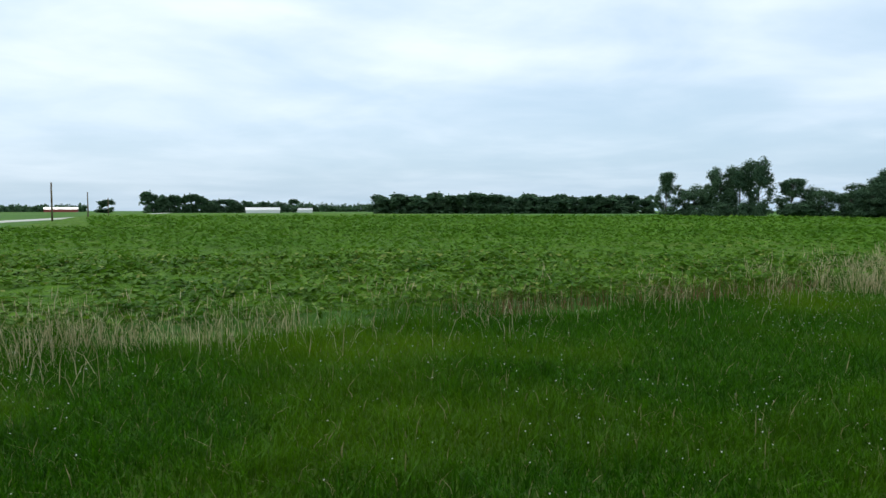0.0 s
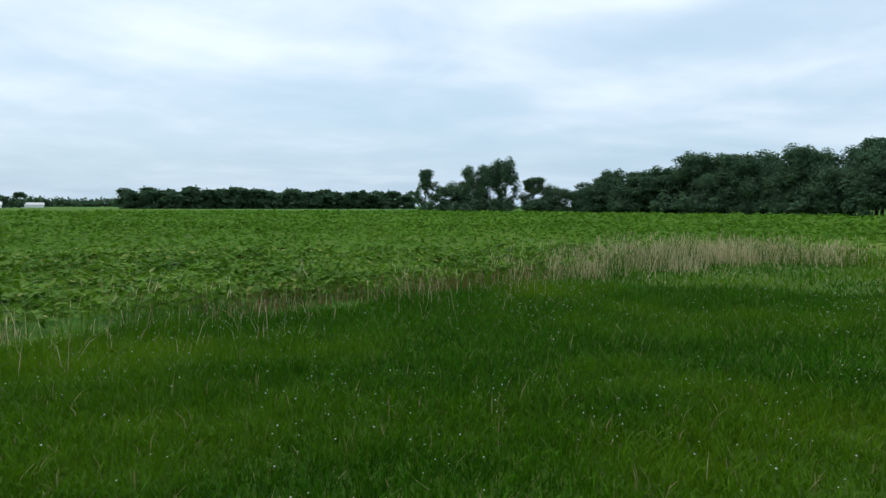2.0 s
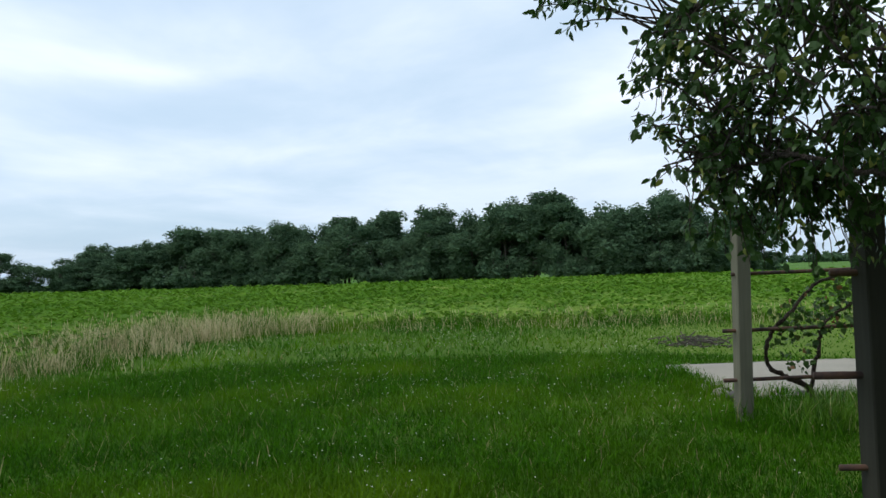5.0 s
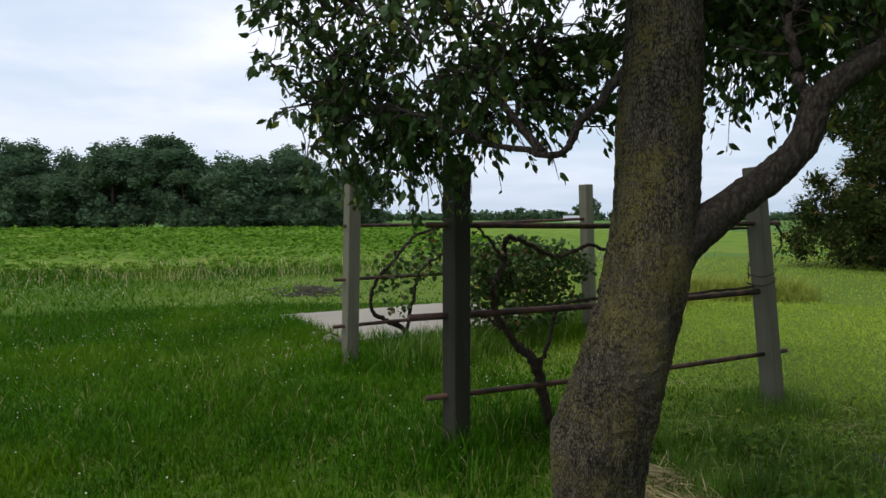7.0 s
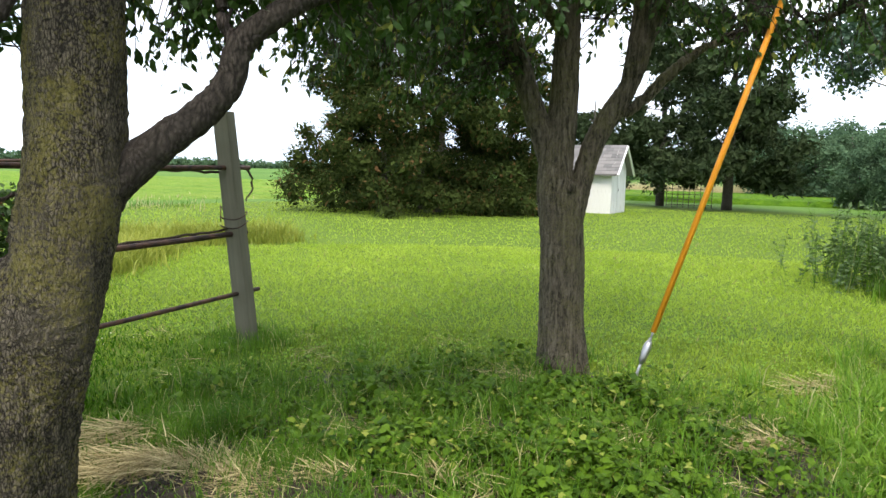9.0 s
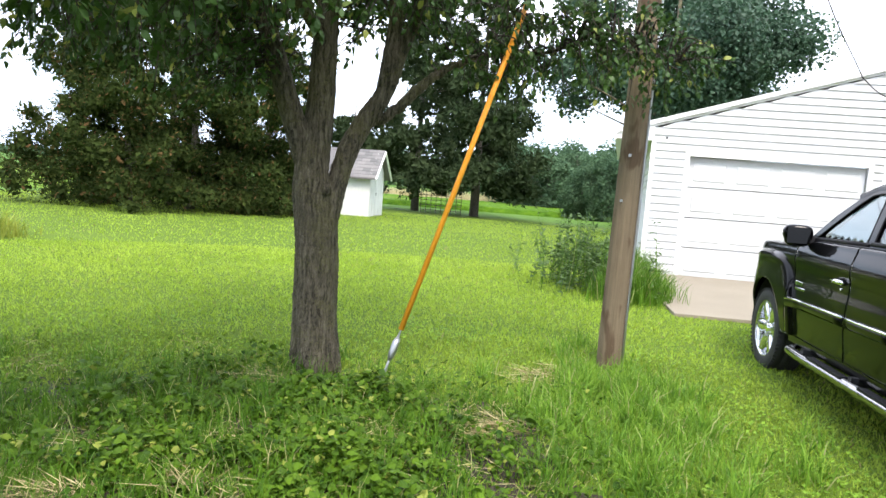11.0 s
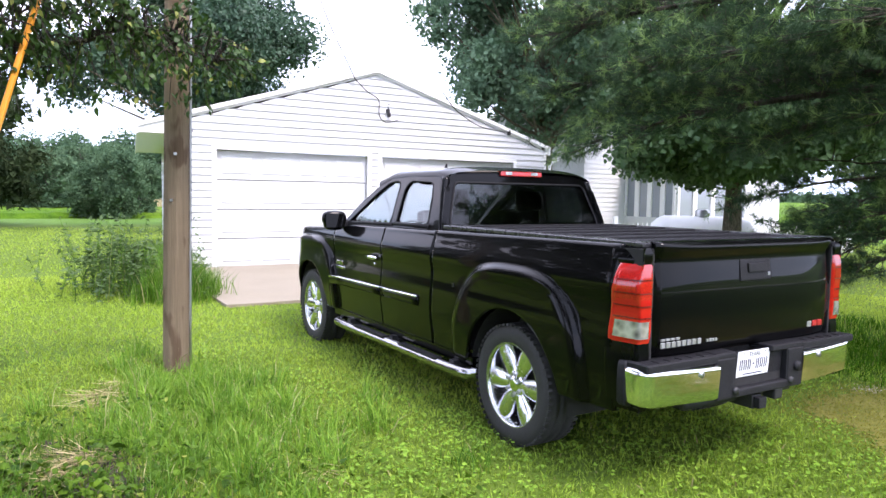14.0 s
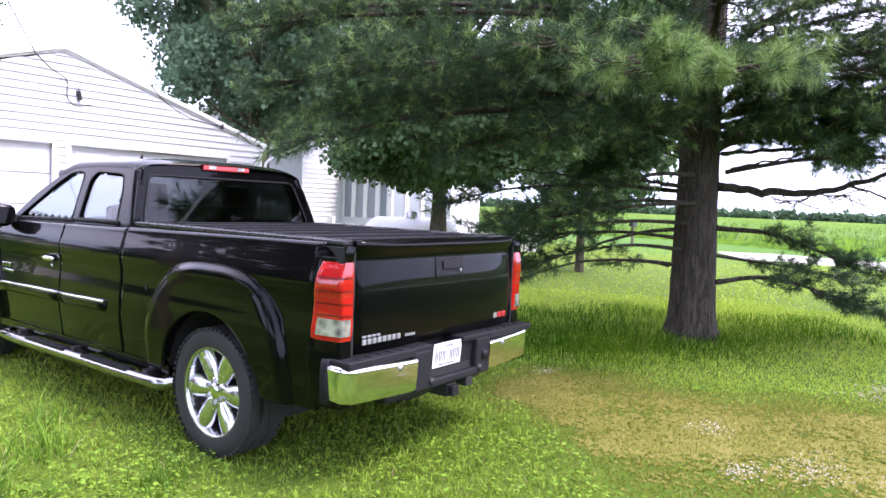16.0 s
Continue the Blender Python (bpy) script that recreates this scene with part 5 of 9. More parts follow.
ring = [Vector((7.78, -1.13, 1.03)) + Vector((0.115 * math.cos(t), 0.115 * math.sin(t), 0.02 * math.sin(2 * t) + 0.012 * t)) for t in np.linspace(0, 4 * math.pi, 40)]
part("tie_wire", Soup().tube(ring + [ring[-1] + Vector((-0.1, 0.14, 0.05)), ring[-1] + Vector((-0.16, 0.2, -0.08))], 0.005, 5).mesh("tie_wire", True), M_pipe.mat, bpy.data.objects["trellis"], "looped rusty tie wire")


def vine(lines, clouds, seed, label):
    rng = np.random.default_rng(seed)
    t = thing("grapevine", (0, 0, 0), label, "vine", "grapevines")
    w = Soup()
    for ln in lines:
        p = curve_pts([x[:3] for x in ln], 8)
        p += rng.normal(0, 0.006, p.shape)
        r = np.interp(np.linspace(0, len(ln) - 1, len(p)), range(len(ln)), [x[3] for x in ln])
        w.tube(p, r, 8, wobble=0.12, rng=rng)
    part("stem", w.mesh("stem", True), M_vine, t, "twisted dark woody stem", True)
    lv = Soup()
    for cx, cy, cz, rx, ry, rz, n in clouds:
        d = unit(rng.normal(0, 1, (n, 3))) * rng.uniform(0.1, 1, (n, 1)) ** 0.5
        p = np.array([cx, cy, cz]) + d * [rx, ry, rz]
        al = unit(rng.normal(0, 1, (n, 3)) + [0, 0, -0.5])
        L = rng.uniform(0.035, 0.085, n)
        lv.add(*leaves_np(rng, p, al, rng.normal(0, 1, (n, 3)), L, L * 0.95, 0.15, True))
    if clouds:
        tagged(part("leafage", lv.mesh("leaves"), M_vineleaf, t), "broad green vine leaves", kind="stuff")
    return t


M_vineleaf = foliage("vine_leaf", (0.018, 0.048, 0.010), (0.075, 0.135, 0.028), 0.3, 0.5, 2.0, odd=(0.2, 0.1, 0.04))
vine([[(7.792, 0.927, -0.05, 0.042), (7.795, 0.985, 0.15, 0.036), (7.787, 1.052, 0.4, 0.042), (7.79, 1.11, 0.57, 0.04), (7.79, 1.28, 0.74, 0.028), (7.78, 1.42, 0.95, 0.026), (7.77, 1.45, 1.12, 0.022), (7.77, 1.36, 1.3, 0.022), (7.78, 1.34, 1.46, 0.02), (7.79, 1.17, 1.42, 0.017), (7.782, 0.927, 1.321, 0.015), (7.791, 0.637, 1.397, 0.014), (7.801, 0.376, 1.345, 0.014), (7.817, 0.008, 1.447, 0.012), (7.83, -0.427, 1.527, 0.012), (7.848, -1.007, 1.519, 0.012), (7.86, -1.35, 1.57, 0.012), (7.82, -1.42, 1.39, 0.009), (7.8, -1.3, 1.27, 0.006)],
      [(7.788, 1.072, 0.52, 0.02), (7.784, 0.975, 0.75, 0.014), (7.789, 0.83, 0.98, 0.013), (7.796, 0.25, 0.99, 0.011), (7.803, -0.62, 1, 0.011), (7.802, -1.152, 1.05, 0.009), (7.82, -1.3, 1.15, 0.006)],
      [(7.78, 1.37, 1.3, 0.012), (7.79, 1.52, 1.5, 0.009), (7.78, 1.64, 1.57, 0.008)], [(7.79, 1.32, 0.8, 0.012), (7.81, 1.47, 0.9, 0.01), (7.79, 1.64, 0.97, 0.008)]], [], 3, "bare twisted grapevine stem climbing the pipe trellis")
vine([[(11.0, 0.75, -0.05, 0.035), (10.95, 0.85, 0.3, 0.03), (10.9, 1.1, 0.45, 0.026), (10.85, 1.3, 0.6, 0.022), (10.85, 1.25, 0.9, 0.02), (10.87, 1.05, 1.1, 0.02), (10.9, 0.75, 1.4, 0.016), (10.95, 0.4, 1.5, 0.012)],
      [(10.95, 0.85, 0.3, 0.022), (10.95, 0.75, 0.7, 0.02), (10.97, 0.65, 1.0, 0.016), (11.0, 0.2, 1.25, 0.012), (11.1, -0.6, 1.3, 0.01)],
      [(11.1, -0.5, -0.05, 0.03), (11.08, -0.4, 0.5, 0.022), (11.1, -0.7, 1.0, 0.016), (11.2, -1.3, 1.2, 0.01)]],
     [(11.05, -0.75, 1.0, 0.35, 1.1, 0.40, 2200), (11.0, 0.4, 1.15, 0.25, 0.7, 0.35, 380), (11.1, -0.7, 0.55, 0.30, 1.0, 0.38, 1100), (10.9, 1.0, 0.85, 0.2, 0.3, 0.4, 110)], 5, "leafy grapevine tangled over the rear trellis")

# wooden utility pole with its ground wire
M_pole = Nodes("utility_pole_wood")
_g = M_pole.noise(30, 6, 0.7, (1, 1, 0.04))
_c = M_pole.mix(M_pole.math("ADD", M_pole.math("MULTIPLY", _g, 0.7), M_pole.math("MULTIPLY", M_pole.noise(2.2, 4), 0.3)), (0.052, 0.038, 0.024), (0.29, 0.228, 0.150))
_c = M_pole.mix(M_pole.math("MULTIPLY", M_pole.range(M_pole.noise(5, 3, 0.5, (1, 1, 0.35)), 0.53, 0.58), 0.8), _c, (0.085, 0.055, 0.034))
M_pole.set(color=_c, rough=0.9, spec=0.15, normal=M_pole.bump(_g, 1.0, 0.014))
M_steel = plain("galvanised_steel", (0.45, 0.46, 0.47), 0.4, 0.9, 0.1, 20)
M_orange = plain("orange_plastic", (0.80, 0.33, 0.02), 0.45, 0, 0.06, 8)
pole = thing("utility_pole", (2.54, -2.9, 0), "weathered brown wooden utility pole in long grass", "utility pole")
vs, q = tube_np(np.array([[0, 0, -0.3], [0, 0, 0.3], [-0.045, 0, 3.2], [-0.13, 0, 9.2]]), [0.116, 0.113, 0.103, 0.085], 24)
part("shaft", np_mesh("shaft", vs, q, True), M_pole.mat, pole, "", True)
s = Soup().tube([(-0.11, 0.055, -0.05), (-0.112, 0.055, 0.5), (-0.15, 0.04, 3.2), (-0.22, 0.03, 9.0)], 0.012, 6)
part("ground_wire_cover", s.mesh("wire", True), M_steel, pole, "pale grey wire moulding")
for z, a in ((1.55, 60), (1.95, 75), (2.9, 70)):
    b = box(-0.012, 0.012, 0.0, 0.012, -0.012, 0.012, 0.002)
    moved(b, pose(-0.018 * z / 1.5, 0, z) @ pose(0, 0, 0, 0, 0, a - 90) @ pose(0, 0.116, 0))
    part("staple", b, M_steel, pole)
guy = thing("guy_wire", (0, 0, 0), "guy wire in an orange plastic guard with a steel anchor rod", "guy wire")
A, T = Vector((4.40, -1.445, -0.05)), Vector((2.42, -2.86, 6.95))
d = (T - A).normalized()
part("anchor_rod", Soup().tube([A, A + d * 0.5], 0.011, 8).mesh("rod", True), M_steel, guy)
part("anchor_eye", Soup().tube([A + d * 0.30, A + d * 0.34, A + d * 0.44, A + d * 0.48], [0.012, 0.026, 0.03, 0.016], 10).mesh("eye", True), M_steel, guy)
side = d.cross(Vector((1, 0.3, 0))).normalized()
loop = [A + d * (0.46 + 0.085 * (1 - math.cos(t)) / 2 * 1.4) + side * 0.022 * math.sin(t) for t in np.linspace(0, 2 * math.pi, 15)]
part("thimble", Soup().tube(loop, 0.004, 6).mesh("thimble", True), M_steel, guy)
part("guard", Soup().tube([A + d * 0.545, A + d * 3.6], 0.021, 12).mesh("guard", True), M_orange, guy, "orange plastic guard tube")
part("guard_seam", Soup().tube([A + d * 0.545 + side * 0.019, A + d * 3.6 + side * 0.019], 0.007, 6).mesh("seam", True), M_orange, guy)
part("strand", Soup().tube([A + d * 0.5, T], 0.005, 6).mesh("strand", True), M_steel, guy)

# old concrete pad
M_conc = Nodes("old_concrete")
_f = M_conc.math("ADD", M_conc.math("MULTIPLY", M_conc.noise(1.3, 5), 0.6), M_conc.math("MULTIPLY", M_conc.noise(40, 3), 0.4))
M_conc.set(color=M_conc.mix(_f, (0.12, 0.11, 0.085), (0.38, 0.35, 0.28)), rough=0.9, normal=M_conc.bump(M_conc.noise(60, 4), 0.4, 0.006))
bm = box(-1.4, 1.4, -1.7, 1.7, -0.1, 0.07, 0.015, 2)
bmesh.ops.subdivide_edges(bm, edges=[e for e in bm.edges if e.calc_length() > 1], cuts=24, use_grid_fill=True)
rk = np.random.default_rng(7)
for v in bm.verts:                              # crumbled rim, heaved slightly
    rim = max(abs(v.co.x) / 1.4, abs(v.co.y) / 1.7)
    if rim > 0.9:
        v.co.x += rk.normal(0, 0.022)
        v.co.y += rk.normal(0, 0.022)
        v.co.z -= abs(rk.normal(0, 0.012))
    v.co.z += 0.008 * math.sin(v.co.x * 2.3) * math.sin(v.co.y * 1.9)
pad = solo("concrete_pad", bm, M_conc.mat, "old pale concrete pad in the grass", "concrete pad")
pad.matrix_world = pose(13.55, -0.35, 0, 0, 0, 7)
M_stone = plain("dark_fieldstone", (0.07, 0.065, 0.06), 0.9, 0, 0.25, 9, 0.6, 30)
rk = random.Random(6)
for i, (x, y, r) in enumerate(((12.0, 1.28, 0.12), (12.02, 0.95, 0.09), (12.35, 1.36, 0.10), (12.08, 0.5, 0.10), (12.12, 0.1, 0.07), (12.8, 1.45, 0.08))):
    bm = bmesh.new()
    bmesh.ops.create_icosphere(bm, subdivisions=2, radius=r)
    for v in bm.verts:
        v.co *= rk.uniform(0.8, 1.15)
        v.co.z *= 0.62
    st = solo("stone", bm, M_stone if i % 3 == 0 else M_conc.mat, "broken stone lying at the rim of the concrete pad", "stone", "pad stones", smooth=True)
    st.matrix_world = pose(x, y, r * 0.35, 0, 0, 60 * i)

# ---- garage, drive, house, shed ----
M_white = Nodes("white_siding")
_f = M_white.math("ADD", M_white.math("MULTIPLY", M_white.noise(1.2, 4), 0.5), M_white.math("MULTIPLY", M_white.noise(18, 3, 0.6, (1, 1, 4)), 0.5))
M_white.set(color=M_white.mix(_f, (0.56, 0.57, 0.58), (0.67, 0.68, 0.68)), rough=0.5)
M_door = plain("painted_garage_door", (0.60, 0.615, 0.62), 0.45, 0, 0.03, 2.0)
M_trim = plain("white_trim_paint", (0.80, 0.80, 0.79), 0.45, 0, 0.03, 3.0)
M_shingle = Nodes("grey_shingles")
_f = M_shingle.math("ADD", M_shingle.math("MULTIPLY", M_shingle.each(), 0.6), M_shingle.math("MULTIPLY", M_shingle.noise(25, 4), 0.4))
M_shingle.set(color=M_shingle.mix(_f, (0.09, 0.09, 0.09), (0.23, 0.22, 0.21)), rough=0.95, normal=M_shingle.bump(M_shingle.noise(120, 3), 0.5, 0.004))
M_dark = plain("dark_iron", (0.03, 0.03, 0.032), 0.5, 0.4, 0.1, 20)
M_cable = plain("black_cable", (0.02, 0.02, 0.02), 0.6, 0, 0.1, 20)

GY, GL, GR, GB = -9.95, 1.25, -7.35, -17.2      # garage front, left and right walls, back
G0, APEX, AX, SLOPE = 0.13, 4.20, -2.76, 0.302


def gable(x):
    return APEX - 0.06 - SLOPE * abs(x - AX)


def course(x0, x1, z0, z1, top0=None, top1=None):
    """One lapped board facing +y: thicker at its lower edge; its top may slope."""
    a, b = (z1, z1) if top0 is None else (top0, top1)
    vs = [(x0, 0.028, z0), (x1, 0.028, z0), (x1, 0.004, b), (x0, 0.004, a), (x0, 0, z0), (x1, 0, z0), (x1, 0, b), (x0, 0, a)]
    me = bpy.data.meshes.new("siding_board")
    me.from_pydata(vs, [], [(0, 3, 2, 1), (0, 1, 5, 4), (3, 7, 6, 2), (0, 4, 7, 3), (1, 2, 6, 5)])
    me.materials.append(M_white.mat)
    return me


garage = thing("garage", (0, 0, 0), "white clapboard two-car garage with closed panelled doors", "garage")
DOORS = ((0.55, -2.56), (-2.90, -6.38))
DZ0, DZ1 = 0.17, 2.43
STEP = 0.140


bm = bmesh.new()
for x0, x1, z0, z1 in ((GL, 0.55, 0, 2.75), (-2.56, -2.90, 0, 2.75), (-6.38, GR, 0, 2.75), (0.55, -2.56, DZ1, 2.75), (-2.90, -6.38, DZ1, 2.75)):
    box(min(x0, x1), max(x0, x1), GY - 0.12, GY, z0, z1, bm=bm)
g = bmesh.new()
tri = [g.verts.new((x, y, z)) for y in (GY - 0.12, GY) for x, z in ((GL, 2.75), (AX, gable(AX)), (GR, 2.75))]
g.faces.new(tri[:3]), g.faces.new(tri[5:2:-1])
join(bm, g)
part("front_wall", bm, M_white.mat, garage)
part("side_wall", box(GL - 0.12, GL, GB, GY - 0.12, 0, 2.72), M_white.mat, garage)
part("side_wall", box(GR, GR + 0.12, GB, GY - 0.12, 0, 2.72), M_white.mat, garage)
part("back_wall", box(GR + 0.12, GL - 0.12, GB, GB + 0.12, 0, 2.72), M_white.mat, garage)
shared = {}
z = G0
while z < APEX - 0.1:
    t = z + STEP
    runs = [(GL, 0.55 + 0.09), (-2.56 - 0.09, -2.90 + 0.09), (-6.38 - 0.09, GR)] if z < DZ1 + 0.06 else [(GL, GR)]
    for a, b in runs:
        if z > 2.6:
            half = (APEX - 0.1 - z) / SLOPE
            a, b = min(a, AX + half), max(b, AX - half)
            tops = [min(t, gable(a)), min(t, gable(b))]
            mid = []
            hx = (APEX - 0.06 - t) / SLOPE
            if hx <= 0.02:
                me = course(b, a, z, t, z + 0.01, z + 0.01)
            else:
                # a board under the slope: its ends are cut to the rake
                ob = bpy.data.meshes.new("siding_board")
                e0, e1 = max(b, AX - hx), min(a, AX + hx)
                vs = [(b, 0.028, z), (a, 0.028, z), (e1, 0.004, t), (e0, 0.004, t), (b, 0, z), (a, 0, z), (e1, 0, t), (e0, 0, t)]
                ob.from_pydata(vs, [], [(0, 3, 2, 1), (0, 1, 5, 4), (3, 7, 6, 2), (0, 4, 7, 3), (1, 2, 6, 5)])
                ob.materials.append(M_white.mat)
                me = ob
        else:
            key = (round(a, 2), round(b, 2))
            if key not in shared:
                shared[key] = course(b, a, 0, STEP)
            me = shared[key]
        o = part("siding_board", me, None, garage)
        o.location = (0, GY, 0 if z > 2.6 else z)
    z = t
sidemesh = course(GB, GY - 0.01, 0, STEP)
for i in range(18):
    o = part("siding_board", sidemesh, None, garage)
    o.matrix_world = Matrix.Translation((GL, 0, G0 + i * STEP)) @ Matrix(((0, 1, 0, 0), (1, 0, 0, 0), (0, 0, 1, 0), (0, 0, 0, 1)))
for x0, x1 in DOORS:
    d = thing("overhead_door", (0, 0, 0))
    d.parent = garage
    tagged(d, "closed white sectional overhead door")
    h = (DZ1 - DZ0) / 4
    for i in range(4):
        b = bmesh.new()
        w = (x0 - x1) / 4
        xs_, zs_, ys_ = [x1 + 0.005], [], {}
        for j in range(4):
            xs_ += [x1 + j * w + 0.10, x1 + j * w + 0.115, x1 + (j + 1) * w - 0.115, x1 + (j + 1) * w - 0.10]
        xs_.append(x0 - 0.005)
        za, zb = DZ0 + i * h + 0.004, DZ0 + (i + 1) * h - 0.004
        zs_ = [za - 0.0, za + 0.006, za + 0.11, za + 0.125, zb - 0.125, zb - 0.11, zb - 0.006, zb]
        gv = [[b.verts.new((x, GY - (0.125 if k in (0, 7) else 0.085) + (0.011 if (p % 4 in (2, 3)) and 0 < p < 17 and k in (3, 4) else 0.0), z)) for k, z in enumerate(zs_)] for p, x in enumerate(xs_)]
        for p, q in zip(gv, gv[1:]):
            for k in range(7):
                b.faces.new((p[k], q[k], q[k + 1], p[k + 1]))
        bmesh.ops.recalc_face_normals(b, faces=b.faces)
        part("door_panel", b, M_door, d)
    part("door_frame", join(join(box(x0, x0 + 0.09, GY - 0.12, GY + 0.028, DZ0 - 0.03, DZ1 + 0.09, 0.004, 1), box(x1 - 0.09, x1, GY - 0.12, GY + 0.028, DZ0 - 0.03, DZ1 + 0.09, 0.004, 1)), box(x1, x0, GY - 0.12, GY + 0.028, DZ1, DZ1 + 0.09, 0.004, 1)), M_trim, d)
    part("door_seal", box(x1, x0, GY - 0.13, GY - 0.075, DZ0 - 0.03, DZ0), M_dark, d, "black rubber seal")


def slope_slab(name, xa, za, xb, zb, y0, y1, thick, mat, parent, label=""):
    bm = bmesh.new()
    v = [bm.verts.new(c) for c in ((xa, y0, za), (xb, y0, zb), (xb, y1, zb), (xa, y1, za), (xa, y0, za - thick), (xb, y0, zb - thick), (xb, y1, zb - thick), (xa, y1, za - thick))]
    for f in ((0, 1, 2, 3), (7, 6, 5, 4), (0, 4, 5, 1), (1, 5, 6, 2), (2, 6, 7, 3), (3, 7, 4, 0)):
        bm.faces.new([v[i] for i in f])
    bmesh.ops.recalc_face_normals(bm, faces=bm.faces)
    return part(name, bm, mat, parent, label)


for s in (1, -1):
    ex = AX + s * 4.70
    ez = APEX + 0.03 - SLOPE * 4.70
    slope_slab("roof_slope", AX, APEX + 0.07, ex, ez + 0.04, GB - 0.2, GY + 0.075, 0.03, M_shingle.mat, garage, "grey shingle roof")
    slope_slab("rake_board", AX, APEX + 0.068, ex, ez + 0.038, GY + 0.052, GY + 0.078, 0.08, M_trim, garage, "white rake board")
    slope_slab("frieze_board", AX, APEX + 0.0, AX + s * (4.12 if s > 0 else 4.46), APEX - SLOPE * (4.12 if s > 0 else 4.46), GY + 0.001, GY + 0.030, 0.06, M_trim, garage)
    part("fascia", box(min(ex, ex - s * 0.03), max(ex, ex - s * 0.03), GB - 0.2, GY + 0.075, ez - 0.16, ez - 0.008), M_trim, garage)
    wall = GL if s > 0 else GR
    g = bmesh.new()
    out = ex - s * 0.02
    v = [g.verts.new(c) for y in (GY - 0.02, GY + 0.045) for c in ((wall - s * 0.02, y, ez - 0.14), (out, y, ez - 0.14), (out, y, ez + 0.0), (wall - s * 0.02, y, APEX + 0.03 - SLOPE * abs(wall - s * 0.02 - AX)))]
    for f in ((0, 1, 2, 3), (7, 6, 5, 4), (0, 4, 5, 1), (1, 5, 6, 2), (2, 6, 7, 3), (3, 7, 4, 0)):
        g.faces.new([v[i] for i in f])
    bmesh.ops.recalc_face_normals(g, faces=g.faces)
    part("eave_return", g, M_trim, garage)
    part("soffit", box(min(wall, ex), max(wall, ex), GB, GY + 0.05, ez - 0.135, ez - 0.12), M_trim, garage)
    part("corner_board", box(wall - 0.06 if s > 0 else wall - 0.02, wall + 0.02 if s > 0 else wall + 0.06, GY, GY + 0.026, 0.05, 2.72), M_trim, garage)
gut = Soup().tube(curve_pts([(-7.62, GY + 0.28, 2.66), (-7.6, GY + 0.22, 2.55), (-7.46, GY + 0.1, 2.42), (-7.44, GY + 0.08, 2.1), (-7.44, GY + 0.08, 0.2)], 5), 0.035, 10)
part("downspout", gut.mesh("downspout", True), M_trim, garage, "white metal downspout")
part("vent_hole", box(0.98, 1.02, GY + 0.018, GY + 0.03, 2.72, 2.76, 0.006), M_dark, garage)

# the walls behind the front run parallel to the road
lean = Matrix(((1, 0.122, 0, -0.122 * GY), (0, 1, 0, 0), (0, 0, 1, 0), (0, 0, 0, 1)))
for o in garage.children:
    o.matrix_parent_inverse = lean
cab = thing("service_cable", (0, 0, 0), "black overhead service cable fixed to the garage gable", "cable")
part("overhead_run", Soup().tube(curve_pts([(2.40, -2.9, 8.3), (0.9, -5.3, 6.2), (-0.6, -7.6, 4.85), (-2.2, -9.83, 4.02)], 8), 0.011, 6).mesh("run", True), M_cable, cab)
part("wall_run", Soup().tube(curve_pts([(-2.2, -9.85, 4.02), (-2.5, -9.885, 3.78), (-2.78, -9.89, 3.62), (-2.80, -9.885, 3.30), (-2.95, -9.87, 3.16), (-3.25, -9.885, 3.22)], 8), 0.011, 6).mesh("run", True), M_cable, cab)
part("insulator", moved(box(-0.035, 0.035, 0, 0.07, -0.09, 0.09, 0.02), pose(-3.02, -9.93, 3.36, 0, 12, 0)), M_dark, cab)
part("hook", Soup().tube([(-3.02, -9.885, 3.44), (-2.99, -9.87, 3.52), (-3.05, -9.87, 3.56)], 0.008, 6).mesh("hook", True), M_dark, cab)
cab2 = thing("service_cable", (0, 0, 0), "thin black cable sagging along the garage gable", "cable")
part("overhead_run", Soup().tube(curve_pts([(-4.15, -9.55, 3.86), (-4.6, -9.7, 3.52), (-5.3, -9.8, 3.22), (-6.15, -9.87, 3.13)], 8), 0.010, 6).mesh("run", True), M_cable, cab2)
part("wall_run", Soup().tube(curve_pts([(-6.15, -9.885, 3.13), (-6.5, -9.89, 3.1), (-7.0, -9.89, 2.82)], 6), 0.009, 6).mesh("run", True), M_cable, cab2)
part("bracket", moved(box(-0.03, 0.03, 0, 0.06, -0.06, 0.06, 0.015), pose(-6.2, -9.93, 3.14)), M_dark, cab2)

M_drive = Nodes("driveway_concrete")
_f = M_drive.math("ADD", M_drive.math("MULTIPLY", M_drive.noise(0.8, 5), 0.6), M_drive.math("MULTIPLY", M_drive.noise(50, 3), 0.4))
M_drive.set(color=M_drive.mix(_f, (0.16, 0.138, 0.10), (0.32, 0.275, 0.205)), rough=0.9, normal=M_drive.bump(M_drive.noise(90, 4), 0.3, 0.004))
drive = solo("driveway", moved(box(-8.2, 1.42, -2.13, 2.13, -0.12, 0.0, 0.012, 2), pose(0, -7.83, 0.175, -0.9)), M_drive.mat, "pale worn concrete driveway slab before the garage", "driveway", kind="structure")

# house with its glazed porch
house = thing("house", (0, 0, 0), "white clapboard farmhouse with a glazed porch", "house")
M_glass = Nodes("window_glass")
M_glass.set(color=(0.27, 0.30, 0.33), rough=0.08, spec=0.6, coat=0.3)


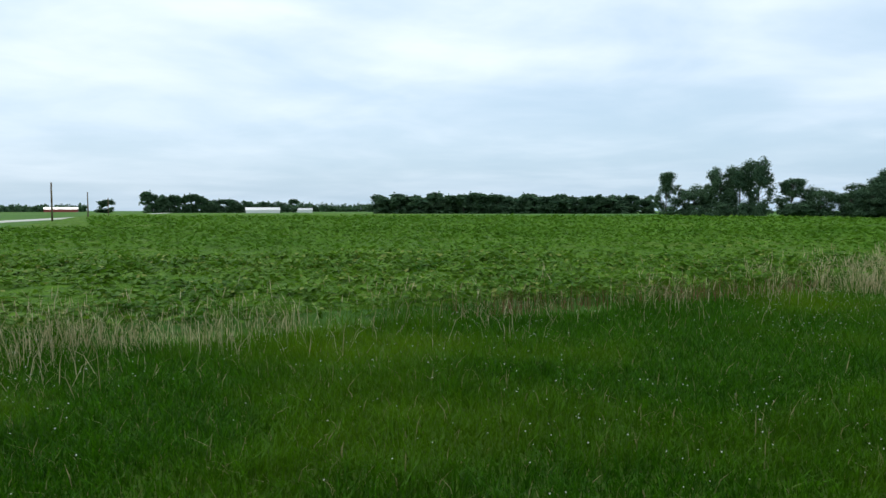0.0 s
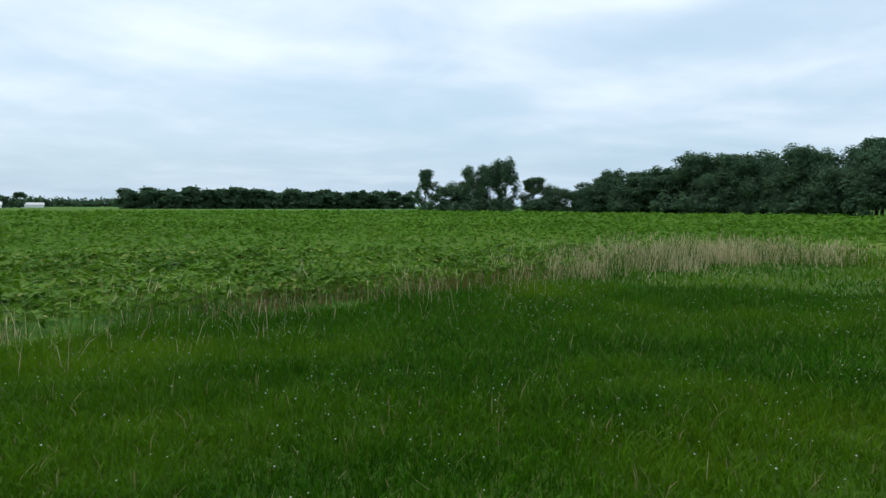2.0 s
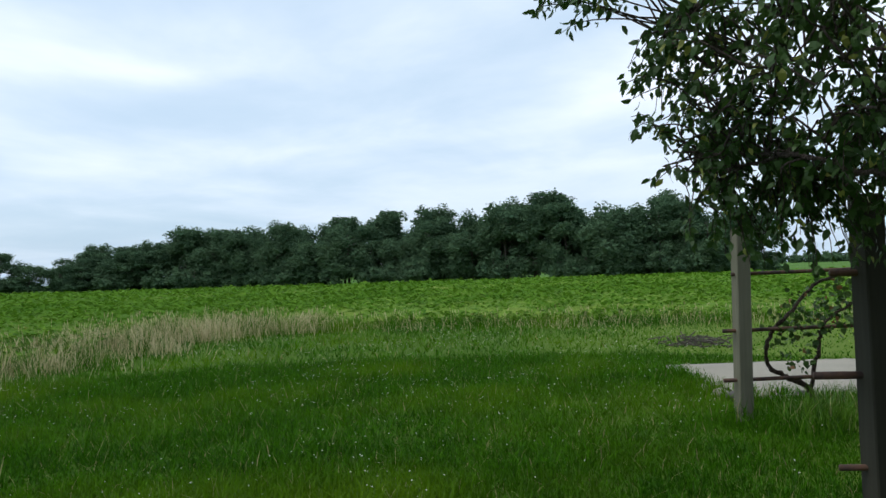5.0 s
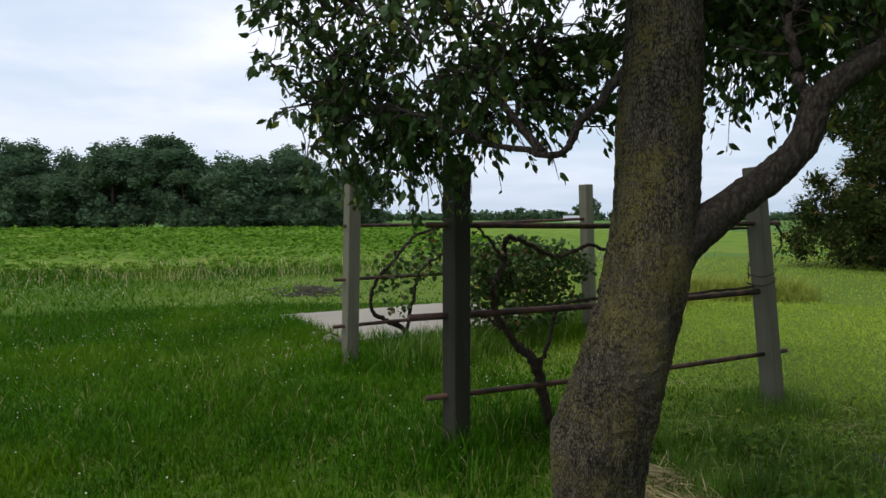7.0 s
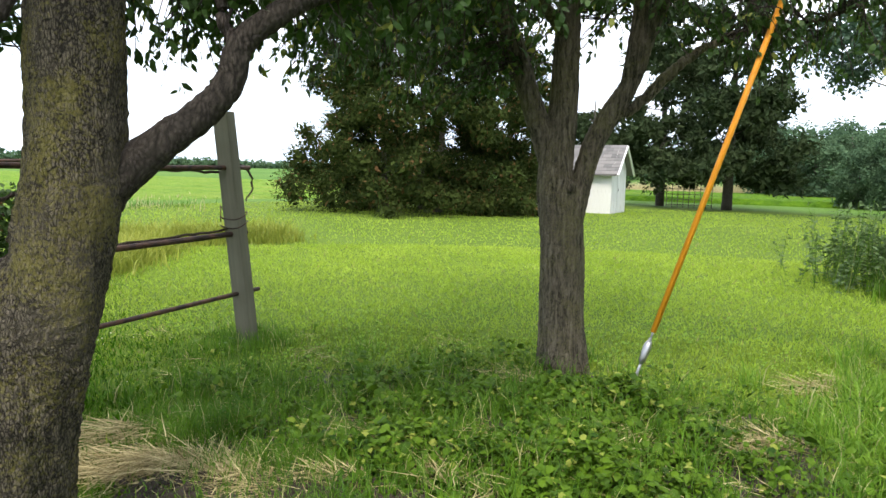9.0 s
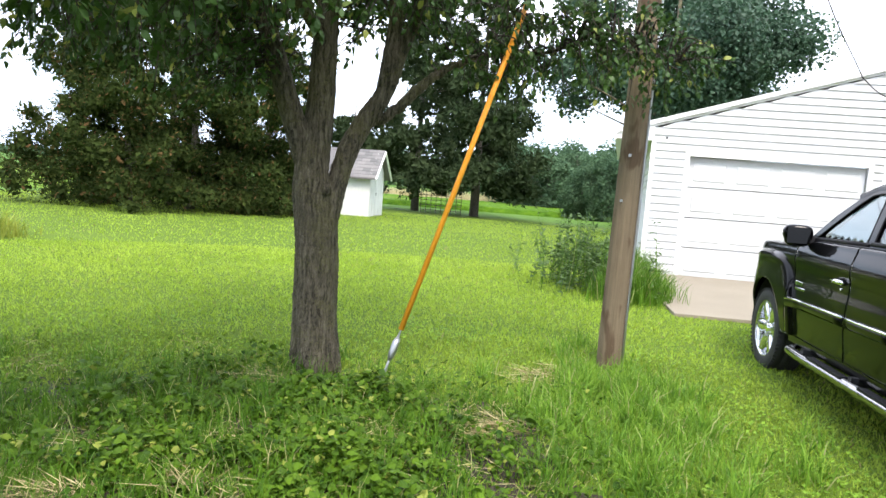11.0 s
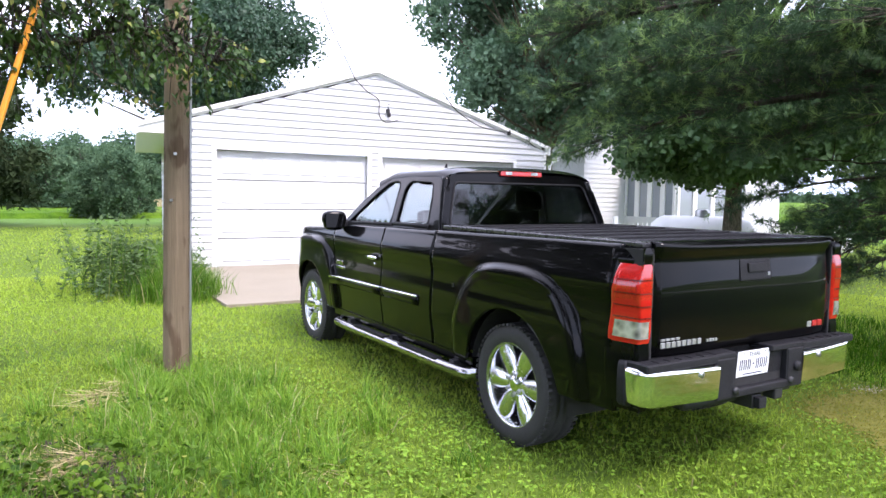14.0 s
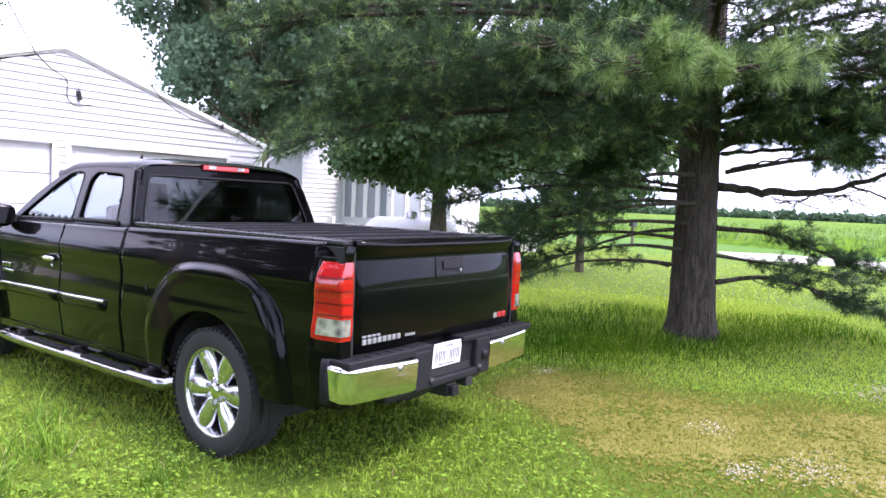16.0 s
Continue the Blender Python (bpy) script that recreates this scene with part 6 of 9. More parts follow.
def lapped(x0, x1, z0, z1, axis, at, out):
    """A wall face of lapped boards in one mesh; axis: the wall runs along x or y."""
    vs, fs = [], []
    z = z0
    while z < z1:
        t = min(z + 0.15, z1)
        k = len(vs)
        for u, d, w in ((x0, 0.022, z), (x1, 0.022, z), (x1, 0.004, t), (x0, 0.004, t), (x0, 0.004, z), (x1, 0.004, z)):
            vs.append((u, at + out * d, w) if axis == "x" else (at + out * d, u, w))
        fs += [(k, k + 1, k + 2, k + 3), (k + 4, k + 5, k + 1, k)]
        z = t
    me = bpy.data.meshes.new("siding")
    me.from_pydata(vs, [], fs)
    return me


HX0, HX1, HY0, HY1 = -21.5, -11.4, -18.4, -13.0
part("wall", box(HX0, HX1, HY0, HY1, 0, 4.4), M_white.mat, house)
part("siding", lapped(HX0, HX1, 0.3, 4.4, "x", HY1, 1), M_white.mat, house)
part("siding", lapped(HY0, HY1, 0.3, 4.4, "y", HX1, 1), M_white.mat, house)
for x in (HX1, HX0):
    g = bmesh.new()
    v = [g.verts.new((x + d, y, z)) for d in (-0.1, 0.0) for y, z in ((HY0, 4.4), (HY1, 4.4), (HY1, 5.1))]
    for f in ((0, 1, 2), (5, 4, 3), (0, 3, 4, 1), (1, 4, 5, 2), (2, 5, 3, 0)):
        g.faces.new([v[i] for i in f])
    bmesh.ops.recalc_face_normals(g, faces=g.faces)
    part("gable_wall", g, M_white.mat, house)
part("upper_wall", box(HX0, HX1 - 0.1, HY1 - 0.1, HY1, 4.4, 5.1), M_white.mat, house)
bm = bmesh.new()
v = [bm.verts.new((x, y, z + d)) for d in (0.0, 0.1) for x, y, z in ((HX0 - 0.3, HY0 - 0.3, 4.38), (HX1 + 0.2, HY0 - 0.3, 4.38), (HX1 + 0.2, HY1 + 0.3, 5.16), (HX0 - 0.3, HY1 + 0.3, 5.16))]
for f in ((3, 2, 1, 0), (4, 5, 6, 7), (0, 1, 5, 4), (1, 2, 6, 5), (2, 3, 7, 6), (3, 0, 4, 7)):
    bm.faces.new([v[i] for i in f])
bmesh.ops.recalc_face_normals(bm, faces=bm.faces)
part("roof_slope", bm, M_shingle.mat, house, "grey shingle roof")
part("rake_board", Soup().tube([(HX1 + 0.22, HY0 - 0.3, 4.43), (HX1 + 0.22, HY1 + 0.3, 5.21)], 0.075, 4).mesh("rake"), M_trim, house)
PX0, PX1, PY1 = -16.6, -13.2, -10.9
part("porch_base", box(PX0, PX1, HY1, PY1, 0, 1.05), M_white.mat, house)
part("porch_head", box(PX0 - 0.15, PX1 + 0.15, HY1, PY1 + 0.15, 2.62, 2.95), M_trim, house)
for i in range(5):
    y = HY1 + (PY1 - HY1) * i / 4
    part("porch_post", box(PX1 - 0.09, PX1, y - 0.09, y + 0.09, 1.05, 2.62), M_trim, house)
for i in range(5):
    x = PX0 + (PX1 - 0.05 - PX0) * i / 4
    part("porch_post", box(x - 0.09, x + 0.09, PY1 - 0.09, PY1, 1.05, 2.62), M_trim, house)
for i in range(4):
    y = HY1 + (PY1 - HY1) * i / 4
    part("pane", box(PX1 - 0.06, PX1 - 0.05, y + 0.05, y + (PY1 - HY1) / 4 - 0.05, 1.05, 2.62), M_glass.mat, house)
    x, w = PX0 + (PX1 - PX0) * i / 4, (PX1 - PX0) / 4
    part("pane", box(x + 0.05, x + w - 0.05, PY1 - 0.06, PY1 - 0.05, 1.05, 2.62), M_glass.mat, house)

# picket fence and gas tank before the house
fence = thing("picket_fence", (0, 0, 0), "white painted picket fence in the yard", "fence")
FA, FB = Vector((-10.6, -10.75, 0)), Vector((-16.9, -7.63, 0))
fd = (FB - FA).normalized()
pk = box(-0.035, 0.035, -0.01, 0.01, 0.06, 0.92, 0.004, 1)
for v in pk.verts:
    if v.co.z > 0.8:
        v.co.x *= 0.35
pkm = bpy.data.meshes.new("picket")
pk.to_mesh(pkm)
pk.free()
pkm.materials.append(M_trim)
ang = math.degrees(math.atan2(fd.y, fd.x))
ln = (FB - FA).length
for i in range(int(ln / 0.13)):
    s = i * 0.13
    if 1.55 < s < 2.15:
        continue
    o = part("picket", pkm, None, fence)
    o.matrix_world = Matrix.Translation(FA + fd * s) @ pose(0, 0, 0.02, 0, 0, ang)
for s in (0, 1.5, 2.2, 4.6, 7.0):
    o = part("post", box(-0.055, 0.055, -0.055, 0.055, -0.1, 1.12, 0.01), M_trim, fence)
    o.matrix_world = Matrix.Translation(FA + fd * s) @ pose(0, 0, 0, 0, 0, ang)
for a, b in ((0, 1.5), (2.2, 7.0)):
    for z in (0.25, 0.7):
        o = part("rail", box(a, b, -0.05, -0.012, z, z + 0.07), M_trim, fence)
        o.matrix_world = Matrix.Translation(FA) @ pose(0, 0, 0, 0, 0, ang)
tank = thing("gas_tank", (-10.0, -7.35, 0), "white horizontal gas tank on short legs", "gas tank", turn=135)
z0 = 0.78
prof = [(-1.22, 0.02), (-1.20, 0.14), (-1.13, 0.28), (-1.0, 0.40), (-0.85, 0.46), (0.85, 0.46), (1.0, 0.40), (1.13, 0.28), (1.20, 0.14), (1.22, 0.02)]
vs, q = tube_np([(p, 0, z0) for p, _ in prof], [r for _, r in prof], 28)
part("vessel", np_mesh("vessel", vs, q, True), M_trim, tank, "", True)
vs, q = tube_np([(0, 0, z0 + 0.42), (0, 0, z0 + 0.58), (0, 0, z0 + 0.62)], [0.17, 0.17, 0.12], 18)
part("dome", np_mesh("dome", vs, q, True), M_steel, tank, "grey valve dome")
for x in (-0.7, 0.7):
    part("leg", box(x - 0.06, x + 0.06, -0.3, 0.3, -0.05, 0.42), M_conc.mat, tank)

# shed
M_oldwhite = Nodes("peeling_white_paint")
_g = M_oldwhite.range(M_oldwhite.noise(7, 5, 0.65, (1, 1, 0.2)), 0.55, 0.68)
M_oldwhite.set(color=M_oldwhite.mix(M_oldwhite.math("MULTIPLY", _g, 0.6), (0.70, 0.71, 0.69), (0.36, 0.34, 0.31)), rough=0.8)
shed = thing("shed", (9.9, -24.0, 0), "small white board shed with a grey shingle roof", "shed")
SW, SD, SE, SR = 3.1, 2.6, 1.75, 2.75
part("wall", box(0.02, SW - 0.02, -SD + 0.02, -0.02, 0.0, SE), M_oldwhite.mat, shed)
g = bmesh.new()
for x in (0.02, SW - 0.02):
    g.faces.new([g.verts.new(c) for c in ((x, 0, SE), (x, -SD, SE), (x, -SD / 2, SR))])
part("gable_wall", g, M_oldwhite.mat, shed)
bw = 0.155
bmsh = bpy.data.meshes.new("board")
_b = box(0, bw - 0.008, 0, 0.02, 0.03, SE, 0.003, 1)
_b.to_mesh(bmsh)
_b.free()
bmsh.materials.append(M_oldwhite.mat)
for i in range(20):
    o = part("board", bmsh, None, shed)
    o.location = (i * bw, -0.02, 0)
for i in range(16):
    y = -i * bw
    part("board", box(-0.0, 0.02, y - bw + 0.008, y, 0.03, SE + (SR - SE) * max(0, 1 - abs((y - bw / 2) + SD / 2) / (SD / 2)), 0.0), M_oldwhite.mat, shed)
part("door", box(-0.03, -0.002, -1.75, -0.85, 0.08, 1.72, 0.005), M_oldwhite.mat, shed, "closed white board door")
part("latch", box(-0.05, -0.03, -0.98, -0.93, 0.9, 1.0), M_dark, shed)
for s in (1, -1):
    y0 = -SD / 2
    bm = bmesh.new()
    ye, ze = y0 + s * (SD / 2 + 0.25), SE - 0.16
    v = [bm.verts.new(c) for c in ((-0.25, y0, SR + 0.03), (SW + 0.2, y0, SR + 0.03), (SW + 0.2, ye, ze), (-0.25, ye, ze), (-0.25, y0, SR - 0.03), (SW + 0.2, y0, SR - 0.03), (SW + 0.2, ye, ze - 0.05), (-0.25, ye, ze - 0.05))]
    for f in ((0, 1, 2, 3), (7, 6, 5, 4), (0, 4, 5, 1), (1, 5, 6, 2), (2, 6, 7, 3), (3, 7, 4, 0)):
        bm.faces.new([v[i] for i in f])
    bmesh.ops.recalc_face_normals(bm, faces=bm.faces)
    part("roof_slope", bm, M_shingle.mat, shed, "grey shingle roof")
    part("rake_board", Soup().tube([(-0.26, y0, SR - 0.02), (-0.26, ye, ze - 0.04)], 0.05, 4).mesh("rake"), M_trim, shed)
rows = 9
for r in range(rows):
    f0, f1 = r / rows, (r + 1.25) / rows
    for i in range(11):
        w = (SW + 0.45) / 11
        off = (r % 2) * w / 2
        x0 = max(-0.25, -0.25 + i * w - off)
        x1 = min(SW + 0.2, -0.25 + (i + 1) * w - off - 0.006)
        if x1 - x0 < 0.03:
            continue
        ya, yb = -SD / 2 + (SD / 2 + 0.25) * (1 - f0), -SD / 2 + (SD / 2 + 0.25) * (1 - min(1, f1))
        za, zb = SE - 0.16 + (SR + 0.19 - SE) * f0, SE - 0.16 + (SR + 0.19 - SE) * min(1, f1)
        me = bpy.data.meshes.new("shingle")
        me.from_pydata([(x0, ya, za + 0.022), (x1, ya, za + 0.022), (x1, yb, zb + 0.006), (x0, yb, zb + 0.006), (x0, ya, za), (x1, ya, za)], [], [(0, 1, 2, 3), (4, 5, 1, 0)])
        me.materials.append(M_shingle.mat)
        part("shingle", me, None, shed)

# ---- evergreens and shade trees ----
M_cedar = foliage("cedar_foliage", (0.010, 0.020, 0.006), (0.056, 0.078, 0.018), 0.12, 0.85, 2.2, 0.05, odd=(0.12, 0.072, 0.030))
M_cedar2 = foliage("dark_cedar_foliage", (0.018, 0.034, 0.014), (0.05, 0.072, 0.03), 0.15, 0.8, 0.5, 0.08)


def evergreen(name, seed, at, trunks, lumps, label, mat, leaf=0.17, per=420, droop=-0.2):
    rng = np.random.default_rng(seed)
    t = thing(name, at, label, "tree")
    w = Soup()
    for x, y, h, r in trunks:
        w.tube(curve_pts([(x, y, -0.2), (x * 1.1, y * 1.1, h * 0.4), (x * 0.9, y * 0.9, h)], 5), np.linspace(r, 0.03, 11), 9)
        for i in range(16):
            z = h * rng.uniform(0.08, 0.9)
            a = rng.uniform(0, 6.28)
            L = rng.uniform(1.0, 2.6) * (1.2 - z / h)
            w.tube(curve_pts([(x, y, z), (x + L * 0.5 * math.cos(a), y + L * 0.5 * math.sin(a), z + 0.15), (x + L * math.cos(a), y + L * math.sin(a), z + 0.3)], 3), np.linspace(0.035, 0.008, 7), 5, cap=False)
    part("trunk", w.mesh("trunk", True), M_wood, t, "", True)
    part("foliage", crown_np(rng, lumps, leaf, per, 0.24, droop, 1.2).mesh("foliage"), mat, t, "dense dark scaly foliage")
    return t


def lump_cone(seed, n, h0, h1, r0, r1, lr):
    rng = np.random.default_rng(seed)
    res = []
    for i in range(n):
        f = rng.random() ** 1.2
        a = rng.uniform(0, 6.28)
        R = (r0 + (r1 - r0) * f) * rng.uniform(0.35, 1.0)
        s = lr * rng.uniform(0.6, 1.25) * (1 - 0.4 * f)
        res.append((R * math.cos(a), R * math.sin(a), h0 + (h1 - h0) * f, s, s * 0.75))
    return res


evergreen("cedar", 3, (15.6, -18.6, 0), ((-1.0, 0.3, 8, 0.16), (1.2, 0.2, 7.5, 0.14), (0.2, -0.6, 10, 0.18)), lump_cone(1, 640, 0.3, 10.2, 4.7, 2.9, 0.66), "broad dark green red cedar growing to the ground", M_cedar, 0.115, 1000)
evergreen("cedar", 6, (12.9, -20.6, 0), ((0, 0, 8, 0.16),), lump_cone(8, 150, 0.6, 8.8, 2.0, 1.2, 0.58), "slim dark green cedar beside the broad one", M_cedar, 0.11, 1100)
evergreen("cedar", 9, (13.4, -34.2, 0), ((0, 0, 5.5, 0.16),), lump_cone(12, 44, 1.0, 5.2, 2.8, 1.2, 0.75), "low dark cedar standing behind the shed", M_cedar2, 0.24, 300)
evergreen("cedar", 4, (9.85, -34.7, 0), ((0, 0, 13, 0.24),), lump_cone(2, 110, 2.0, 13.5, 3.6, 1.0, 0.95), "tall dark cedar with a bare lower trunk", M_cedar2, 0.24, 330)
evergreen("cedar", 5, (6.4, -33.0, 0), ((0, 0, 13, 0.26),), lump_cone(3, 110, 1.4, 13.0, 3.5, 1.0, 0.95), "tall dark cedar with a bare lower trunk", M_cedar2, 0.24, 330)

# old lattice and lumber by the shed
lat = thing("lattice_panel", (7.1, -33.2, 0), "old brown wooden lattice leaning between the cedars", "lattice")
for i in range(9):
    part("slat", box(i * 0.27, i * 0.27 + 0.035, 0, 0.02, 0, 1.55), M_post.mat, lat)
for i in range(6):
    part("slat", box(0, 2.2, 0.021, 0.04, 0.15 + i * 0.26, 0.185 + i * 0.26), M_post.mat, lat)
pile = thing("lumber_pile", (13.6, -22.6, 0), "heap of old pale weathered boards by the cedar", "lumber")
rp = random.Random(8)
for i in range(11):
    b = box(-0.9, 0.9, -0.06, 0.06, 0, 0.03)
    o = part("plank", b, M_post.mat, pile)
    o.matrix_world = pose(13.4 + rp.uniform(-0.3, 0.7), -22.5 + rp.uniform(-0.4, 0.4), 0.12 + 0.05 * i, rp.uniform(-8, 8), rp.uniform(-28, 4), rp.uniform(-35, 50))

M_maple = foliage("maple_leaf", (0.045, 0.105, 0.040), (0.13, 0.225, 0.085), 0.4, 0.5, 0.5)
M_bluemaple = foliage("blue_green_maple_leaf", (0.055, 0.12, 0.07), (0.18, 0.29, 0.17), 0.4, 0.55, 0.5)
# dark leaf green with extra blue, the hazy veil of sky painted in
M_darkmaple = foliage("veiled_dark_maple_leaf", (0.026, 0.062, 0.036), (0.075, 0.142, 0.08), 0.3, 0.5, 0.5)


def shade_tree(seed, at, trunk_r, height, lumps, label, mat, leaf, per, lean=(0, 0)):
    rng = np.random.default_rng(seed)
    t = thing("shade_tree", at, label, "tree")
    w = Soup()
    w.tube(curve_pts([(0, 0, -0.2), (0, 0, 0.3), (lean[0] * 0.3, lean[1] * 0.3, 2.2), (lean[0], lean[1], height * 0.8)], 6), np.linspace(trunk_r * 1.15, 0.06, 19), 14, wobble=0.03, rng=rng)
    for cx, cy, cz, rx, rz in lumps:
        if cz < 2.7:
            continue
        s = np.array([lean[0] * 0.5, lean[1] * 0.5, min(cz * 0.75, 1.9 + 0.35 * cz)])
        e = np.array([cx, cy, cz])
        w.tube(curve_pts([s, (s + e) / 2 + rng.normal(0, 0.15, 3), e], 4), np.linspace(0.07, 0.012, 9), 6, cap=False)
    part("trunk", w.mesh("trunk", True), M_bark, t, "", True)
    part("foliage", crown_np(rng, lumps, leaf, per, 0.85, 0.3, 1.1).mesh("foliage"), mat, t, "dense green leaves")
    return t


def lump_ball(seed, n, c, r, lr):
    rng = np.random.default_rng(seed)
    d = unit(rng.normal(0, 1, (n, 3))) * rng.uniform(0.35, 1, (n, 1)) ** 0.6
    return [(c[0] + a[0] * r[0], c[1] + a[1] * r[1], c[2] + a[2] * r[2], s, s * 0.8) for a, s in zip(d, lr * rng.uniform(0.6, 1.3, n))]


shade_tree(5, (-8.75, -5.6, 0.05), 0.27, 9, lump_ball(4, 56, (-0.9, 1.3, 5.6), (3.4, 3.4, 2.9), 0.95) + lump_ball(6, 14, (0.0, 1.0, 2.7), (2.2, 2.0, 0.5), 0.55) + lump_ball(18, 40, (1.9, 0.5, 2.85), (1.5, 1.3, 0.75), 0.48) + lump_ball(21, 20, (1.8, 0.0, 4.0), (1.2, 1.0, 0.8), 0.5) + lump_ball(26, 84, (0.7, 0.1, 2.35), (1.9, 1.9, 0.28), 0.42), "large leafy shade tree beside the garage", M_maple, 0.10, 800)
shade_tree(8, (-9.6, -12.6, 0.0), 0.3, 11, lump_ball(24, 74, (0.1, -0.4, 7.0), (3.3, 3.0, 3.4), 1.0) + lump_ball(25, 16, (0.3, 0.2, 4.5), (2.4, 2.0, 0.5), 0.55), "tall leafy maple between the garage and the house", M_bluemaple, 0.12, 620)
shade_tree(6, (-12.6, -4.0, 0.0), 0.12, 6, lump_ball(9, 22, (0.0, 0.2, 3.2), (1.9, 1.9, 1.6), 0.7), "slim leafy tree beyond the pine", M_maple, 0.15, 420)
shade_tree(7, (-1.6, -25.0, 0.0), 0.35, 12, lump_ball(7, 60, (0.0, 0.0, 7.2), (4.6, 4.2, 4.3), 1.3), "large dark leafy tree behind the garage", M_darkmaple, 0.13, 700)
for px, py, s in ((-2.5, -74, 0.55), (1.5, -78, 0.5), (-7, -80, 0.6), (4.5, -90, 0.6), (8, -96, 0.62)):
    plant_tree(KINDS[2], (px, py, -0.05), (0.9 * s / 0.55, s), rt.uniform(0, 360), M_crown_light, "pale green tree beyond the garden", "garden trees")
for px, py, s, h in ((-0.9, -40.5, 0.30, 0.32), (0.4, -41.5, 0.26, 0.25), (-2.4, -43.0, 0.3, 0.31), (2.2, -55, 0.5, 0.36), (-0.4, -57, 0.5, 0.44), (4.0, -60, 0.7, 0.42)):
    plant_tree(KINDS[2], (px, py, -0.05), (s, h), rt.uniform(0, 360), M_crown_light if py > -58 else M_crown, "bushy tree at the end of the garden lawn", "garden trees")
# garden rows and rough grass south of the lawn
canopy("garden_rows", -20, 22, -60, -41, 90, 60, 0.3, 7, M_beanfar.mat, "low green garden crop rows south of the lawn")
x, y = rng.uniform(-18, 20, 16000), rng.normal(-63, 1.2, 16000)
vs, fs = blades_np(rng, np.stack([x, y, 0 * x], -1), rng.uniform(0.5, 1.1, len(x)), np.full(len(x), 0.05), rng.uniform(0.05, 0.4, len(x)), 1)
solo("tall_grass", np_mesh("tall_grass", vs, fs), M_straw.mat, "pale tall flowering grass beyond the garden", "tall grass", kind="stuff")
# tall crop west of the road
M_corn = foliage("corn_leaf", (0.09, 0.17, 0.03), (0.17, 0.28, 0.06), 0.3, 0.5, 0.1)
canopy("corn_field", -330, -34, -260, 150, 120, 160, 0.75, 9, M_beanfar.mat, "green corn field west of the road")
n = 15000
x, y = -33.5 - rng.gamma(1.4, 14, n), rng.uniform(-70, 40, n)
vs, fs = blades_np(rng, np.stack([x, y, 0 * x + 0.4], -1), rng.uniform(0.35, 0.75, n), np.full(n, 0.12), rng.uniform(0.3, 0.9, n), 2)
solo("corn_plants", np_mesh("corn_plants", vs, fs), M_corn, "bright green corn plants west of the road", "corn", kind="stuff")

# weeds by the garage corner, and the yellow day lilies beyond the trellis
def weed_clump(name, spots, seed, h, mat, label, leafy=True):
    rng = np.random.default_rng(seed)
    st, lv = Soup(), Soup()
    for sx, sy, n, sp in spots:
        for i in range(n):
            x, y = sx + rng.normal() * sp, sy + rng.normal() * sp
            H = h * rng.uniform(0.5, 1.05)
            e = np.array([x + rng.normal() * 0.15, y + rng.normal() * 0.15, H])
            ln = curve_pts([(x, y, float(rise(x, y)) - 0.02), ((x + e[0]) / 2, (y + e[1]) / 2, H * 0.6), e], 4)
            st.tube(ln, np.linspace(0.006, 0.002, len(ln)), 4, cap=False)
            if leafy:
                k = 22
                f = rng.uniform(0.1, 1, k)
                b = np.stack([np.interp(f, np.linspace(0, 1, len(ln)), ln[:, j]) for j in range(3)], -1)
                al = unit(rng.normal(0, 1, (k, 3)) * [1, 1, 0.4])
                L = rng.uniform(0.05, 0.13, k)
                lv.add(*leaves_np(rng, b, al, rng.normal(0, 0.5, (k, 3)) + [0, 0, 1], L, L * 0.4, 0.15, False))
    t = thing(name, (0, 0, 0), label, "weeds")
    part("stem_growth", st.mesh("stems", True), M_lush, t)
    if leafy:
        part("leafage", lv.mesh("leaves"), mat, t)
    return t


weed_clump("tall_weeds", ((2.7, -7.9, 40, 0.32), (2.3, -7.3, 42, 0.3), (2.6, -7.0, 30, 0.3)), 5, 1.25, foliage("weed_shoot_leaf", (0.05, 0.10, 0.03), (0.13, 0.2, 0.07), 0.3, 0.6, 2.0), "tall grey-green leafy weeds beside the garage corner")
tufts("corner_grass", [(1.75, -6.7), (1.6, -7.3), (1.9, -7.9), (2.0, -6.5), (1.7, -8.6), (1.6, -9.2)], 700, 0.22, 0.3, 0.8, M_lush, "long green grass at the garage corner", 0.011, 0.7)
M_lily = foliage("lily_leaf", (0.16, 0.22, 0.03), (0.38, 0.40, 0.07), 0.35, 0.5, 1.0)
tufts("lily_bed", [(14.6 - 0.22 * i, -5.2 - 0.2 * i) for i in range(11)] + [(12.2 + 0.22 * i, -3.2 - 0.36 * i) for i in range(6)], 320, 0.26, 0.25, 0.62, M_lily, "yellow-green lily leaves beyond the trellis", 0.02, 0.9)
ash = Soup()
ra = np.random.default_rng(12)
for sx, sy, n, sp in ((13.1, -7.8, 90, 0.3), (18.0, 0.1, 90, 0.35)):
    for i in range(n):
        c = np.array([sx + ra.normal() * sp, sy + ra.normal() * sp, ra.uniform(0.02, 0.16)])
        d = unit(ra.normal(0, 1, 3) * [1, 1, 0.3])
        ash.tube([c - d * 0.12, c + d * ra.uniform(0.05, 0.2)], 0.012, 5)
solo("brush_heap", ash.mesh("brush_heap"), M_wood, "small grey heaps of burnt sticks on the grass", "brush heap", kind="stuff")

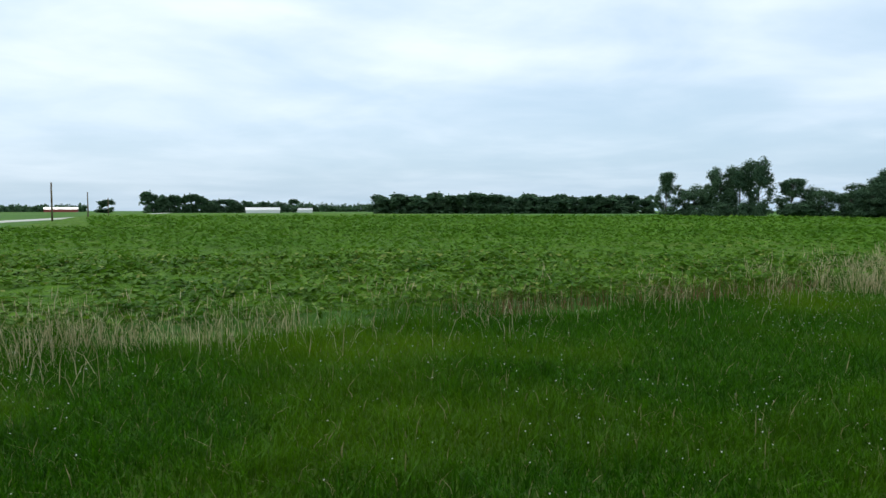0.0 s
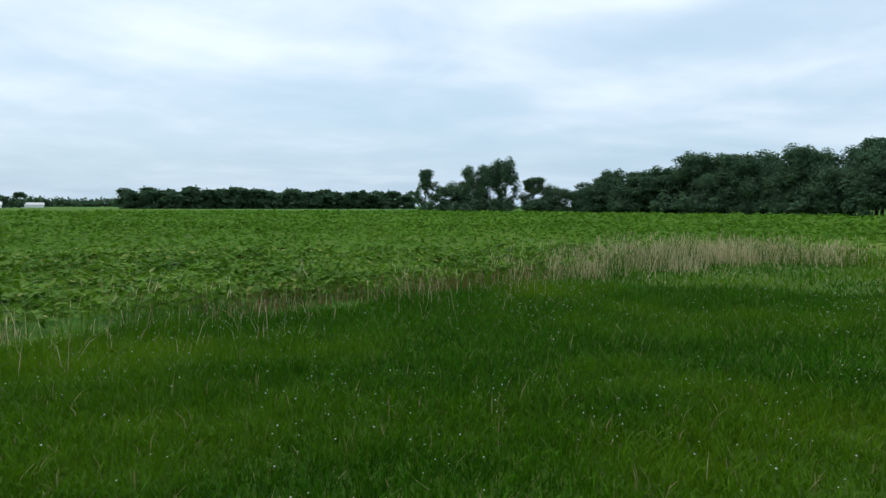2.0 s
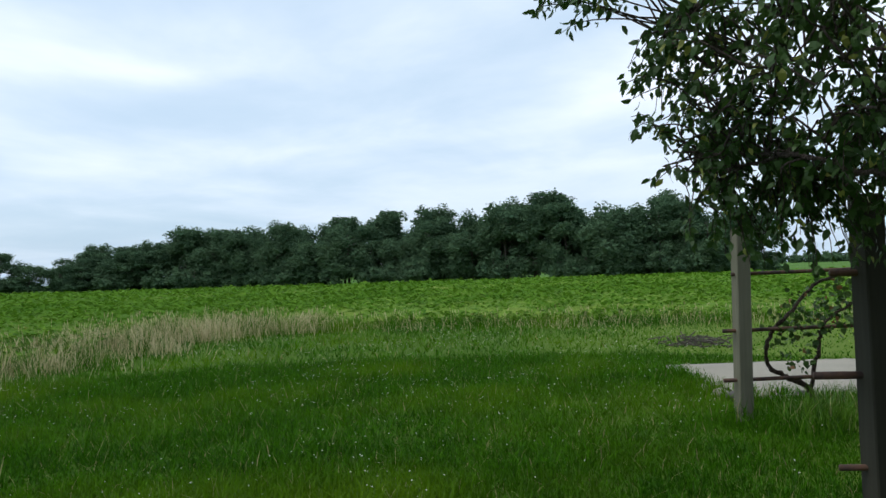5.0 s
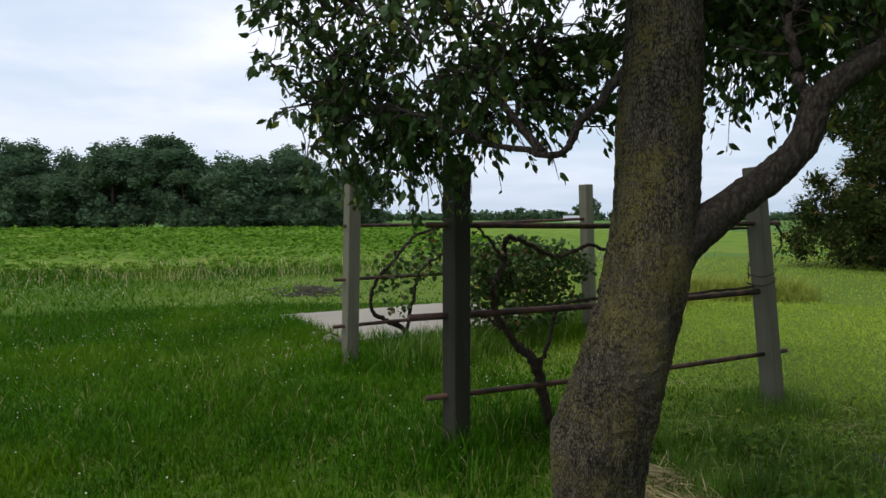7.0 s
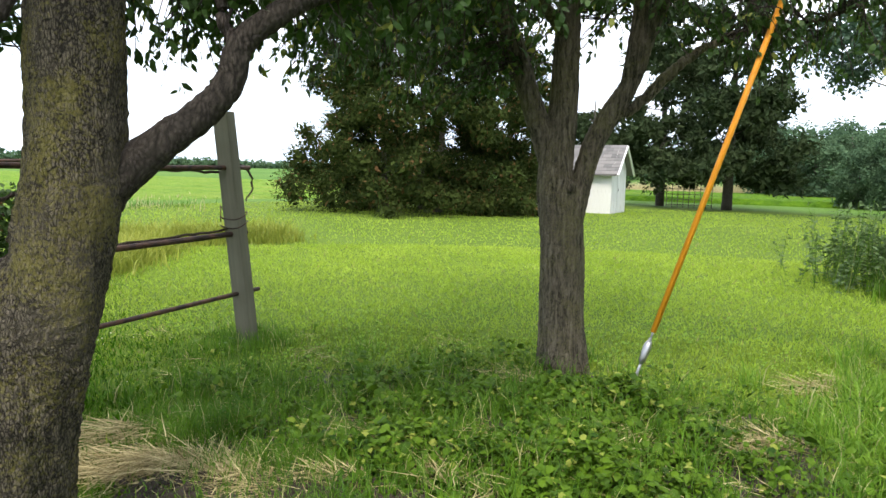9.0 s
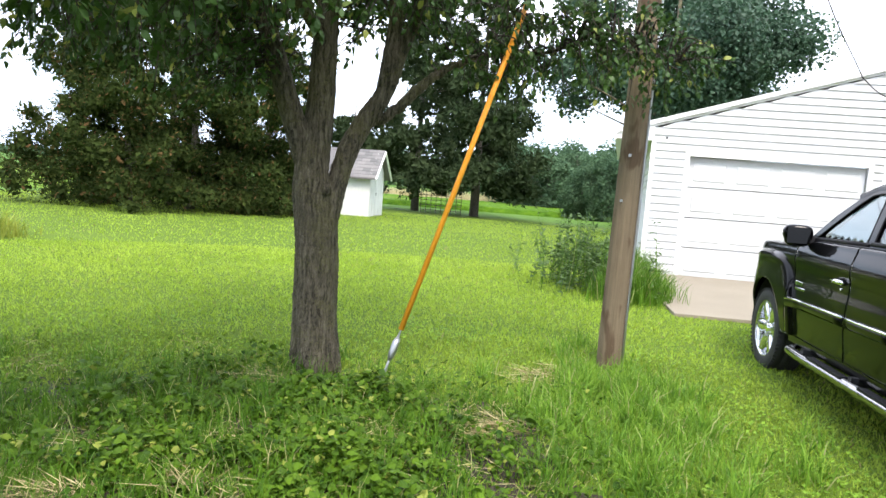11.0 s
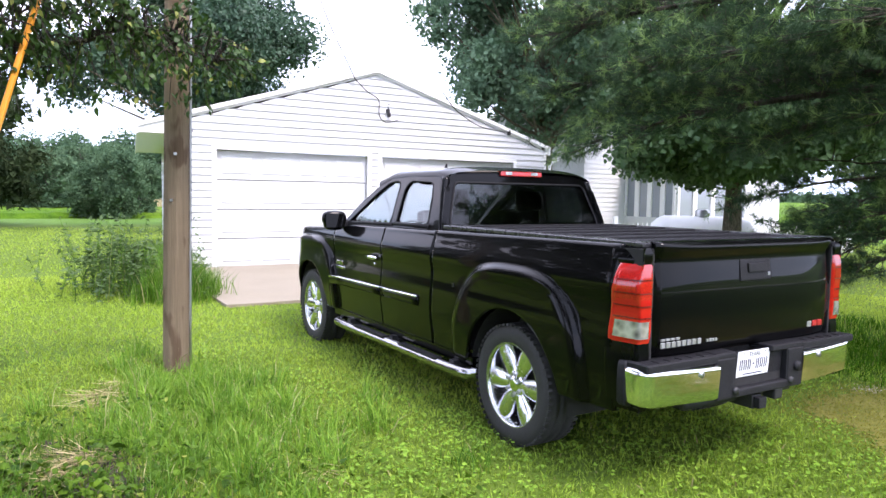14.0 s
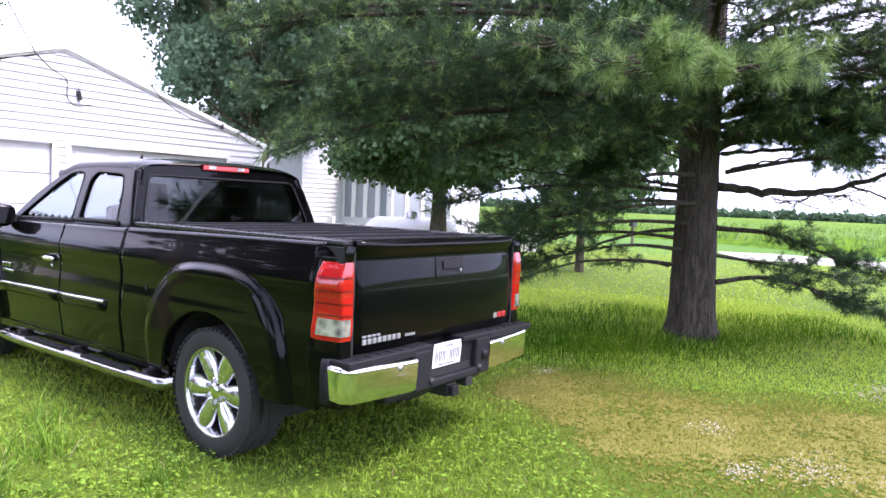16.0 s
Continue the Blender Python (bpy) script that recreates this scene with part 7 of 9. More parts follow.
# roadside poles, mailbox and farm buildings far off
for x, y, h in ((-5.0, 110.6, 5.3), (-2.2, 158.8, 5.2), (1.0, 218.9, 5.1)):
    p = thing("roadside_pole", (x, y, 0), "slim grey wooden pole beside the road", "utility pole", "roadside poles")
    part("shaft", Soup().tube([(0, 0, -0.3), (0, 0, h)], [0.14, 0.10], 10).mesh("shaft", True), M_pole.mat, p)
mb = thing("mailbox", (-24.3, -7.2, 0), "dark mailbox on a wooden post by the road", "mailbox")
part("post", box(-0.05, 0.05, -0.05, 0.05, -0.1, 1.0), M_post.mat, mb)
part("box", box(-0.25, 0.25, -0.09, 0.09, 1.0, 1.22, 0.04, 3), M_dark, mb)
M_barnred = plain("red_barn_paint", (0.28, 0.06, 0.05), 0.7, 0, 0.1, 0.3)


def farm_building(x, y, w, dep, h, turn, mat, label, roof=M_steel):
    b = thing("farm_building", (x, y, 0), label, "building", "farm buildings", turn=turn)
    part("wall", box(-w / 2, w / 2, -dep / 2, dep / 2, -0.1, h), mat, b)
    for s in (1, -1):
        bm = bmesh.new()
        v = [bm.verts.new(c) for c in ((-w / 2 - 0.3, 0, h + dep * 0.2), (w / 2 + 0.3, 0, h + dep * 0.2), (w / 2 + 0.3, s * (dep / 2 + 0.3), h - 0.1), (-w / 2 - 0.3, s * (dep / 2 + 0.3), h - 0.1))]
        bm.faces.new(v)
        part("roof_slope", bm, roof, b)
    g = bmesh.new()
    for xx in (-w / 2, w / 2):
        g.faces.new([g.verts.new(c) for c in ((xx, -dep / 2, h), (xx, dep / 2, h), (xx, 0, h + dep * 0.2))])
    part("gable_wall", g, mat, b)
    return b


farm_building(92, 476, 22, 9, 1.9, -11, M_trim, "long low white barn beyond the field")
farm_building(140, 560, 14, 8, 2.0, -11, M_trim, "small white barn beyond the field")
farm_building(-46, 800, 30, 10, 3.0, 0, M_barnred, "red barn on the northern skyline")
farm_building(370, -257, 17, 8, 2.2, 55, M_trim, "white farmhouse beyond the eastern field")

# ---- white pine ----
M_needle = foliage("pine_needles", (0.019, 0.050, 0.021), (0.062, 0.120, 0.050), 0.25, 0.55, 0.8, 0.2)
M_needle_tip = foliage("young_pine_needles", (0.13, 0.23, 0.06), (0.27, 0.40, 0.12), 0.3, 0.5, 0.8, 0.3)
M_pinebark = bark("pine_bark", (0.030, 0.026, 0.020), (0.12, 0.102, 0.080), None, 0.7, 1)
rng = np.random.default_rng(77)
PT = np.array([-5.64, 0.90, 0.0])
RT, TO = np.array([-0.59, 0.80, 0.0]), np.array([0.80, 0.59, 0.0])      # across and towards the yard


def pp(u, v, z):
    return PT + RT * u + TO * v + [0, 0, z]


pine = thing("pine_tree", (0, 0, 0), "large white pine with spreading boughs and dead lower limbs", "tree")
tr = curve_pts([pp(0, 0, -0.2), pp(0, 0, 0.05), pp(0.0, 0, 0.4), pp(-0.02, 0, 1.6), pp(-0.03, 0, 3.5), pp(0, 0, 7), pp(0.1, 0, 11)], 8)
rr = np.interp(np.linspace(0, 6, len(tr)), range(7), [0.42, 0.35, 0.29, 0.255, 0.235, 0.17, 0.04])
w = Soup()
vs, q = tube_np(tr, rr, 30)
a = np.arctan2(vs[:, 1] - PT[1], vs[:, 0] - PT[0])
k = 1 + (0.04 + 0.10 * np.exp(-vs[:, 2] / 0.25)) * np.sin(a * 6 + 1) + rng.normal(0, 0.012, len(vs))
vs[:, :2] = PT[:2] + (vs[:, :2] - PT[:2]) * k[:, None]
w.add(vs, q)
part("trunk", w.mesh("trunk", True), M_pinebark, pine, "dark furrowed bark", True)


def tuft(soup, p, d, n, L, wid):
    """Long needles fanned round a shoot."""
    d = unit(d)
    f = unit(rng.normal(0, 0.75, (n, 3)) + d * 0.9)
    b = p + f * 0.005 - d * rng.uniform(0, 0.07, (n, 1))
    tip = b + f * (L * rng.uniform(0.75, 1.15, (n, 1))) + [0, 0, -0.012]
    s = unit(np.cross(f, rng.normal(0, 1, (n, 3)))) * wid / 2
    soup.add(np.stack([b - s, b + s, tip], 1).reshape(-1, 3), np.arange(n * 3).reshape(-1, 3))


def bough(points, r0, leafy, n_side, spread, fine=26, tipshare=0.25, twig_len=0.55, L=0.105, wid=0.0042):
    ln = curve_pts(points, 6)
    limb = Soup().tube(ln, np.linspace(r0, max(0.006, r0 * 0.16), len(ln)), 8, wobble=0.05, rng=rng)
    part("limb", limb.mesh("limb", True), M_pinebark, pine, "", True)
    tw, a, b = Soup(), Soup(), Soup()
    t = np.gradient(ln, axis=0)
    for i in range(n_side):
        f = leafy + (1 - leafy) * rng.random() ** 0.8
        k = f * (len(ln) - 1)
        p = np.array([np.interp(k, range(len(ln)), ln[:, j]) for j in range(3)])
        d = unit(np.array([np.interp(k, range(len(ln)), t[:, j]) for j in range(3)]))
        side = unit(np.cross(d, [0, 0, 1])) * rng.choice([-1, 1])
        e = p + (d * rng.uniform(0.3, 0.9) + side * rng.uniform(0.3, 1.0) * spread + [0, 0, rng.uniform(-0.22, 0.35)]) * twig_len * rng.uniform(0.5, 1.2)
        tl = curve_pts([p, (p + e) / 2 + [0, 0, -0.03], e], 2)
        tw.tube(tl, np.linspace(0.009, 0.003, len(tl)), 3, cap=False)
        for m in range(5):
            g = rng.uniform(0.35, 1.0) if m else 1.0
            c = np.array([np.interp(g * (len(tl) - 1), range(len(tl)), tl[:, j]) for j in range(3)])
            dd = unit(unit(e - p) + rng.normal(0, 0.45, 3) + [0, 0, 0.25])
            c2 = c + dd * rng.uniform(0.03, 0.12)
            tuft(b if (rng.random() < tipshare) else a, c2, dd, fine, L, wid)
    tagged(part("fine_branching", tw.mesh("twigs", True), M_pinebark, pine), kind="stuff")
    tagged(part("needle_spray", a.mesh("needles"), M_needle, pine), "long dark blue-green needles", kind="stuff")
    if b.n:
        tagged(part("young_needle_spray", b.mesh("young_needles"), M_needle_tip, pine), "fresh pale green needle tufts", kind="stuff")


# boughs over the truck and towards the yard
bough([pp(-0.1, 0.2, 2.9), pp(-0.7, 1.8, 2.95), pp(-1.6, 3.4, 2.75), pp(-2.05, 4.3, 2.68)], 0.05, 0.35, 60, 0.9, 50, 0.6, 0.5, 0.14, 0.0048)
bough([pp(0.0, 0.2, 3.2), pp(-0.3, 1.8, 3.1), pp(-0.8, 3.2, 2.85), pp(-1.1, 3.9, 2.70)], 0.05, 0.4, 40, 0.9, 48, 0.6, 0.5, 0.14, 0.0048)
for u, v, z0, z1, n in ((-1.2, 3.6, 3.4, 3.5, 60), (-2.4, 3.2, 3.0, 3.0, 70), (-3.4, 2.6, 3.2, 2.9, 75), (-2.2, 2.2, 2.6, 2.35, 60), (-4.3, 1.8, 3.2, 3.1, 75), (-3.2, 1.2, 2.5, 2.25, 60), (-4.6, 0.6, 2.9, 2.7, 70), (-1.6, 1.8, 2.7, 2.45, 50),
                        (-3.0, 3.4, 4.0, 3.9, 70), (-4.4, 2.6, 4.2, 4.0, 75), (0.3, 3.4, 3.6, 3.6, 60), (1.4, 3.0, 3.6, 3.6, 55), (2.4, 2.2, 3.4, 3.55, 50), (1.0, 1.6, 3.1, 3.2, 35), (-0.6, 2.6, 4.3, 4.2, 60), (1.6, 2.6, 4.4, 4.3, 60),
                        (3.0, 1.0, 3.2, 3.3, 40), (3.4, 0.2, 3.8, 3.8, 45), (2.6, -0.8, 3.0, 3.0, 35), (-1.8, -1.4, 3.0, 2.8, 45), (-3.6, -0.8, 3.4, 3.2, 60), (-5.2, 1.2, 3.9, 3.6, 70), (2.9, 1.8, 3.0, 2.95, 55), (3.3, 2.5, 3.4, 3.2, 60), (2.2, 1.6, 2.75, 2.85, 45), (3.6, 1.2, 3.5, 3.2, 55), (3.3, 0.6, 2.75, 2.6, 60), (2.6, 0.9, 2.6, 2.55, 50), (3.6, 0.0, 2.9, 2.7, 60), (4.2, 1.4, 3.0, 2.8, 60), (-1.4, 1.0, 2.35, 2.15, 45), (1.3, 0.8, 2.5, 2.4, 40), (1.6, 0.3, 2.7, 2.5, 45), (1.2, 1.4, 2.9, 2.75, 40), (1.8, -0.4, 2.6, 2.5, 45), (0.9, 1.2, 2.5, 2.45, 30), (1.5, 0.9, 3.1, 2.9, 40), (-5.0, 1.0, 2.9, 2.45, 60), (-4.8, 1.7, 2.7, 2.2, 60), (-4.4, 2.3, 3.3, 2.9, 60), (-5.4, 0.6, 3.3, 2.95, 60), (-5.5, 1.4, 3.8, 3.4, 55)):
    bough([pp(0, 0, z0 - 0.2), pp(u * 0.35, v * 0.35, z0 + 0.1), pp(u * 0.75, v * 0.75, (z0 + z1) / 2 + 0.1), pp(u, v, z1)], 0.055 if u < 1 else 0.035, 0.22 if u < 0.8 else 0.05, int(n * 1.7), 1.0, 22, 0.22, 0.66, 0.115, 0.0062)
for i in range(26):
    z = rng.uniform(4.4, 10.2)
    a = rng.uniform(0, 2 * np.pi)
    L = 4.6 * (1 - (z - 3.5) / 8.2)
    u, v = L * math.cos(a), L * math.sin(a)
    bough([pp(0, 0, z - 0.2), pp(u * 0.4, v * 0.4, z + 0.15), pp(u, v, z + 0.25)], 0.045, 0.25, 50, 1.0, 14, 0.1, 0.8, 0.14, 0.013)
# low limbs that droop to the ground
bough([pp(0.2, 0.1, 1.45), pp(0.9, 0.3, 1.4), pp(1.6, 0.4, 1.15), pp(2.4, 0.5, 0.95)], 0.035, 0.2, 52, 0.8, 22, 0.1, 0.5, 0.11, 0.0065)
bough([pp(0.2, 0.1, 0.75), pp(0.9, 0.2, 0.85), pp(1.7, 0.3, 0.65), pp(2.6, 0.4, 0.35)], 0.035, 0.2, 60, 0.8, 24, 0.1, 0.55, 0.11, 0.0065)
bough([pp(0.2, -0.3, 1.1), pp(1.0, -0.8, 1.0), pp(1.9, -1.0, 0.9), pp(2.7, -1.0, 0.75)], 0.03, 0.3, 40, 0.8, 22, 0.1, 0.5, 0.11, 0.0065)
bough([pp(-0.2, 0.0, 0.95), pp(-0.9, 0.2, 1.0), pp(-1.6, 0.3, 0.95), pp(-2.4, 0.4, 0.7)], 0.028, 0.86, 8, 0.8, 20, 0.1, 0.4)
bough([pp(-0.2, 0.0, 1.42), pp(-0.8, 0.2, 1.35), pp(-1.5, 0.4, 1.15), pp(-2.3, 0.5, 0.85)], 0.03, 0.75, 12, 0.8, 20, 0.1, 0.45)
bough([pp(-0.2, -0.4, 0.9), pp(-0.5, -0.7, 0.95), pp(-0.8, -1.2, 0.85)], 0.02, 0.4, 14, 0.8, 20, 0.1, 0.4)
bough([pp(-1.7, 0.3, 1.3), pp(-2.1, 0.4, 1.15), pp(-2.6, 0.5, 0.85), pp(-2.9, 0.6, 0.6)], 0.014, 0.1, 36, 1.0, 20, 0.1, 0.5)
for pts, n in (([(-0.2, 0.3, 2.1), (-0.9, 0.9, 2.05), (-1.7, 1.3, 1.8), (-2.6, 1.6, 1.55)], 60), ([(-0.2, 0.2, 1.75), (-1.0, 0.6, 1.75), (-1.9, 0.8, 1.6), (-2.9, 1.0, 1.35)], 60), ([(-0.2, -0.1, 1.9), (-1.2, -0.2, 1.95), (-2.4, -0.2, 1.85), (-3.4, -0.1, 1.6)], 60),
               ([(0.2, 0.3, 2.15), (0.9, 0.8, 2.3), (1.7, 1.1, 2.35), (2.4, 1.3, 2.3)], 40)):
    bough([pp(*c) for c in pts], 0.03, 0.35, int(n * 0.6), 0.9, 22, 0.1, 0.5, 0.11, 0.006)
for pts, n in (([(-0.2, 0.2, 1.5), (-1.0, 0.5, 1.5), (-1.9, 0.7, 1.4), (-2.8, 0.8, 1.2)], 75), ([(-0.2, 0.4, 1.75), (-0.9, 0.9, 1.7), (-1.7, 1.2, 1.6), (-2.5, 1.4, 1.4)], 75), ([(-0.2, 0.0, 1.3), (-1.1, 0.1, 1.35), (-2.1, 0.1, 1.25), (-3.1, 0.2, 1.0)], 75), ([(-0.15, 0.1, 1.15), (-0.9, 0.3, 1.2), (-1.6, 0.5, 1.1), (-2.4, 0.7, 0.9)], 50)):
    bough([pp(*c) for c in pts], 0.026, 0.3, int(n * 0.55), 0.9, 22, 0.1, 0.5, 0.11, 0.006)
# dead grey limbs
dead = [[(0.2, 0.1, 1.98), (0.8, 0.25, 1.92), (1.5, 0.4, 1.98), (2.3, 0.5, 2.25), (3.2, 0.7, 2.35)], [(1.2, 0.3, 1.94), (1.75, 0.5, 1.9)], [(1.7, 0.4, 2.04), (2.2, 0.55, 1.85), (2.7, 0.7, 1.5), (3.0, 0.8, 1.15)],
        [(0.25, 0.0, 2.4), (1.2, 0.0, 2.5), (2.4, 0.2, 2.55), (3.4, 0.3, 2.5)], [(0.25, -0.1, 2.75), (1.2, -0.3, 2.8), (2.6, -0.4, 2.95)], [(0.3, 0.2, 2.2), (0.9, 0.5, 2.35), (1.6, 0.7, 2.7), (2.2, 0.8, 3.1)],
        [(-0.2, 0.1, 1.95), (-0.9, 0.3, 2.0), (-1.7, 0.4, 2.02), (-2.7, 0.5, 2.1)], [(-0.2, 0.2, 2.25), (-0.9, 0.6, 2.4), (-1.8, 0.8, 2.4)], [(1.4, 0.38, 1.98), (1.0, 0.6, 1.82), (0.7, 0.7, 1.8)],
        [(2.3, 0.5, 2.25), (2.7, 0.6, 2.05), (3.2, 0.7, 2.0)], [(0.5, 0.1, 2.95), (1.4, 0.3, 3.0), (2.5, 0.3, 2.9)]]
for i, ln in enumerate(dead):
    p = curve_pts([pp(*c) for c in ln], 7)
    p[2:] += rng.normal(0, 0.012, (len(p) - 2, 3))
    r0 = 0.06 if i == 0 else 0.03 if i in (3, 4, 6) else 0.016
    s = Soup().tube(p, np.linspace(r0, r0 * 0.2, len(p)), 8, wobble=0.08, rng=rng)
    for j in range(10):
        k = rng.integers(3, len(p))
        d = unit(rng.normal(0, 1, 3) * [1, 1, 0.7])
        e = p[k] + d * rng.uniform(0.2, 0.6)
        s.tube(curve_pts([p[k], (p[k] + e) / 2 + rng.normal(0, 0.04, 3), e], 3), np.linspace(0.008, 0.002, 7), 4, cap=False)
    part("dead_limb", s.mesh("dead_limb", True), M_pinebark, pine, "bare dead limb", True)

# ---- pickup truck: s runs forward from the rear axle (world -y), x to its left, z up ----
M_paint = Nodes("black_car_paint")
M_paint.set(color=(0.0016, 0.0016, 0.0019), rough=0.3, coat=1.0, coat_rough=0.012, spec=0.03)
M_paint.b.inputs["Coat IOR"].default_value = 1.25
M_chrome = Nodes("chrome")
M_chrome.set(color=(0.78, 0.79, 0.80), metal=1.0, rough=M_chrome.range(M_chrome.noise(30, 3), 0.3, 0.7, 0.04, 0.10))
M_alloy = Nodes("polished_alloy")
M_alloy.set(color=(0.70, 0.71, 0.73), metal=1.0, rough=M_alloy.range(M_alloy.noise(30, 3), 0.3, 0.7, 0.17, 0.28))
M_rubber = plain("tyre_rubber", (0.022, 0.022, 0.022), 0.75, 0, 0.15, 30, 0.2, 120)
M_blackpl = plain("black_textured_plastic", (0.012, 0.012, 0.014), 0.55, 0, 0.12, 20, 0.25, 200, spec=0.22)
M_railcap = plain("satin_black_rail", (0.03, 0.03, 0.033), 0.28, 0, 0.1, 14, spec=0.6)
M_under = plain("dark_underbody", (0.010, 0.010, 0.010), 0.85, 0, 0.15, 8)
M_redlens = Nodes("red_lens")
M_redlens.set(color=M_redlens.mix(M_redlens.noise(14, 2, 0.5, (0.3, 0.3, 3)), (0.30, 0.005, 0.005), (0.52, 0.014, 0.010)), rough=0.08, coat=1.0, coat_rough=0.02)
M_redlens2 = Nodes("deep_red_lens")
M_redlens2.set(color=M_redlens2.mix(M_redlens2.voronoi(90), (0.22, 0.004, 0.004), (0.52, 0.015, 0.010)), rough=0.1, coat=1.0, coat_rough=0.02)
M_redrib = plain("dark_red_rib", (0.10, 0.002, 0.002), 0.3, 0, 0.1, 20)
M_clearlens = Nodes("clear_lens")
M_clearlens.set(color=M_clearlens.mix(M_clearlens.voronoi(22), (0.10, 0.10, 0.09), (0.62, 0.62, 0.58)), rough=0.12, metal=0.6, coat=1.0)
M_tint2 = Nodes("privacy_glass")
M_tint2.set(color=(0.055, 0.065, 0.065), rough=0.01, trans=1.0, ior=1.45, spec=0.6)
M_step = Nodes("dull_steel_step")
M_step.set(color=(0.33, 0.33, 0.33), metal=1.0, rough=M_step.range(M_step.noise(24, 3), 0.3, 0.7, 0.10, 0.22))
M_tint = Nodes("tinted_glass")
M_tint.set(color=(0.30, 0.34, 0.33), rough=0.01, trans=1.0, ior=1.45, spec=0.6)
M_badge = plain("silver_badge", (0.40, 0.41, 0.41), 0.35, 0.6, 0.03, 20)
M_redbadge = plain("red_badge", (0.35, 0.02, 0.02), 0.3, 0, 0.05, 20)
M_seat = plain("dark_grey_seat_cloth", (0.05, 0.05, 0.055), 0.9, 0, 0.1, 30)
M_plate = plain("white_plate", (0.78, 0.79, 0.80), 0.4, 0, 0.03, 20)
M_ink = plain("navy_ink", (0.01, 0.015, 0.06), 0.5, 0, 0.05, 20)

truck = thing("pickup_truck", (0, 0, 0), "glossy black extended-cab pickup truck with chrome wheels parked on the grass", "pickup truck")
RW, FW, ARCH, WZ = 0.0, 3.645, 0.505, 0.40


def smooth(a, b, v):
    t = max(0.0, min(1.0, (v - a) / (b - a)))
    return t * t * (3 - 2 * t)


def side_x(s, z):
    """Half width of the body at s, z."""
    x = 0.955 + 0.03 * smooth(0.45, 0.75, z) - 0.012 * smooth(0.85, 1.02, z) + 0.014 * smooth(1.05, 1.14, z) - 0.05 * smooth(1.16, 1.38, z)
    for c in (RW, FW):
        d = ((abs(s - c) / 0.72) ** 2.8 + (max(0, z - WZ) / 0.79) ** 2.8) ** (1 / 2.8)
        x += (0.016 * (1 - smooth(0.88, 1.02, d)) + 0.034 * (1 - smooth(0.955, 1.005, d))) * smooth(0.40, 0.6, z + 0.1)
    x -= 0.34 * smooth(3.75, 4.70, s) ** 1.6
    x -= 0.05 * smooth(-0.85, -1.12, s) if s < -0.85 else 0
    return x


def low(s):
    z = 0.47
    for c in (RW, FW):
        if abs(s - c) < ARCH:
            z = max(z, WZ + math.sqrt(ARCH ** 2 - (s - c) ** 2))
    return z


def side_panel(s0, s1, top, sign, rows=46, step=0.012, low=low):
    n = max(4, int((s1 - s0) / step))
    bm = bmesh.new()
    grid = []
    for i in range(n + 1):
        s = s0 + (s1 - s0) * i / n
        z0, z1 = low(s), top(s) - 0.018
        col = [bm.verts.new((sign * side_x(s, z0 + (z1 - z0) * j / rows), -s, z0 + (z1 - z0) * j / rows)) for j in range(rows + 1)]
        # rolled lips at the bottom and the top
        z = z0
        col.insert(0, bm.verts.new((sign * (side_x(s, z) - 0.035), -s, z + 0.004)))
        for a in (15, 32, 50, 70, 90):          # rounded top edge
            a = math.radians(a)
            col.append(bm.verts.new((sign * (side_x(s, z1) - 0.03 * (1 - math.cos(a))), -s, z1 + 0.03 * math.sin(a))))
        grid.append(col)
    for a, b in zip(grid, grid[1:]):
        for j in range(len(a) - 1):
            f = (a[j], a[j + 1], b[j + 1], b[j])
            bm.faces.new(f if sign < 0 else f[::-1])
    # turned-in end edges
    for col, k in ((grid[0], 0), (grid[-1], -1)):
        inn = [bm.verts.new((v.co.x - sign * 0.03, v.co.y, v.co.z)) for v in col]
        for j in range(len(col) - 1):
            f = (col[j], inn[j], inn[j + 1], col[j + 1])
            bm.faces.new(f if (k == 0) == (sign > 0) else f[::-1])
    bmesh.ops.recalc_face_normals(bm, faces=bm.faces)
    return bm


def belt(s):
    return 1.345 - 0.015 * (s - 1.0) - 0.02 * smooth(2.6, 3.1, s)


def bed_top(s):
    return 1.375 - 0.012 * (s + 1)


def hood_top(s):
    return 1.275 - 0.03 * (s - 3.0) - 0.08 * smooth(3.9, 4.7, s) - 0.14 * smooth(4.35, 4.75, s)


for sg, nm in ((1, ""), (-1, "")):
    part("bed_side", side_panel(-0.90, 1.03, bed_top, sg), M_paint.mat, truck, "glossy black bed side", True)
    part("rear_door", side_panel(1.06, 1.93, belt, sg), M_paint.mat, truck, "", True)
    part("front_door", side_panel(1.94, 3.03, belt, sg), M_paint.mat, truck, "", True)
    part("fender", side_panel(3.04, 4.68, hood_top, sg), M_paint.mat, truck, "", True)
# dark inner body behind the gaps
inner = bmesh.new()
for s0, s1, z0, z1, w in ((-1.0, -0.52, 0.5, 1.30, 0.88), (-0.52, 0.52, 0.92, 1.30, 0.88), (0.52, 1.04, 0.5, 1.30, 0.88), (1.04, 3.1, 0.42, 0.62, 0.90), (3.1, 4.2, 0.90, 1.10, 0.86), (4.15, 4.55, 0.45, 0.95, 0.72)):
    box(-w, w, -s1, -s0, z0, z1, bm=inner)
box(-0.45, -0.33, -4.3, 0.95, 0.42, 0.56, bm=inner), box(0.33, 0.45, -4.3, 0.95, 0.42, 0.56, bm=inner)
part("underbody", inner, M_under, truck, "dark underbody")
ax = Soup().tube([(-0.8, 0, 0.40), (0.8, 0, 0.40)], 0.055, 10)
ax.tube([(-0.8, -3.645, 0.40), (0.8, -3.645, 0.40)], 0.045, 10)
ax.tube([(0, 0.13, 0.40), (0, -0.13, 0.40)], [0.14, 0.14], 12)
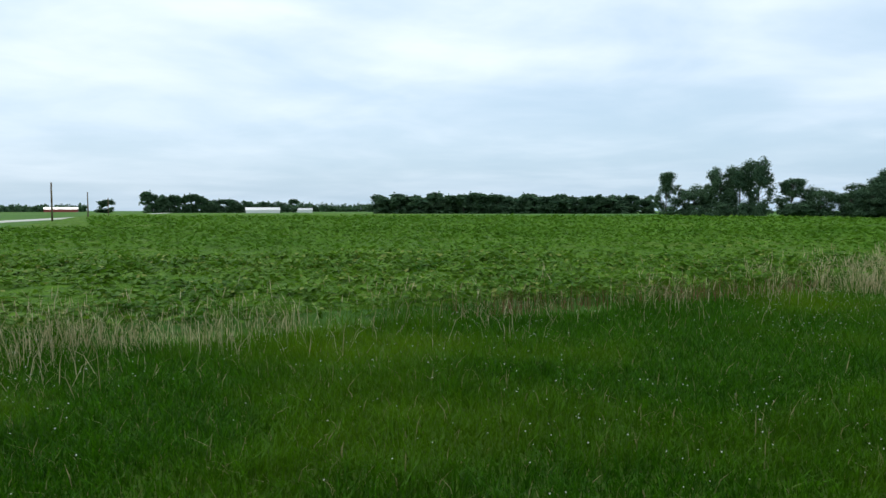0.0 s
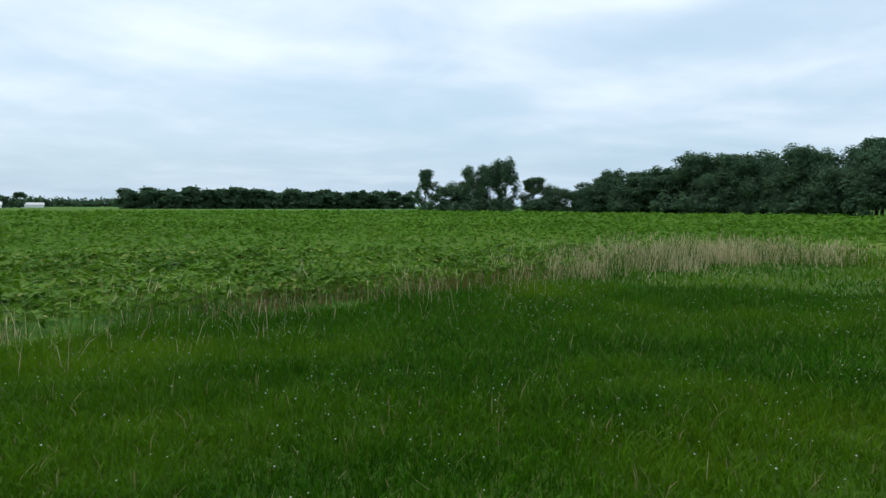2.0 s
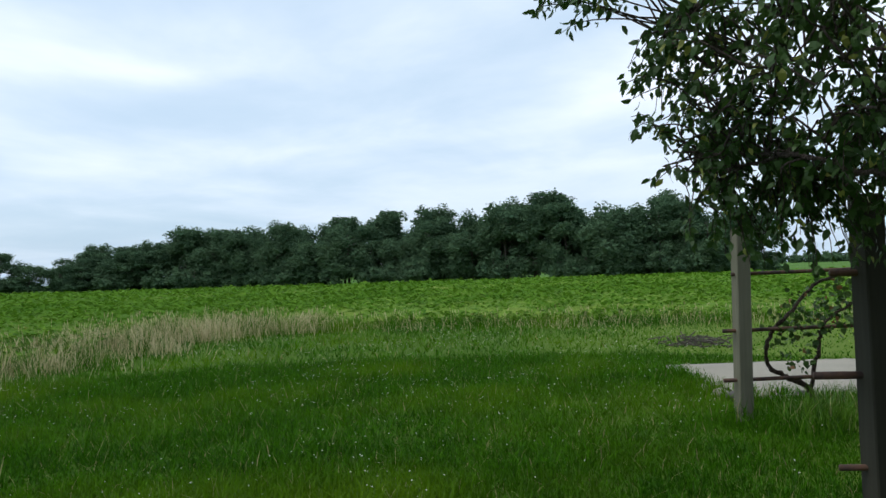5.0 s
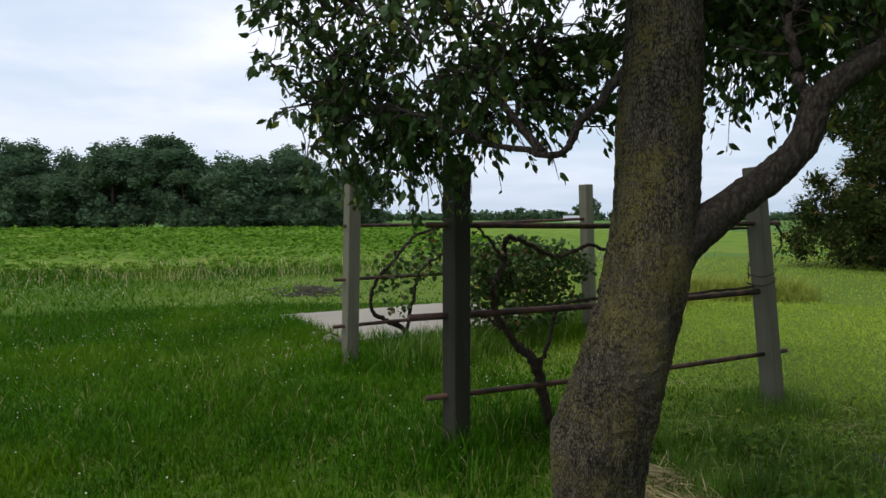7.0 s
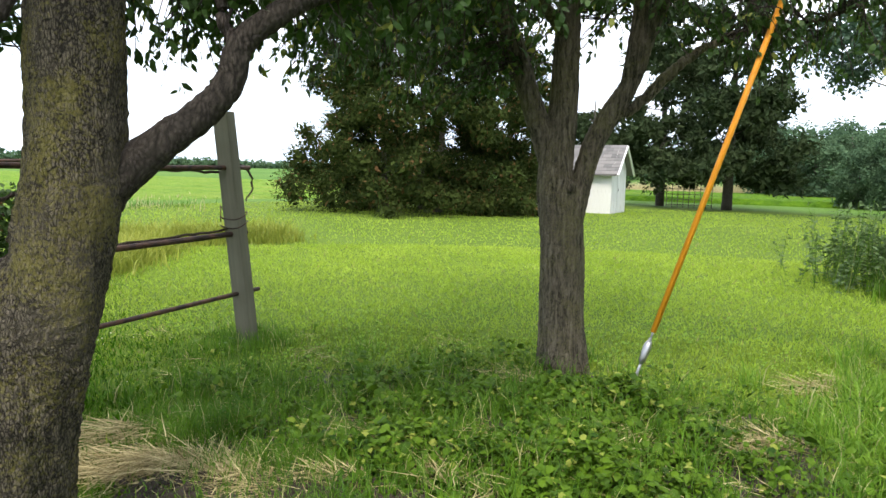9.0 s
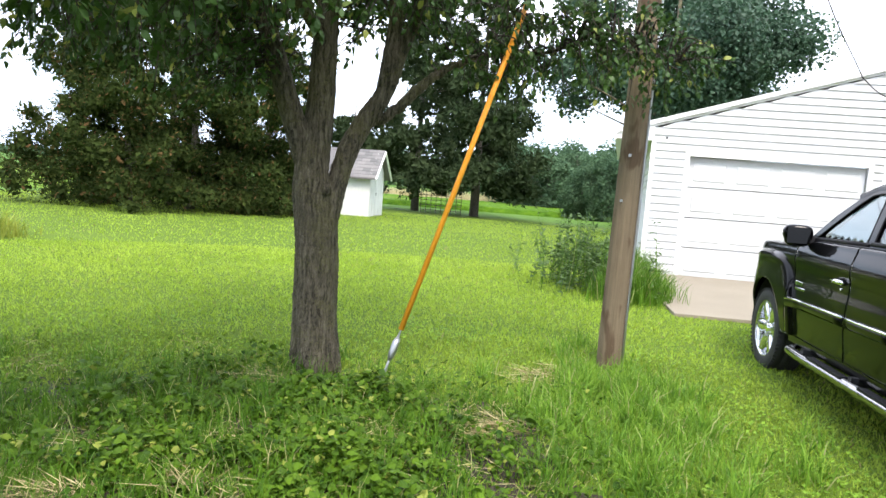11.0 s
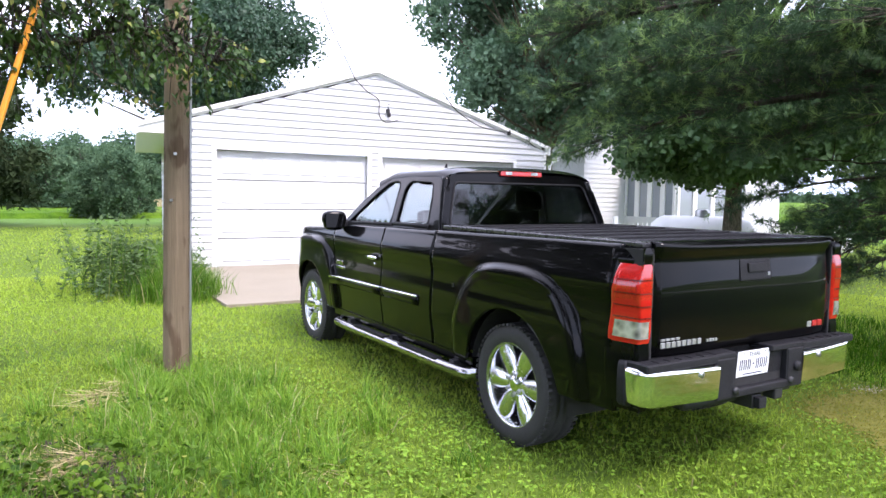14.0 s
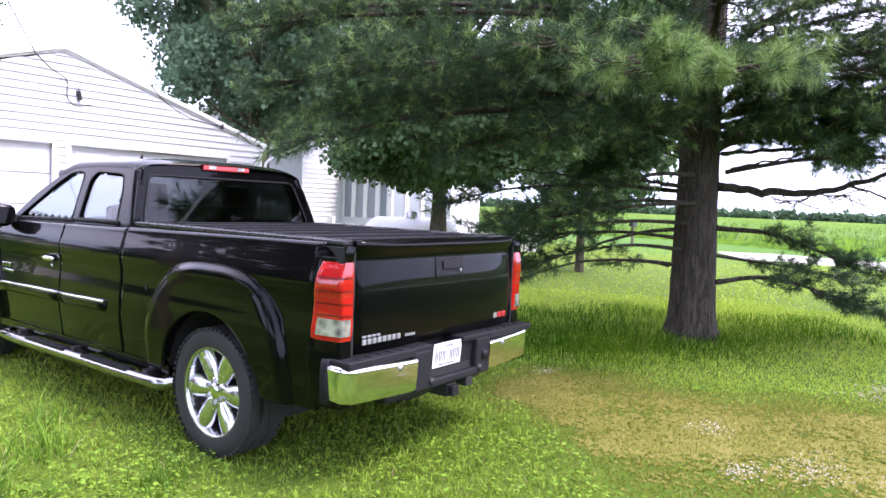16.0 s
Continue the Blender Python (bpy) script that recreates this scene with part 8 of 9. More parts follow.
part("axles", ax.mesh("axles", True), M_under, truck)
for c in (RW, FW):
    for sg in (1, -1):
        bm = bmesh.new()
        a = np.linspace(-0.15, math.pi + 0.15, 20)
        v0 = [bm.verts.new((sg * 0.94, -(c + (ARCH + 0.012) * math.cos(t)), WZ + (ARCH + 0.012) * math.sin(t))) for t in a]
        v1 = [bm.verts.new((sg * 0.60, -(c + (ARCH + 0.012) * math.cos(t)), WZ + (ARCH + 0.012) * math.sin(t))) for t in a]
        for i in range(19):
            bm.faces.new((v0[i], v0[i + 1], v1[i + 1], v1[i]))
        bm.faces.new(v1)
        part("wheel_well", bm, M_under, truck)
# rocker panels
for sg in (1, -1):
    part("rocker", box(min(sg * 0.86, sg * 0.945), max(sg * 0.86, sg * 0.945), -3.1, -0.5, 0.40, 0.475, 0.015), M_paint.mat, truck)

# cab upper part: sides with window openings, rear with its window

def cab_x(z):
    return 0.905 - 0.13 * max(0.0, (z - 1.30) / 0.5) ** 1.2


def holed(outer, holes, place, thick, inward):
    """A sheet with openings, filled between its outlines, given thickness."""
    bm = bmesh.new()
    edges = []
    for loop in (outer, *holes):
        vs = [bm.verts.new((p[0], p[1], 0)) for p in loop]
        edges += [bm.edges.new((vs[i], vs[(i + 1) % len(vs)])) for i in range(len(vs))]
    bmesh.ops.triangle_fill(bm, edges=edges, use_beauty=True)
    for _ in range(3):
        bmesh.ops.subdivide_edges(bm, edges=[e for e in bm.edges if e.calc_length() > 0.07], cuts=1)
        bmesh.ops.triangulate(bm, faces=bm.faces)
    flat = [(v, v.co.copy()) for v in bm.verts]
    for v, c in flat:
        v.co = Vector(place(c.x, c.y))
    ext = bmesh.ops.extrude_face_region(bm, geom=bm.faces[:])
    for v in [g for g in ext["geom"] if isinstance(g, bmesh.types.BMVert)]:
        v.co += Vector(inward) * thick
    bmesh.ops.recalc_face_normals(bm, faces=bm.faces)
    return bm


def rounded(pts, r, n=5):
    """The polygon with rounded corners."""
    res = []
    p = [Vector(q) for q in pts]
    for i, c in enumerate(p):
        a, b = (p[i - 1] - c), (p[(i + 1) % len(p)] - c)
        k = min(r, a.length * 0.45, b.length * 0.45)
        s, e = c + a.normalized() * k, c + b.normalized() * k
        for j in range(n + 1):
            t = j / n
            res.append(tuple((s * (1 - t) ** 2 + c * 2 * t * (1 - t) + e * t * t)))
    return res


SIDE = [(1.03, 1.33), (1.06, 1.45), (1.13, 1.68), (1.19, 1.765), (1.30, 1.785), (1.75, 1.79), (2.10, 1.775), (2.32, 1.71), (2.62, 1.56), (3.04, 1.30), (2.4, 1.31), (1.7, 1.32)]
WIN_R = rounded([(1.27, 1.375), (1.29, 1.60), (1.34, 1.735), (1.72, 1.75), (1.80, 1.69), (1.83, 1.375)], 0.045)
WIN_F = rounded([(1.93, 1.36), (1.91, 1.725), (1.97, 1.752), (2.13, 1.735), (2.32, 1.645), (2.86, 1.345)], 0.035)


def crisp(ob):
    """Smooth faces with sharp folds."""
    ob.data.polygons.foreach_set("use_smooth", [True] * len(ob.data.polygons))
    ob.data.set_sharp_from_angle(angle=radians(38))
    return ob


for sg in (1, -1):
    f = lambda s, z, sg=sg: (sg * cab_x(z), -s, z)
    crisp(part("cab_side", holed(SIDE, [WIN_R, WIN_F], f, 0.045, (-sg, 0, 0)), M_paint.mat, truck))
    # rounded rear corner of the cab
    edge = curve_pts([(sg * (cab_x(z) - 0.022), -(1.052 + 0.16 * (z - 1.31) / 0.5), z) for z in (1.31, 1.45, 1.60, 1.70, 1.765)], 4)
    part("cab_corner", Soup().tube(edge, np.linspace(0.032, 0.036, len(edge)), 16).mesh("cab_corner", True), M_paint.mat, truck, "", True)
    for w, nm in ((WIN_R, "rear_side_window"), (WIN_F, "front_side_window")):
        c = Vector((sum(p[0] for p in w) / len(w), sum(p[1] for p in w) / len(w)))
        big = [tuple(c + (Vector(p) - c) * 1.04) for p in w]
        g = lambda s, z, sg=sg: (sg * (cab_x(z) - 0.012), -s, z)
        part(nm, holed(big, [], g, 0.004, (-sg, 0, 0)), M_tint.mat, truck, "tinted side window", True)
        ring = [Vector((sg * (cab_x(p[1]) + 0.001), -p[0], p[1])) for p in w]
        part("window_seal", Soup().tube(ring + [ring[0]], 0.006, 5).mesh("seal", True), M_blackpl, truck)
    # rubber strips along the foot of the windows
    for strip in ([(1.25, 1.378), (1.55, 1.378), (1.85, 1.376)], [(1.91, 1.364), (2.4, 1.358), (2.88, 1.346)]):
        part("window_strip", Soup().tube([(sg * (cab_x(z) + 0.004), -a, z) for a, z in strip], 0.017, 8).mesh("strip", True), M_blackpl, truck)
    # beltline strip
    part("belt_moulding", Soup().tube([(sg * 0.917, -1.25, 1.352), (sg * 0.917, -2.0, 1.343), (sg * 0.915, -2.95, 1.325)], 0.010, 6).mesh("belt", True), M_blackpl, truck)
REAR = [(-0.895, 1.31), (-0.875, 1.42), (-0.80, 1.68), (-0.775, 1.765), (-0.66, 1.815), (0, 1.84), (0.66, 1.815), (0.775, 1.765), (0.80, 1.68), (0.875, 1.42), (0.895, 1.31)]
RWIN = rounded([(-0.80, 1.375), (-0.79, 1.45), (-0.70, 1.735), (0.70, 1.735), (0.79, 1.45), (0.80, 1.375)], 0.05)


def rear_y(z):
    return -(1.03 + 0.16 * max(0, (z - 1.31)) / 0.5)


crisp(part("cab_back", holed(REAR, [RWIN], lambda x, z: (x, rear_y(z), z), 0.04, (0, -1, 0)), M_paint.mat, truck))
part("rear_window", holed([(x * 1.02, 1.555 + (z - 1.555) * 1.04) for x, z in RWIN], [], lambda x, z: (x, rear_y(z) - 0.008, z), 0.004, (0, -1, 0)), M_tint2.mat, truck, "tinted rear window")
part("window_seal", Soup().tube([(x, rear_y(z) + 0.002, z) for x, z in RWIN] + [(RWIN[0][0], rear_y(RWIN[0][1]) + 0.002, RWIN[0][1])], 0.009, 5).mesh("seal", True), M_blackpl, truck)
bm = bmesh.new()
N = 8
gr = [[bm.verts.new((x * (1 - t) + x2 * t, -((3.02 - 0.84 * t) + 0.10 * (1 - (2 * i / N - 1) ** 2) * (1 - 0.6 * t)), 1.30 + 0.5 * t)) for t in (0, 0.33, 0.66, 1)] for i in range(N + 1) for x, x2 in [(-0.80 + 1.6 * i / N, -0.64 + 1.28 * i / N)]]
for a, b in zip(gr, gr[1:]):
    for j in range(3):
        bm.faces.new((a[j], a[j + 1], b[j + 1], b[j]))
part("windshield", bm, M_tint.mat, truck, "clear front windshield", True)
# roof skin: rises steeply from the side's upper edge and rounds over
bm = bmesh.new()
gr = []
NS, NX = 30, 36
for i in range(NS + 1):
    v = 1.165 + (2.34 - 1.165) * i / NS
    ze = float(np.interp(v, [p[0] for p in SIDE[2:8]], [p[1] for p in SIDE[2:8]])) - 0.004
    xe = cab_x(ze) + 0.001
    top_z = 1.876 - 0.035 * (1 - smooth(1.15, 1.30, v)) - 0.07 * smooth(1.95, 2.36, v) ** 1.3
    row = []
    for j in range(NX + 1):
        a = math.pi * (j / NX - 0.5)
        u = math.copysign(abs(math.sin(a)) ** 0.75, a)
        row.append(bm.verts.new((xe * u, -v - 0.03 * math.cos(a) * smooth(2.0, 2.34, v), ze + (top_z - ze) * max(0.0, math.cos(a)) ** 0.55)))
    gr.append(row)
for a, b in zip(gr, gr[1:]):
    for j in range(NX):
        bm.faces.new((a[j], a[j + 1], b[j + 1], b[j]))
bmesh.ops.recalc_face_normals(bm, faces=bm.faces)
part("roof", bm, M_paint.mat, truck, "glossy black roof", True)
part("roof_aerial", Soup().tube([(0.28, -1.98, 1.86), (0.28, -1.96, 1.92)], [0.02, 0.008], 8).mesh("aerial", True), M_blackpl, truck)
# high brake light
hb = part("brake_light", box(-0.225, 0.225, -1.225, -1.168, 1.798, 1.842, 0.008), M_redlens.mat, truck, "red high brake light with clear cargo lamps")
for x in (-0.14, 0.14):
    part("cargo_lamp", box(x - 0.035, x + 0.035, -1.173, -1.164, 1.807, 1.836, 0.003), M_clearlens.mat, hb, "clear lamp")
# hood and nose
bm = bmesh.new()
gr = []
for i in range(19):
    s = 2.98 + (4.70 - 2.98) * i / 18
    hw = side_x(s, hood_top(s)) - 0.03
    row = []
    for j in range(15):
        t = -1 + 2 * j / 14
        z = hood_top(s) + 0.012 + 0.045 * (1 - abs(t) ** 3) * (1 - 0.5 * smooth(4.3, 4.7, s)) + 0.02 * math.exp(-((abs(t) - 0.45) / 0.08) ** 2)
        row.append(bm.verts.new((t * hw, -s, z)))
    gr.append(row)
for a, b in zip(gr, gr[1:]):
    for j in range(14):
        bm.faces.new((a[j], a[j + 1], b[j + 1], b[j]))
bmesh.ops.recalc_face_normals(bm, faces=bm.faces)
part("hood", bm, M_paint.mat, truck, "", True)
part("grille", box(-0.66, 0.66, -4.70, -4.58, 0.62, 1.02, 0.03), M_chrome.mat, truck)
part("front_bumper", box(-0.76, 0.76, -4.66, -4.45, 0.42, 0.66, 0.07, 4), M_chrome.mat, truck)
part("cowl", box(-0.82, 0.82, -3.10, -2.92, 1.24, 1.30, 0.02), M_blackpl, truck)

# interior
part("dashboard", box(-0.78, 0.78, -2.75, -2.35, 0.85, 1.24, 0.06, 3), M_blackpl, truck)
part("cab_floor", box(-0.82, 0.82, -2.9, -1.08, 0.55, 0.62), M_under, truck)
for x in (-0.42, 0.42):
    sb = part("seat_back", moved(box(-0.25, 0.25, -0.07, 0.07, 0, 0.62, 0.05, 3), pose(x, -1.68, 0.88, 10)), M_seat, truck, "dark grey cloth seat")
    part("headrest", moved(box(-0.13, 0.13, -0.05, 0.05, 0, 0.18, 0.045, 3), pose(x, -1.57, 1.50, 10)), M_seat, sb)
    part("seat_cushion", box(x - 0.25, x + 0.25, -2.25, -1.72, 0.72, 0.9, 0.05, 3), M_seat, truck)
wheel = [Vector((0.42 + 0.19 * math.cos(t), -2.30 - 0.09 * math.sin(t), 1.20 + 0.17 * math.sin(t))) for t in np.linspace(0, 2 * math.pi, 25)]
part("steering_wheel", Soup().tube(wheel, 0.014, 7).tube([wheel[0], wheel[12]], 0.016, 6).mesh("steering", True), M_blackpl, truck)

# bed cover, rails, tailgate
for sg in (1, -1):
    part("bed_rail_cap", box(min(sg * 0.80, sg * 0.908), max(sg * 0.80, sg * 0.908), -1.0, 1.03, 1.372, 1.400, 0.012, 3), M_railcap, truck, "satin black rail cap")
cover = part("bed_cover", box(-0.80, 0.80, -0.98, 1.0, 1.36, 1.388, 0.006), M_blackpl, truck, "ribbed black tonneau cover")
for i in range(7):
    y = -0.92 + i * 0.30
    part("rib", box(-0.79, 0.79, y, y + 0.05, 1.386, 1.402, 0.007, 2), M_blackpl, cover)
bm = bmesh.new()
gr = []
prof = [(0.01, 0.775), (0.040, 0.80), (0.048, 0.86), (0.050, 1.0), (0.049, 1.10), (0.047, 1.135), (0.043, 1.18), (0.0385, 1.23), (0.034, 1.285), (0.032, 1.305), (0.036, 1.322), (0.052, 1.342), (0.060, 1.372), (0.048, 1.393), (0.0, 1.40), (-0.08, 1.398)]
for i in range(25):
    x = -0.845 + 1.69 * i / 24
    edge = 0.05 * abs(x / 0.845) ** 6
    gr.append([bm.verts.new((x, 1.035 + d - edge * (0.6 if z < 1.39 else 0.2), z)) for d, z in prof])
for a, b in zip(gr, gr[1:]):
    for j in range(len(prof) - 1):
        bm.faces.new((a[j], a[j + 1], b[j + 1], b[j]))
for col in (gr[0], gr[-1]):
    inn = [bm.verts.new((v.co.x * 0.985, v.co.y - 0.05, v.co.z)) for v in col]
    for j in range(len(col) - 1):
        bm.faces.new((col[j], col[j + 1], inn[j + 1], inn[j]))
bmesh.ops.recalc_face_normals(bm, faces=bm.faces)
gate = part("tailgate", bm, M_paint.mat, truck, "glossy black tailgate", True)
part("gate_back", box(-0.84, 0.84, 0.97, 1.03, 0.80, 1.38), M_under, truck)
hz = part("handle_bezel", moved(box(-0.12, 0.17, 0, 0.014, 0, 0.125, 0.012, 2), pose(-0.034, 1.074, 1.165, 7)), M_blackpl, gate, "matte black handle bezel")
part("handle", moved(box(-0.065, 0.105, 0.008, 0.026, 0.045, 0.10, 0.010, 2), pose(-0.034, 1.074, 1.165, 7)), M_blackpl, hz)
part("keyhole", box(-0.134, -0.114, 1.08, 1.092, 1.19, 1.21, 0.003), M_steel, hz)
# badges as plain bars
for x0, x1, z0, z1 in ((0.47, 0.81, 0.836, 0.866), (0.65, 0.81, 0.874, 0.886), (0.33, 0.43, 0.840, 0.856)):
    n = max(4, int((x1 - x0) / 0.04))
    for i in range(n):
        w = (x1 - x0) / n
        part("badge_bar", box(x0 + i * w, x0 + i * w + w * 0.72, 1.078, 1.0885, z0, z1, 0.002, 1), M_badge, gate, "silver badge bar")
for i in range(3):
    part("badge_bar", box(-0.73 + i * 0.058, -0.73 + i * 0.058 + 0.047, 1.066, 1.083, 0.842, 0.880, 0.004, 1), M_badge if i == 2 else M_redbadge, gate, "red and silver badge bar")

# tail lights wrap the rear corners
def lamp_x(s, z):
    """Outer surface of the lamp along its wrap: 0..0.085 across the rear, then round and forward."""
    if s <= 0.085:
        return 0.852 + s, 1.066
    r = 0.035
    q = s - 0.085
    if q < r * math.pi / 2:
        a = q / r
        return 0.937 + r * math.sin(a) * (side_x(-1.0, z) + 0.004 - 0.937) / r, 1.066 - r * (1 - math.cos(a))
    f = q - r * math.pi / 2
    return side_x(-1.0 + f * 0.8, z) + 0.004, 1.066 - r - f


def lamp_band(z0, z1, proud, n, end=0.22, start=0.003, lean=True):
    bm = bmesh.new()
    gr = []
    for i in range(33):
        row = []
        for j in range(n + 1):
            z = z0 + (z1 - z0) * j / n
            k = (z - 0.865) / 0.42
            reach = start + (end + 0.085 - (0.045 * max(0, k) ** 1.6 if lean else 0) - start) * i / 32
            x, y = lamp_x(reach, z)
            edge = min(1, min(j, n - j) / 1.5) if n > 4 else 1
            x2, y2 = lamp_x(reach + 0.002, z)
            tx, ty = x2 - x, y2 - y
            ln = math.hypot(tx, ty) or 1
            d = (proud if 0 < i < 32 else -0.012) - 0.008 * (1 - edge)
            row.append(bm.verts.new((x - ty / ln * d, y + tx / ln * d, z)))
        gr.append(row)
    for a, b in zip(gr, gr[1:]):
        for j in range(n):
            bm.faces.new((a[j], a[j + 1], b[j + 1], b[j]))
    bmesh.ops.recalc_face_normals(bm, faces=bm.faces)
    return bm


def mirrored(bm, sg):
    if sg < 0:
        for v in bm.verts:
            v.co.x *= -1
        bmesh.ops.reverse_faces(bm, faces=bm.faces)
    return bm


for sg in (1, -1):
    lamp = part("tail_light", mirrored(lamp_band(0.868, 1.285, 0.003, 14), sg), M_redlens.mat, truck, "red wrap-round tail light", True)
    part("brake_lens", mirrored(lamp_band(1.07, 1.265, 0.006, 6, 0.20, 0.012), sg), M_redlens2.mat, lamp, "deep red brake lens", True)
    part("reverse_lamp", mirrored(lamp_band(0.895, 0.985, 0.006, 3, 0.185, 0.022), sg), M_clearlens.mat, lamp, "clear reversing lamp", True)
    for z in (1.0, 1.062, 1.13, 1.20):
        part("lens_rib", mirrored(lamp_band(z, z + 0.007, 0.0075, 1, 0.20, 0.012), sg), M_redrib, lamp)
    part("corner_panel", mirrored(lamp_band(1.286, 1.372, -0.001, 6, 0.24, 0.0, False), sg), M_paint.mat, truck, "", True)
    part("corner_panel", mirrored(lamp_band(0.50, 0.867, -0.001, 8, 0.24, 0.0, False), sg), M_paint.mat, truck, "", True)
    part("corner_core", box(min(sg * 0.84, sg * 0.93), max(sg * 0.84, sg * 0.93), 0.90, 1.055, 0.52, 1.365), M_under, truck)

# rear bumper: chrome ends, black step and centre
bump = thing("rear_bumper", (0, 0, 0))
bump.parent = truck
BY = 1.165
for sg in (1, -1):
    bm = bmesh.new()
    gr, cap = [], []
    for t in np.linspace(0, 1, 40):
        if t < 0.55:
            k = t / 0.55
            x, y, nx, ny = 0.40 + 0.50 * k, BY - 0.018 * k ** 2, 0.0, 1.0
        elif t < 0.8:
            a = (t - 0.55) / 0.25 * math.pi / 2
            x, y, nx, ny = 0.90 + 0.085 * math.sin(a), BY - 0.018 - 0.085 * (1 - math.cos(a)), math.sin(a), math.cos(a)
        else:
            k = (t - 0.8) / 0.2
            x, y, nx, ny = 0.985, BY - 0.103 - 0.10 * k, 1.0, 0.0
        col = []
        for z, d in ((0.522, -0.04), (0.528, -0.012), (0.538, -0.004), (0.60, 0.0), (0.69, 0.005), (0.712, 0.004), (0.722, -0.006), (0.728, -0.03)):
            col.append(bm.verts.new((sg * (x + d * nx), y + d * ny, z + 0.025 * min(1, t / 0.8))) if t < 0.93 else None)
        if t < 0.93:
            gr.append(col)
        if t > 0.89:
            cap.append([(sg * (x + d * nx), y + d * ny, z + 0.02) for z, d in ((0.505, -0.06), (0.51, -0.01), (0.53, 0.006), (0.65, 0.010), (0.73, 0.006), (0.752, -0.005), (0.758, -0.06))])
    bm2 = bmesh.new()
    rows = [[bm2.verts.new(c) for c in r] for r in cap]
    for a, b in zip(rows, rows[1:]):
        for j in range(6):
            bm2.faces.new((a[j], a[j + 1], b[j + 1], b[j]))
    bm2.faces.new(rows[0])
    bmesh.ops.recalc_face_normals(bm2, faces=bm2.faces)
    part("end_cap", bm2, M_blackpl, bump, "black plastic bumper end cap", True)
    for a, b in zip(gr, gr[1:]):
        for j in range(7):
            bm.faces.new((a[j], a[j + 1], b[j + 1], b[j]))
    bmesh.ops.recalc_face_normals(bm, faces=bm.faces)
    part("chrome_end", bm, M_chrome.mat, bump, "polished chrome bumper end", True)
    part("step_pad", box(min(sg * 0.40, sg * 0.975), max(sg * 0.40, sg * 0.975), 0.99, BY - 0.006, 0.732, 0.778, 0.018, 3), M_blackpl, bump, "black ribbed step pad")
    for i in range(5):
        part("tread", box(min(sg * (0.46 + 0.09 * i), sg * (0.52 + 0.09 * i)), max(sg * (0.46 + 0.09 * i), sg * (0.52 + 0.09 * i)), 1.09, BY - 0.02, 0.776, 0.783, 0.003, 1), M_blackpl, bump)
    s = Soup().tube([(sg * 0.56, BY - 0.01, 0.69), (sg * 0.56, BY + 0.009, 0.69)], 0.018, 14)
    part("parking_sensor", s.mesh("sensor", True), M_steel, bump)
part("bumper_core", box(-0.9, 0.9, 0.98, BY - 0.05, 0.56, 0.70), M_under, bump)
part("centre_step", box(-0.42, -0.10, 0.99, BY - 0.01, 0.745, 0.782, 0.016, 3), M_blackpl, bump)
part("centre_step", box(0.24, 0.42, 0.99, BY - 0.01, 0.745, 0.782, 0.016, 3), M_blackpl, bump)
part("centre_face", moved(box(-0.41, 0.41, -0.02, 0.02, 0, 0.22, 0.012, 2), pose(0, BY - 0.075, 0.54, -4)), M_blackpl, bump)
part("centre_lip", box(-0.41, 0.41, 1.02, BY - 0.004, 0.515, 0.565, 0.02, 3), M_blackpl, bump)
for sg in (1, -1):
    part("centre_cheek", box(min(sg * 0.25, sg * 0.42), max(sg * 0.25, sg * 0.42), 1.02, BY - 0.004, 0.535, 0.755, 0.025, 3), M_blackpl, bump)
part("socket", Soup().tube([(-0.34, BY - 0.02, 0.64), (-0.34, BY + 0.014, 0.64)], 0.03, 12).mesh("socket", True), M_blackpl, bump)
PLATE = pose(0.034, BY - 0.045, 0.690, -5)
plate = part("licence_plate", moved(box(-0.152, 0.152, -0.003, 0.003, -0.076, 0.076, 0.002, 1), PLATE), M_plate, bump, "white plate with dark blue bars")


def lettering(text, size, x, y, z, mat, parent, name="lettering"):
    cu = bpy.data.curves.new("t", "FONT")
    cu.body, cu.size, cu.extrude, cu.align_x, cu.align_y = text, size, 0.0006, "CENTER", "CENTER"
    tmp = bpy.data.objects.new("t", cu)
    scene.collection.objects.link(tmp)
    bpy.context.view_layer.update()
    me = bpy.data.meshes.new_from_object(tmp.evaluated_get(bpy.context.evaluated_depsgraph_get()))
    bpy.data.objects.remove(tmp)
    me.transform(pose(x, y, z, 86, 0, 180))
    return part(name, me, mat, parent)


lettering("TEXAS", 0.036, 0.034, BY - 0.0355, 0.745, M_ink, plate)
for i in range(7):
    xx = 0.117 - i * 0.0385
    if i == 3:
        part("plate_bar", moved(box(xx - 0.007, xx + 0.007, 0.003, 0.005, -0.008, 0.002), PLATE), M_ink, plate)
        continue
    for u in (-0.009, 0.009):
        part("plate_bar", moved(box(xx + u - 0.0036, xx + u + 0.0036, 0.003, 0.005, -0.036, 0.026), PLATE), M_ink, plate, "dark blue bar")
part("plate_bar", moved(box(-0.09, 0.09, 0.003, 0.0048, -0.064, -0.058), PLATE), M_ink, plate, "dark blue bar")
for x in (-0.10, 0.10):
    part("bolt", Soup().tube([(0.034 + x, BY - 0.042, 0.754), (0.034 + x, BY - 0.034, 0.754)], 0.007, 10).mesh("bolt", True), M_steel, plate)
hitch = part("hitch_receiver", box(-0.045, 0.045, 0.90, BY - 0.03, 0.42, 0.50, 0.008), M_dark, bump, "black hitch receiver")
part("hitch_plug", box(-0.036, 0.036, BY - 0.03, BY + 0.01, 0.428, 0.492, 0.008), M_blackpl, hitch)
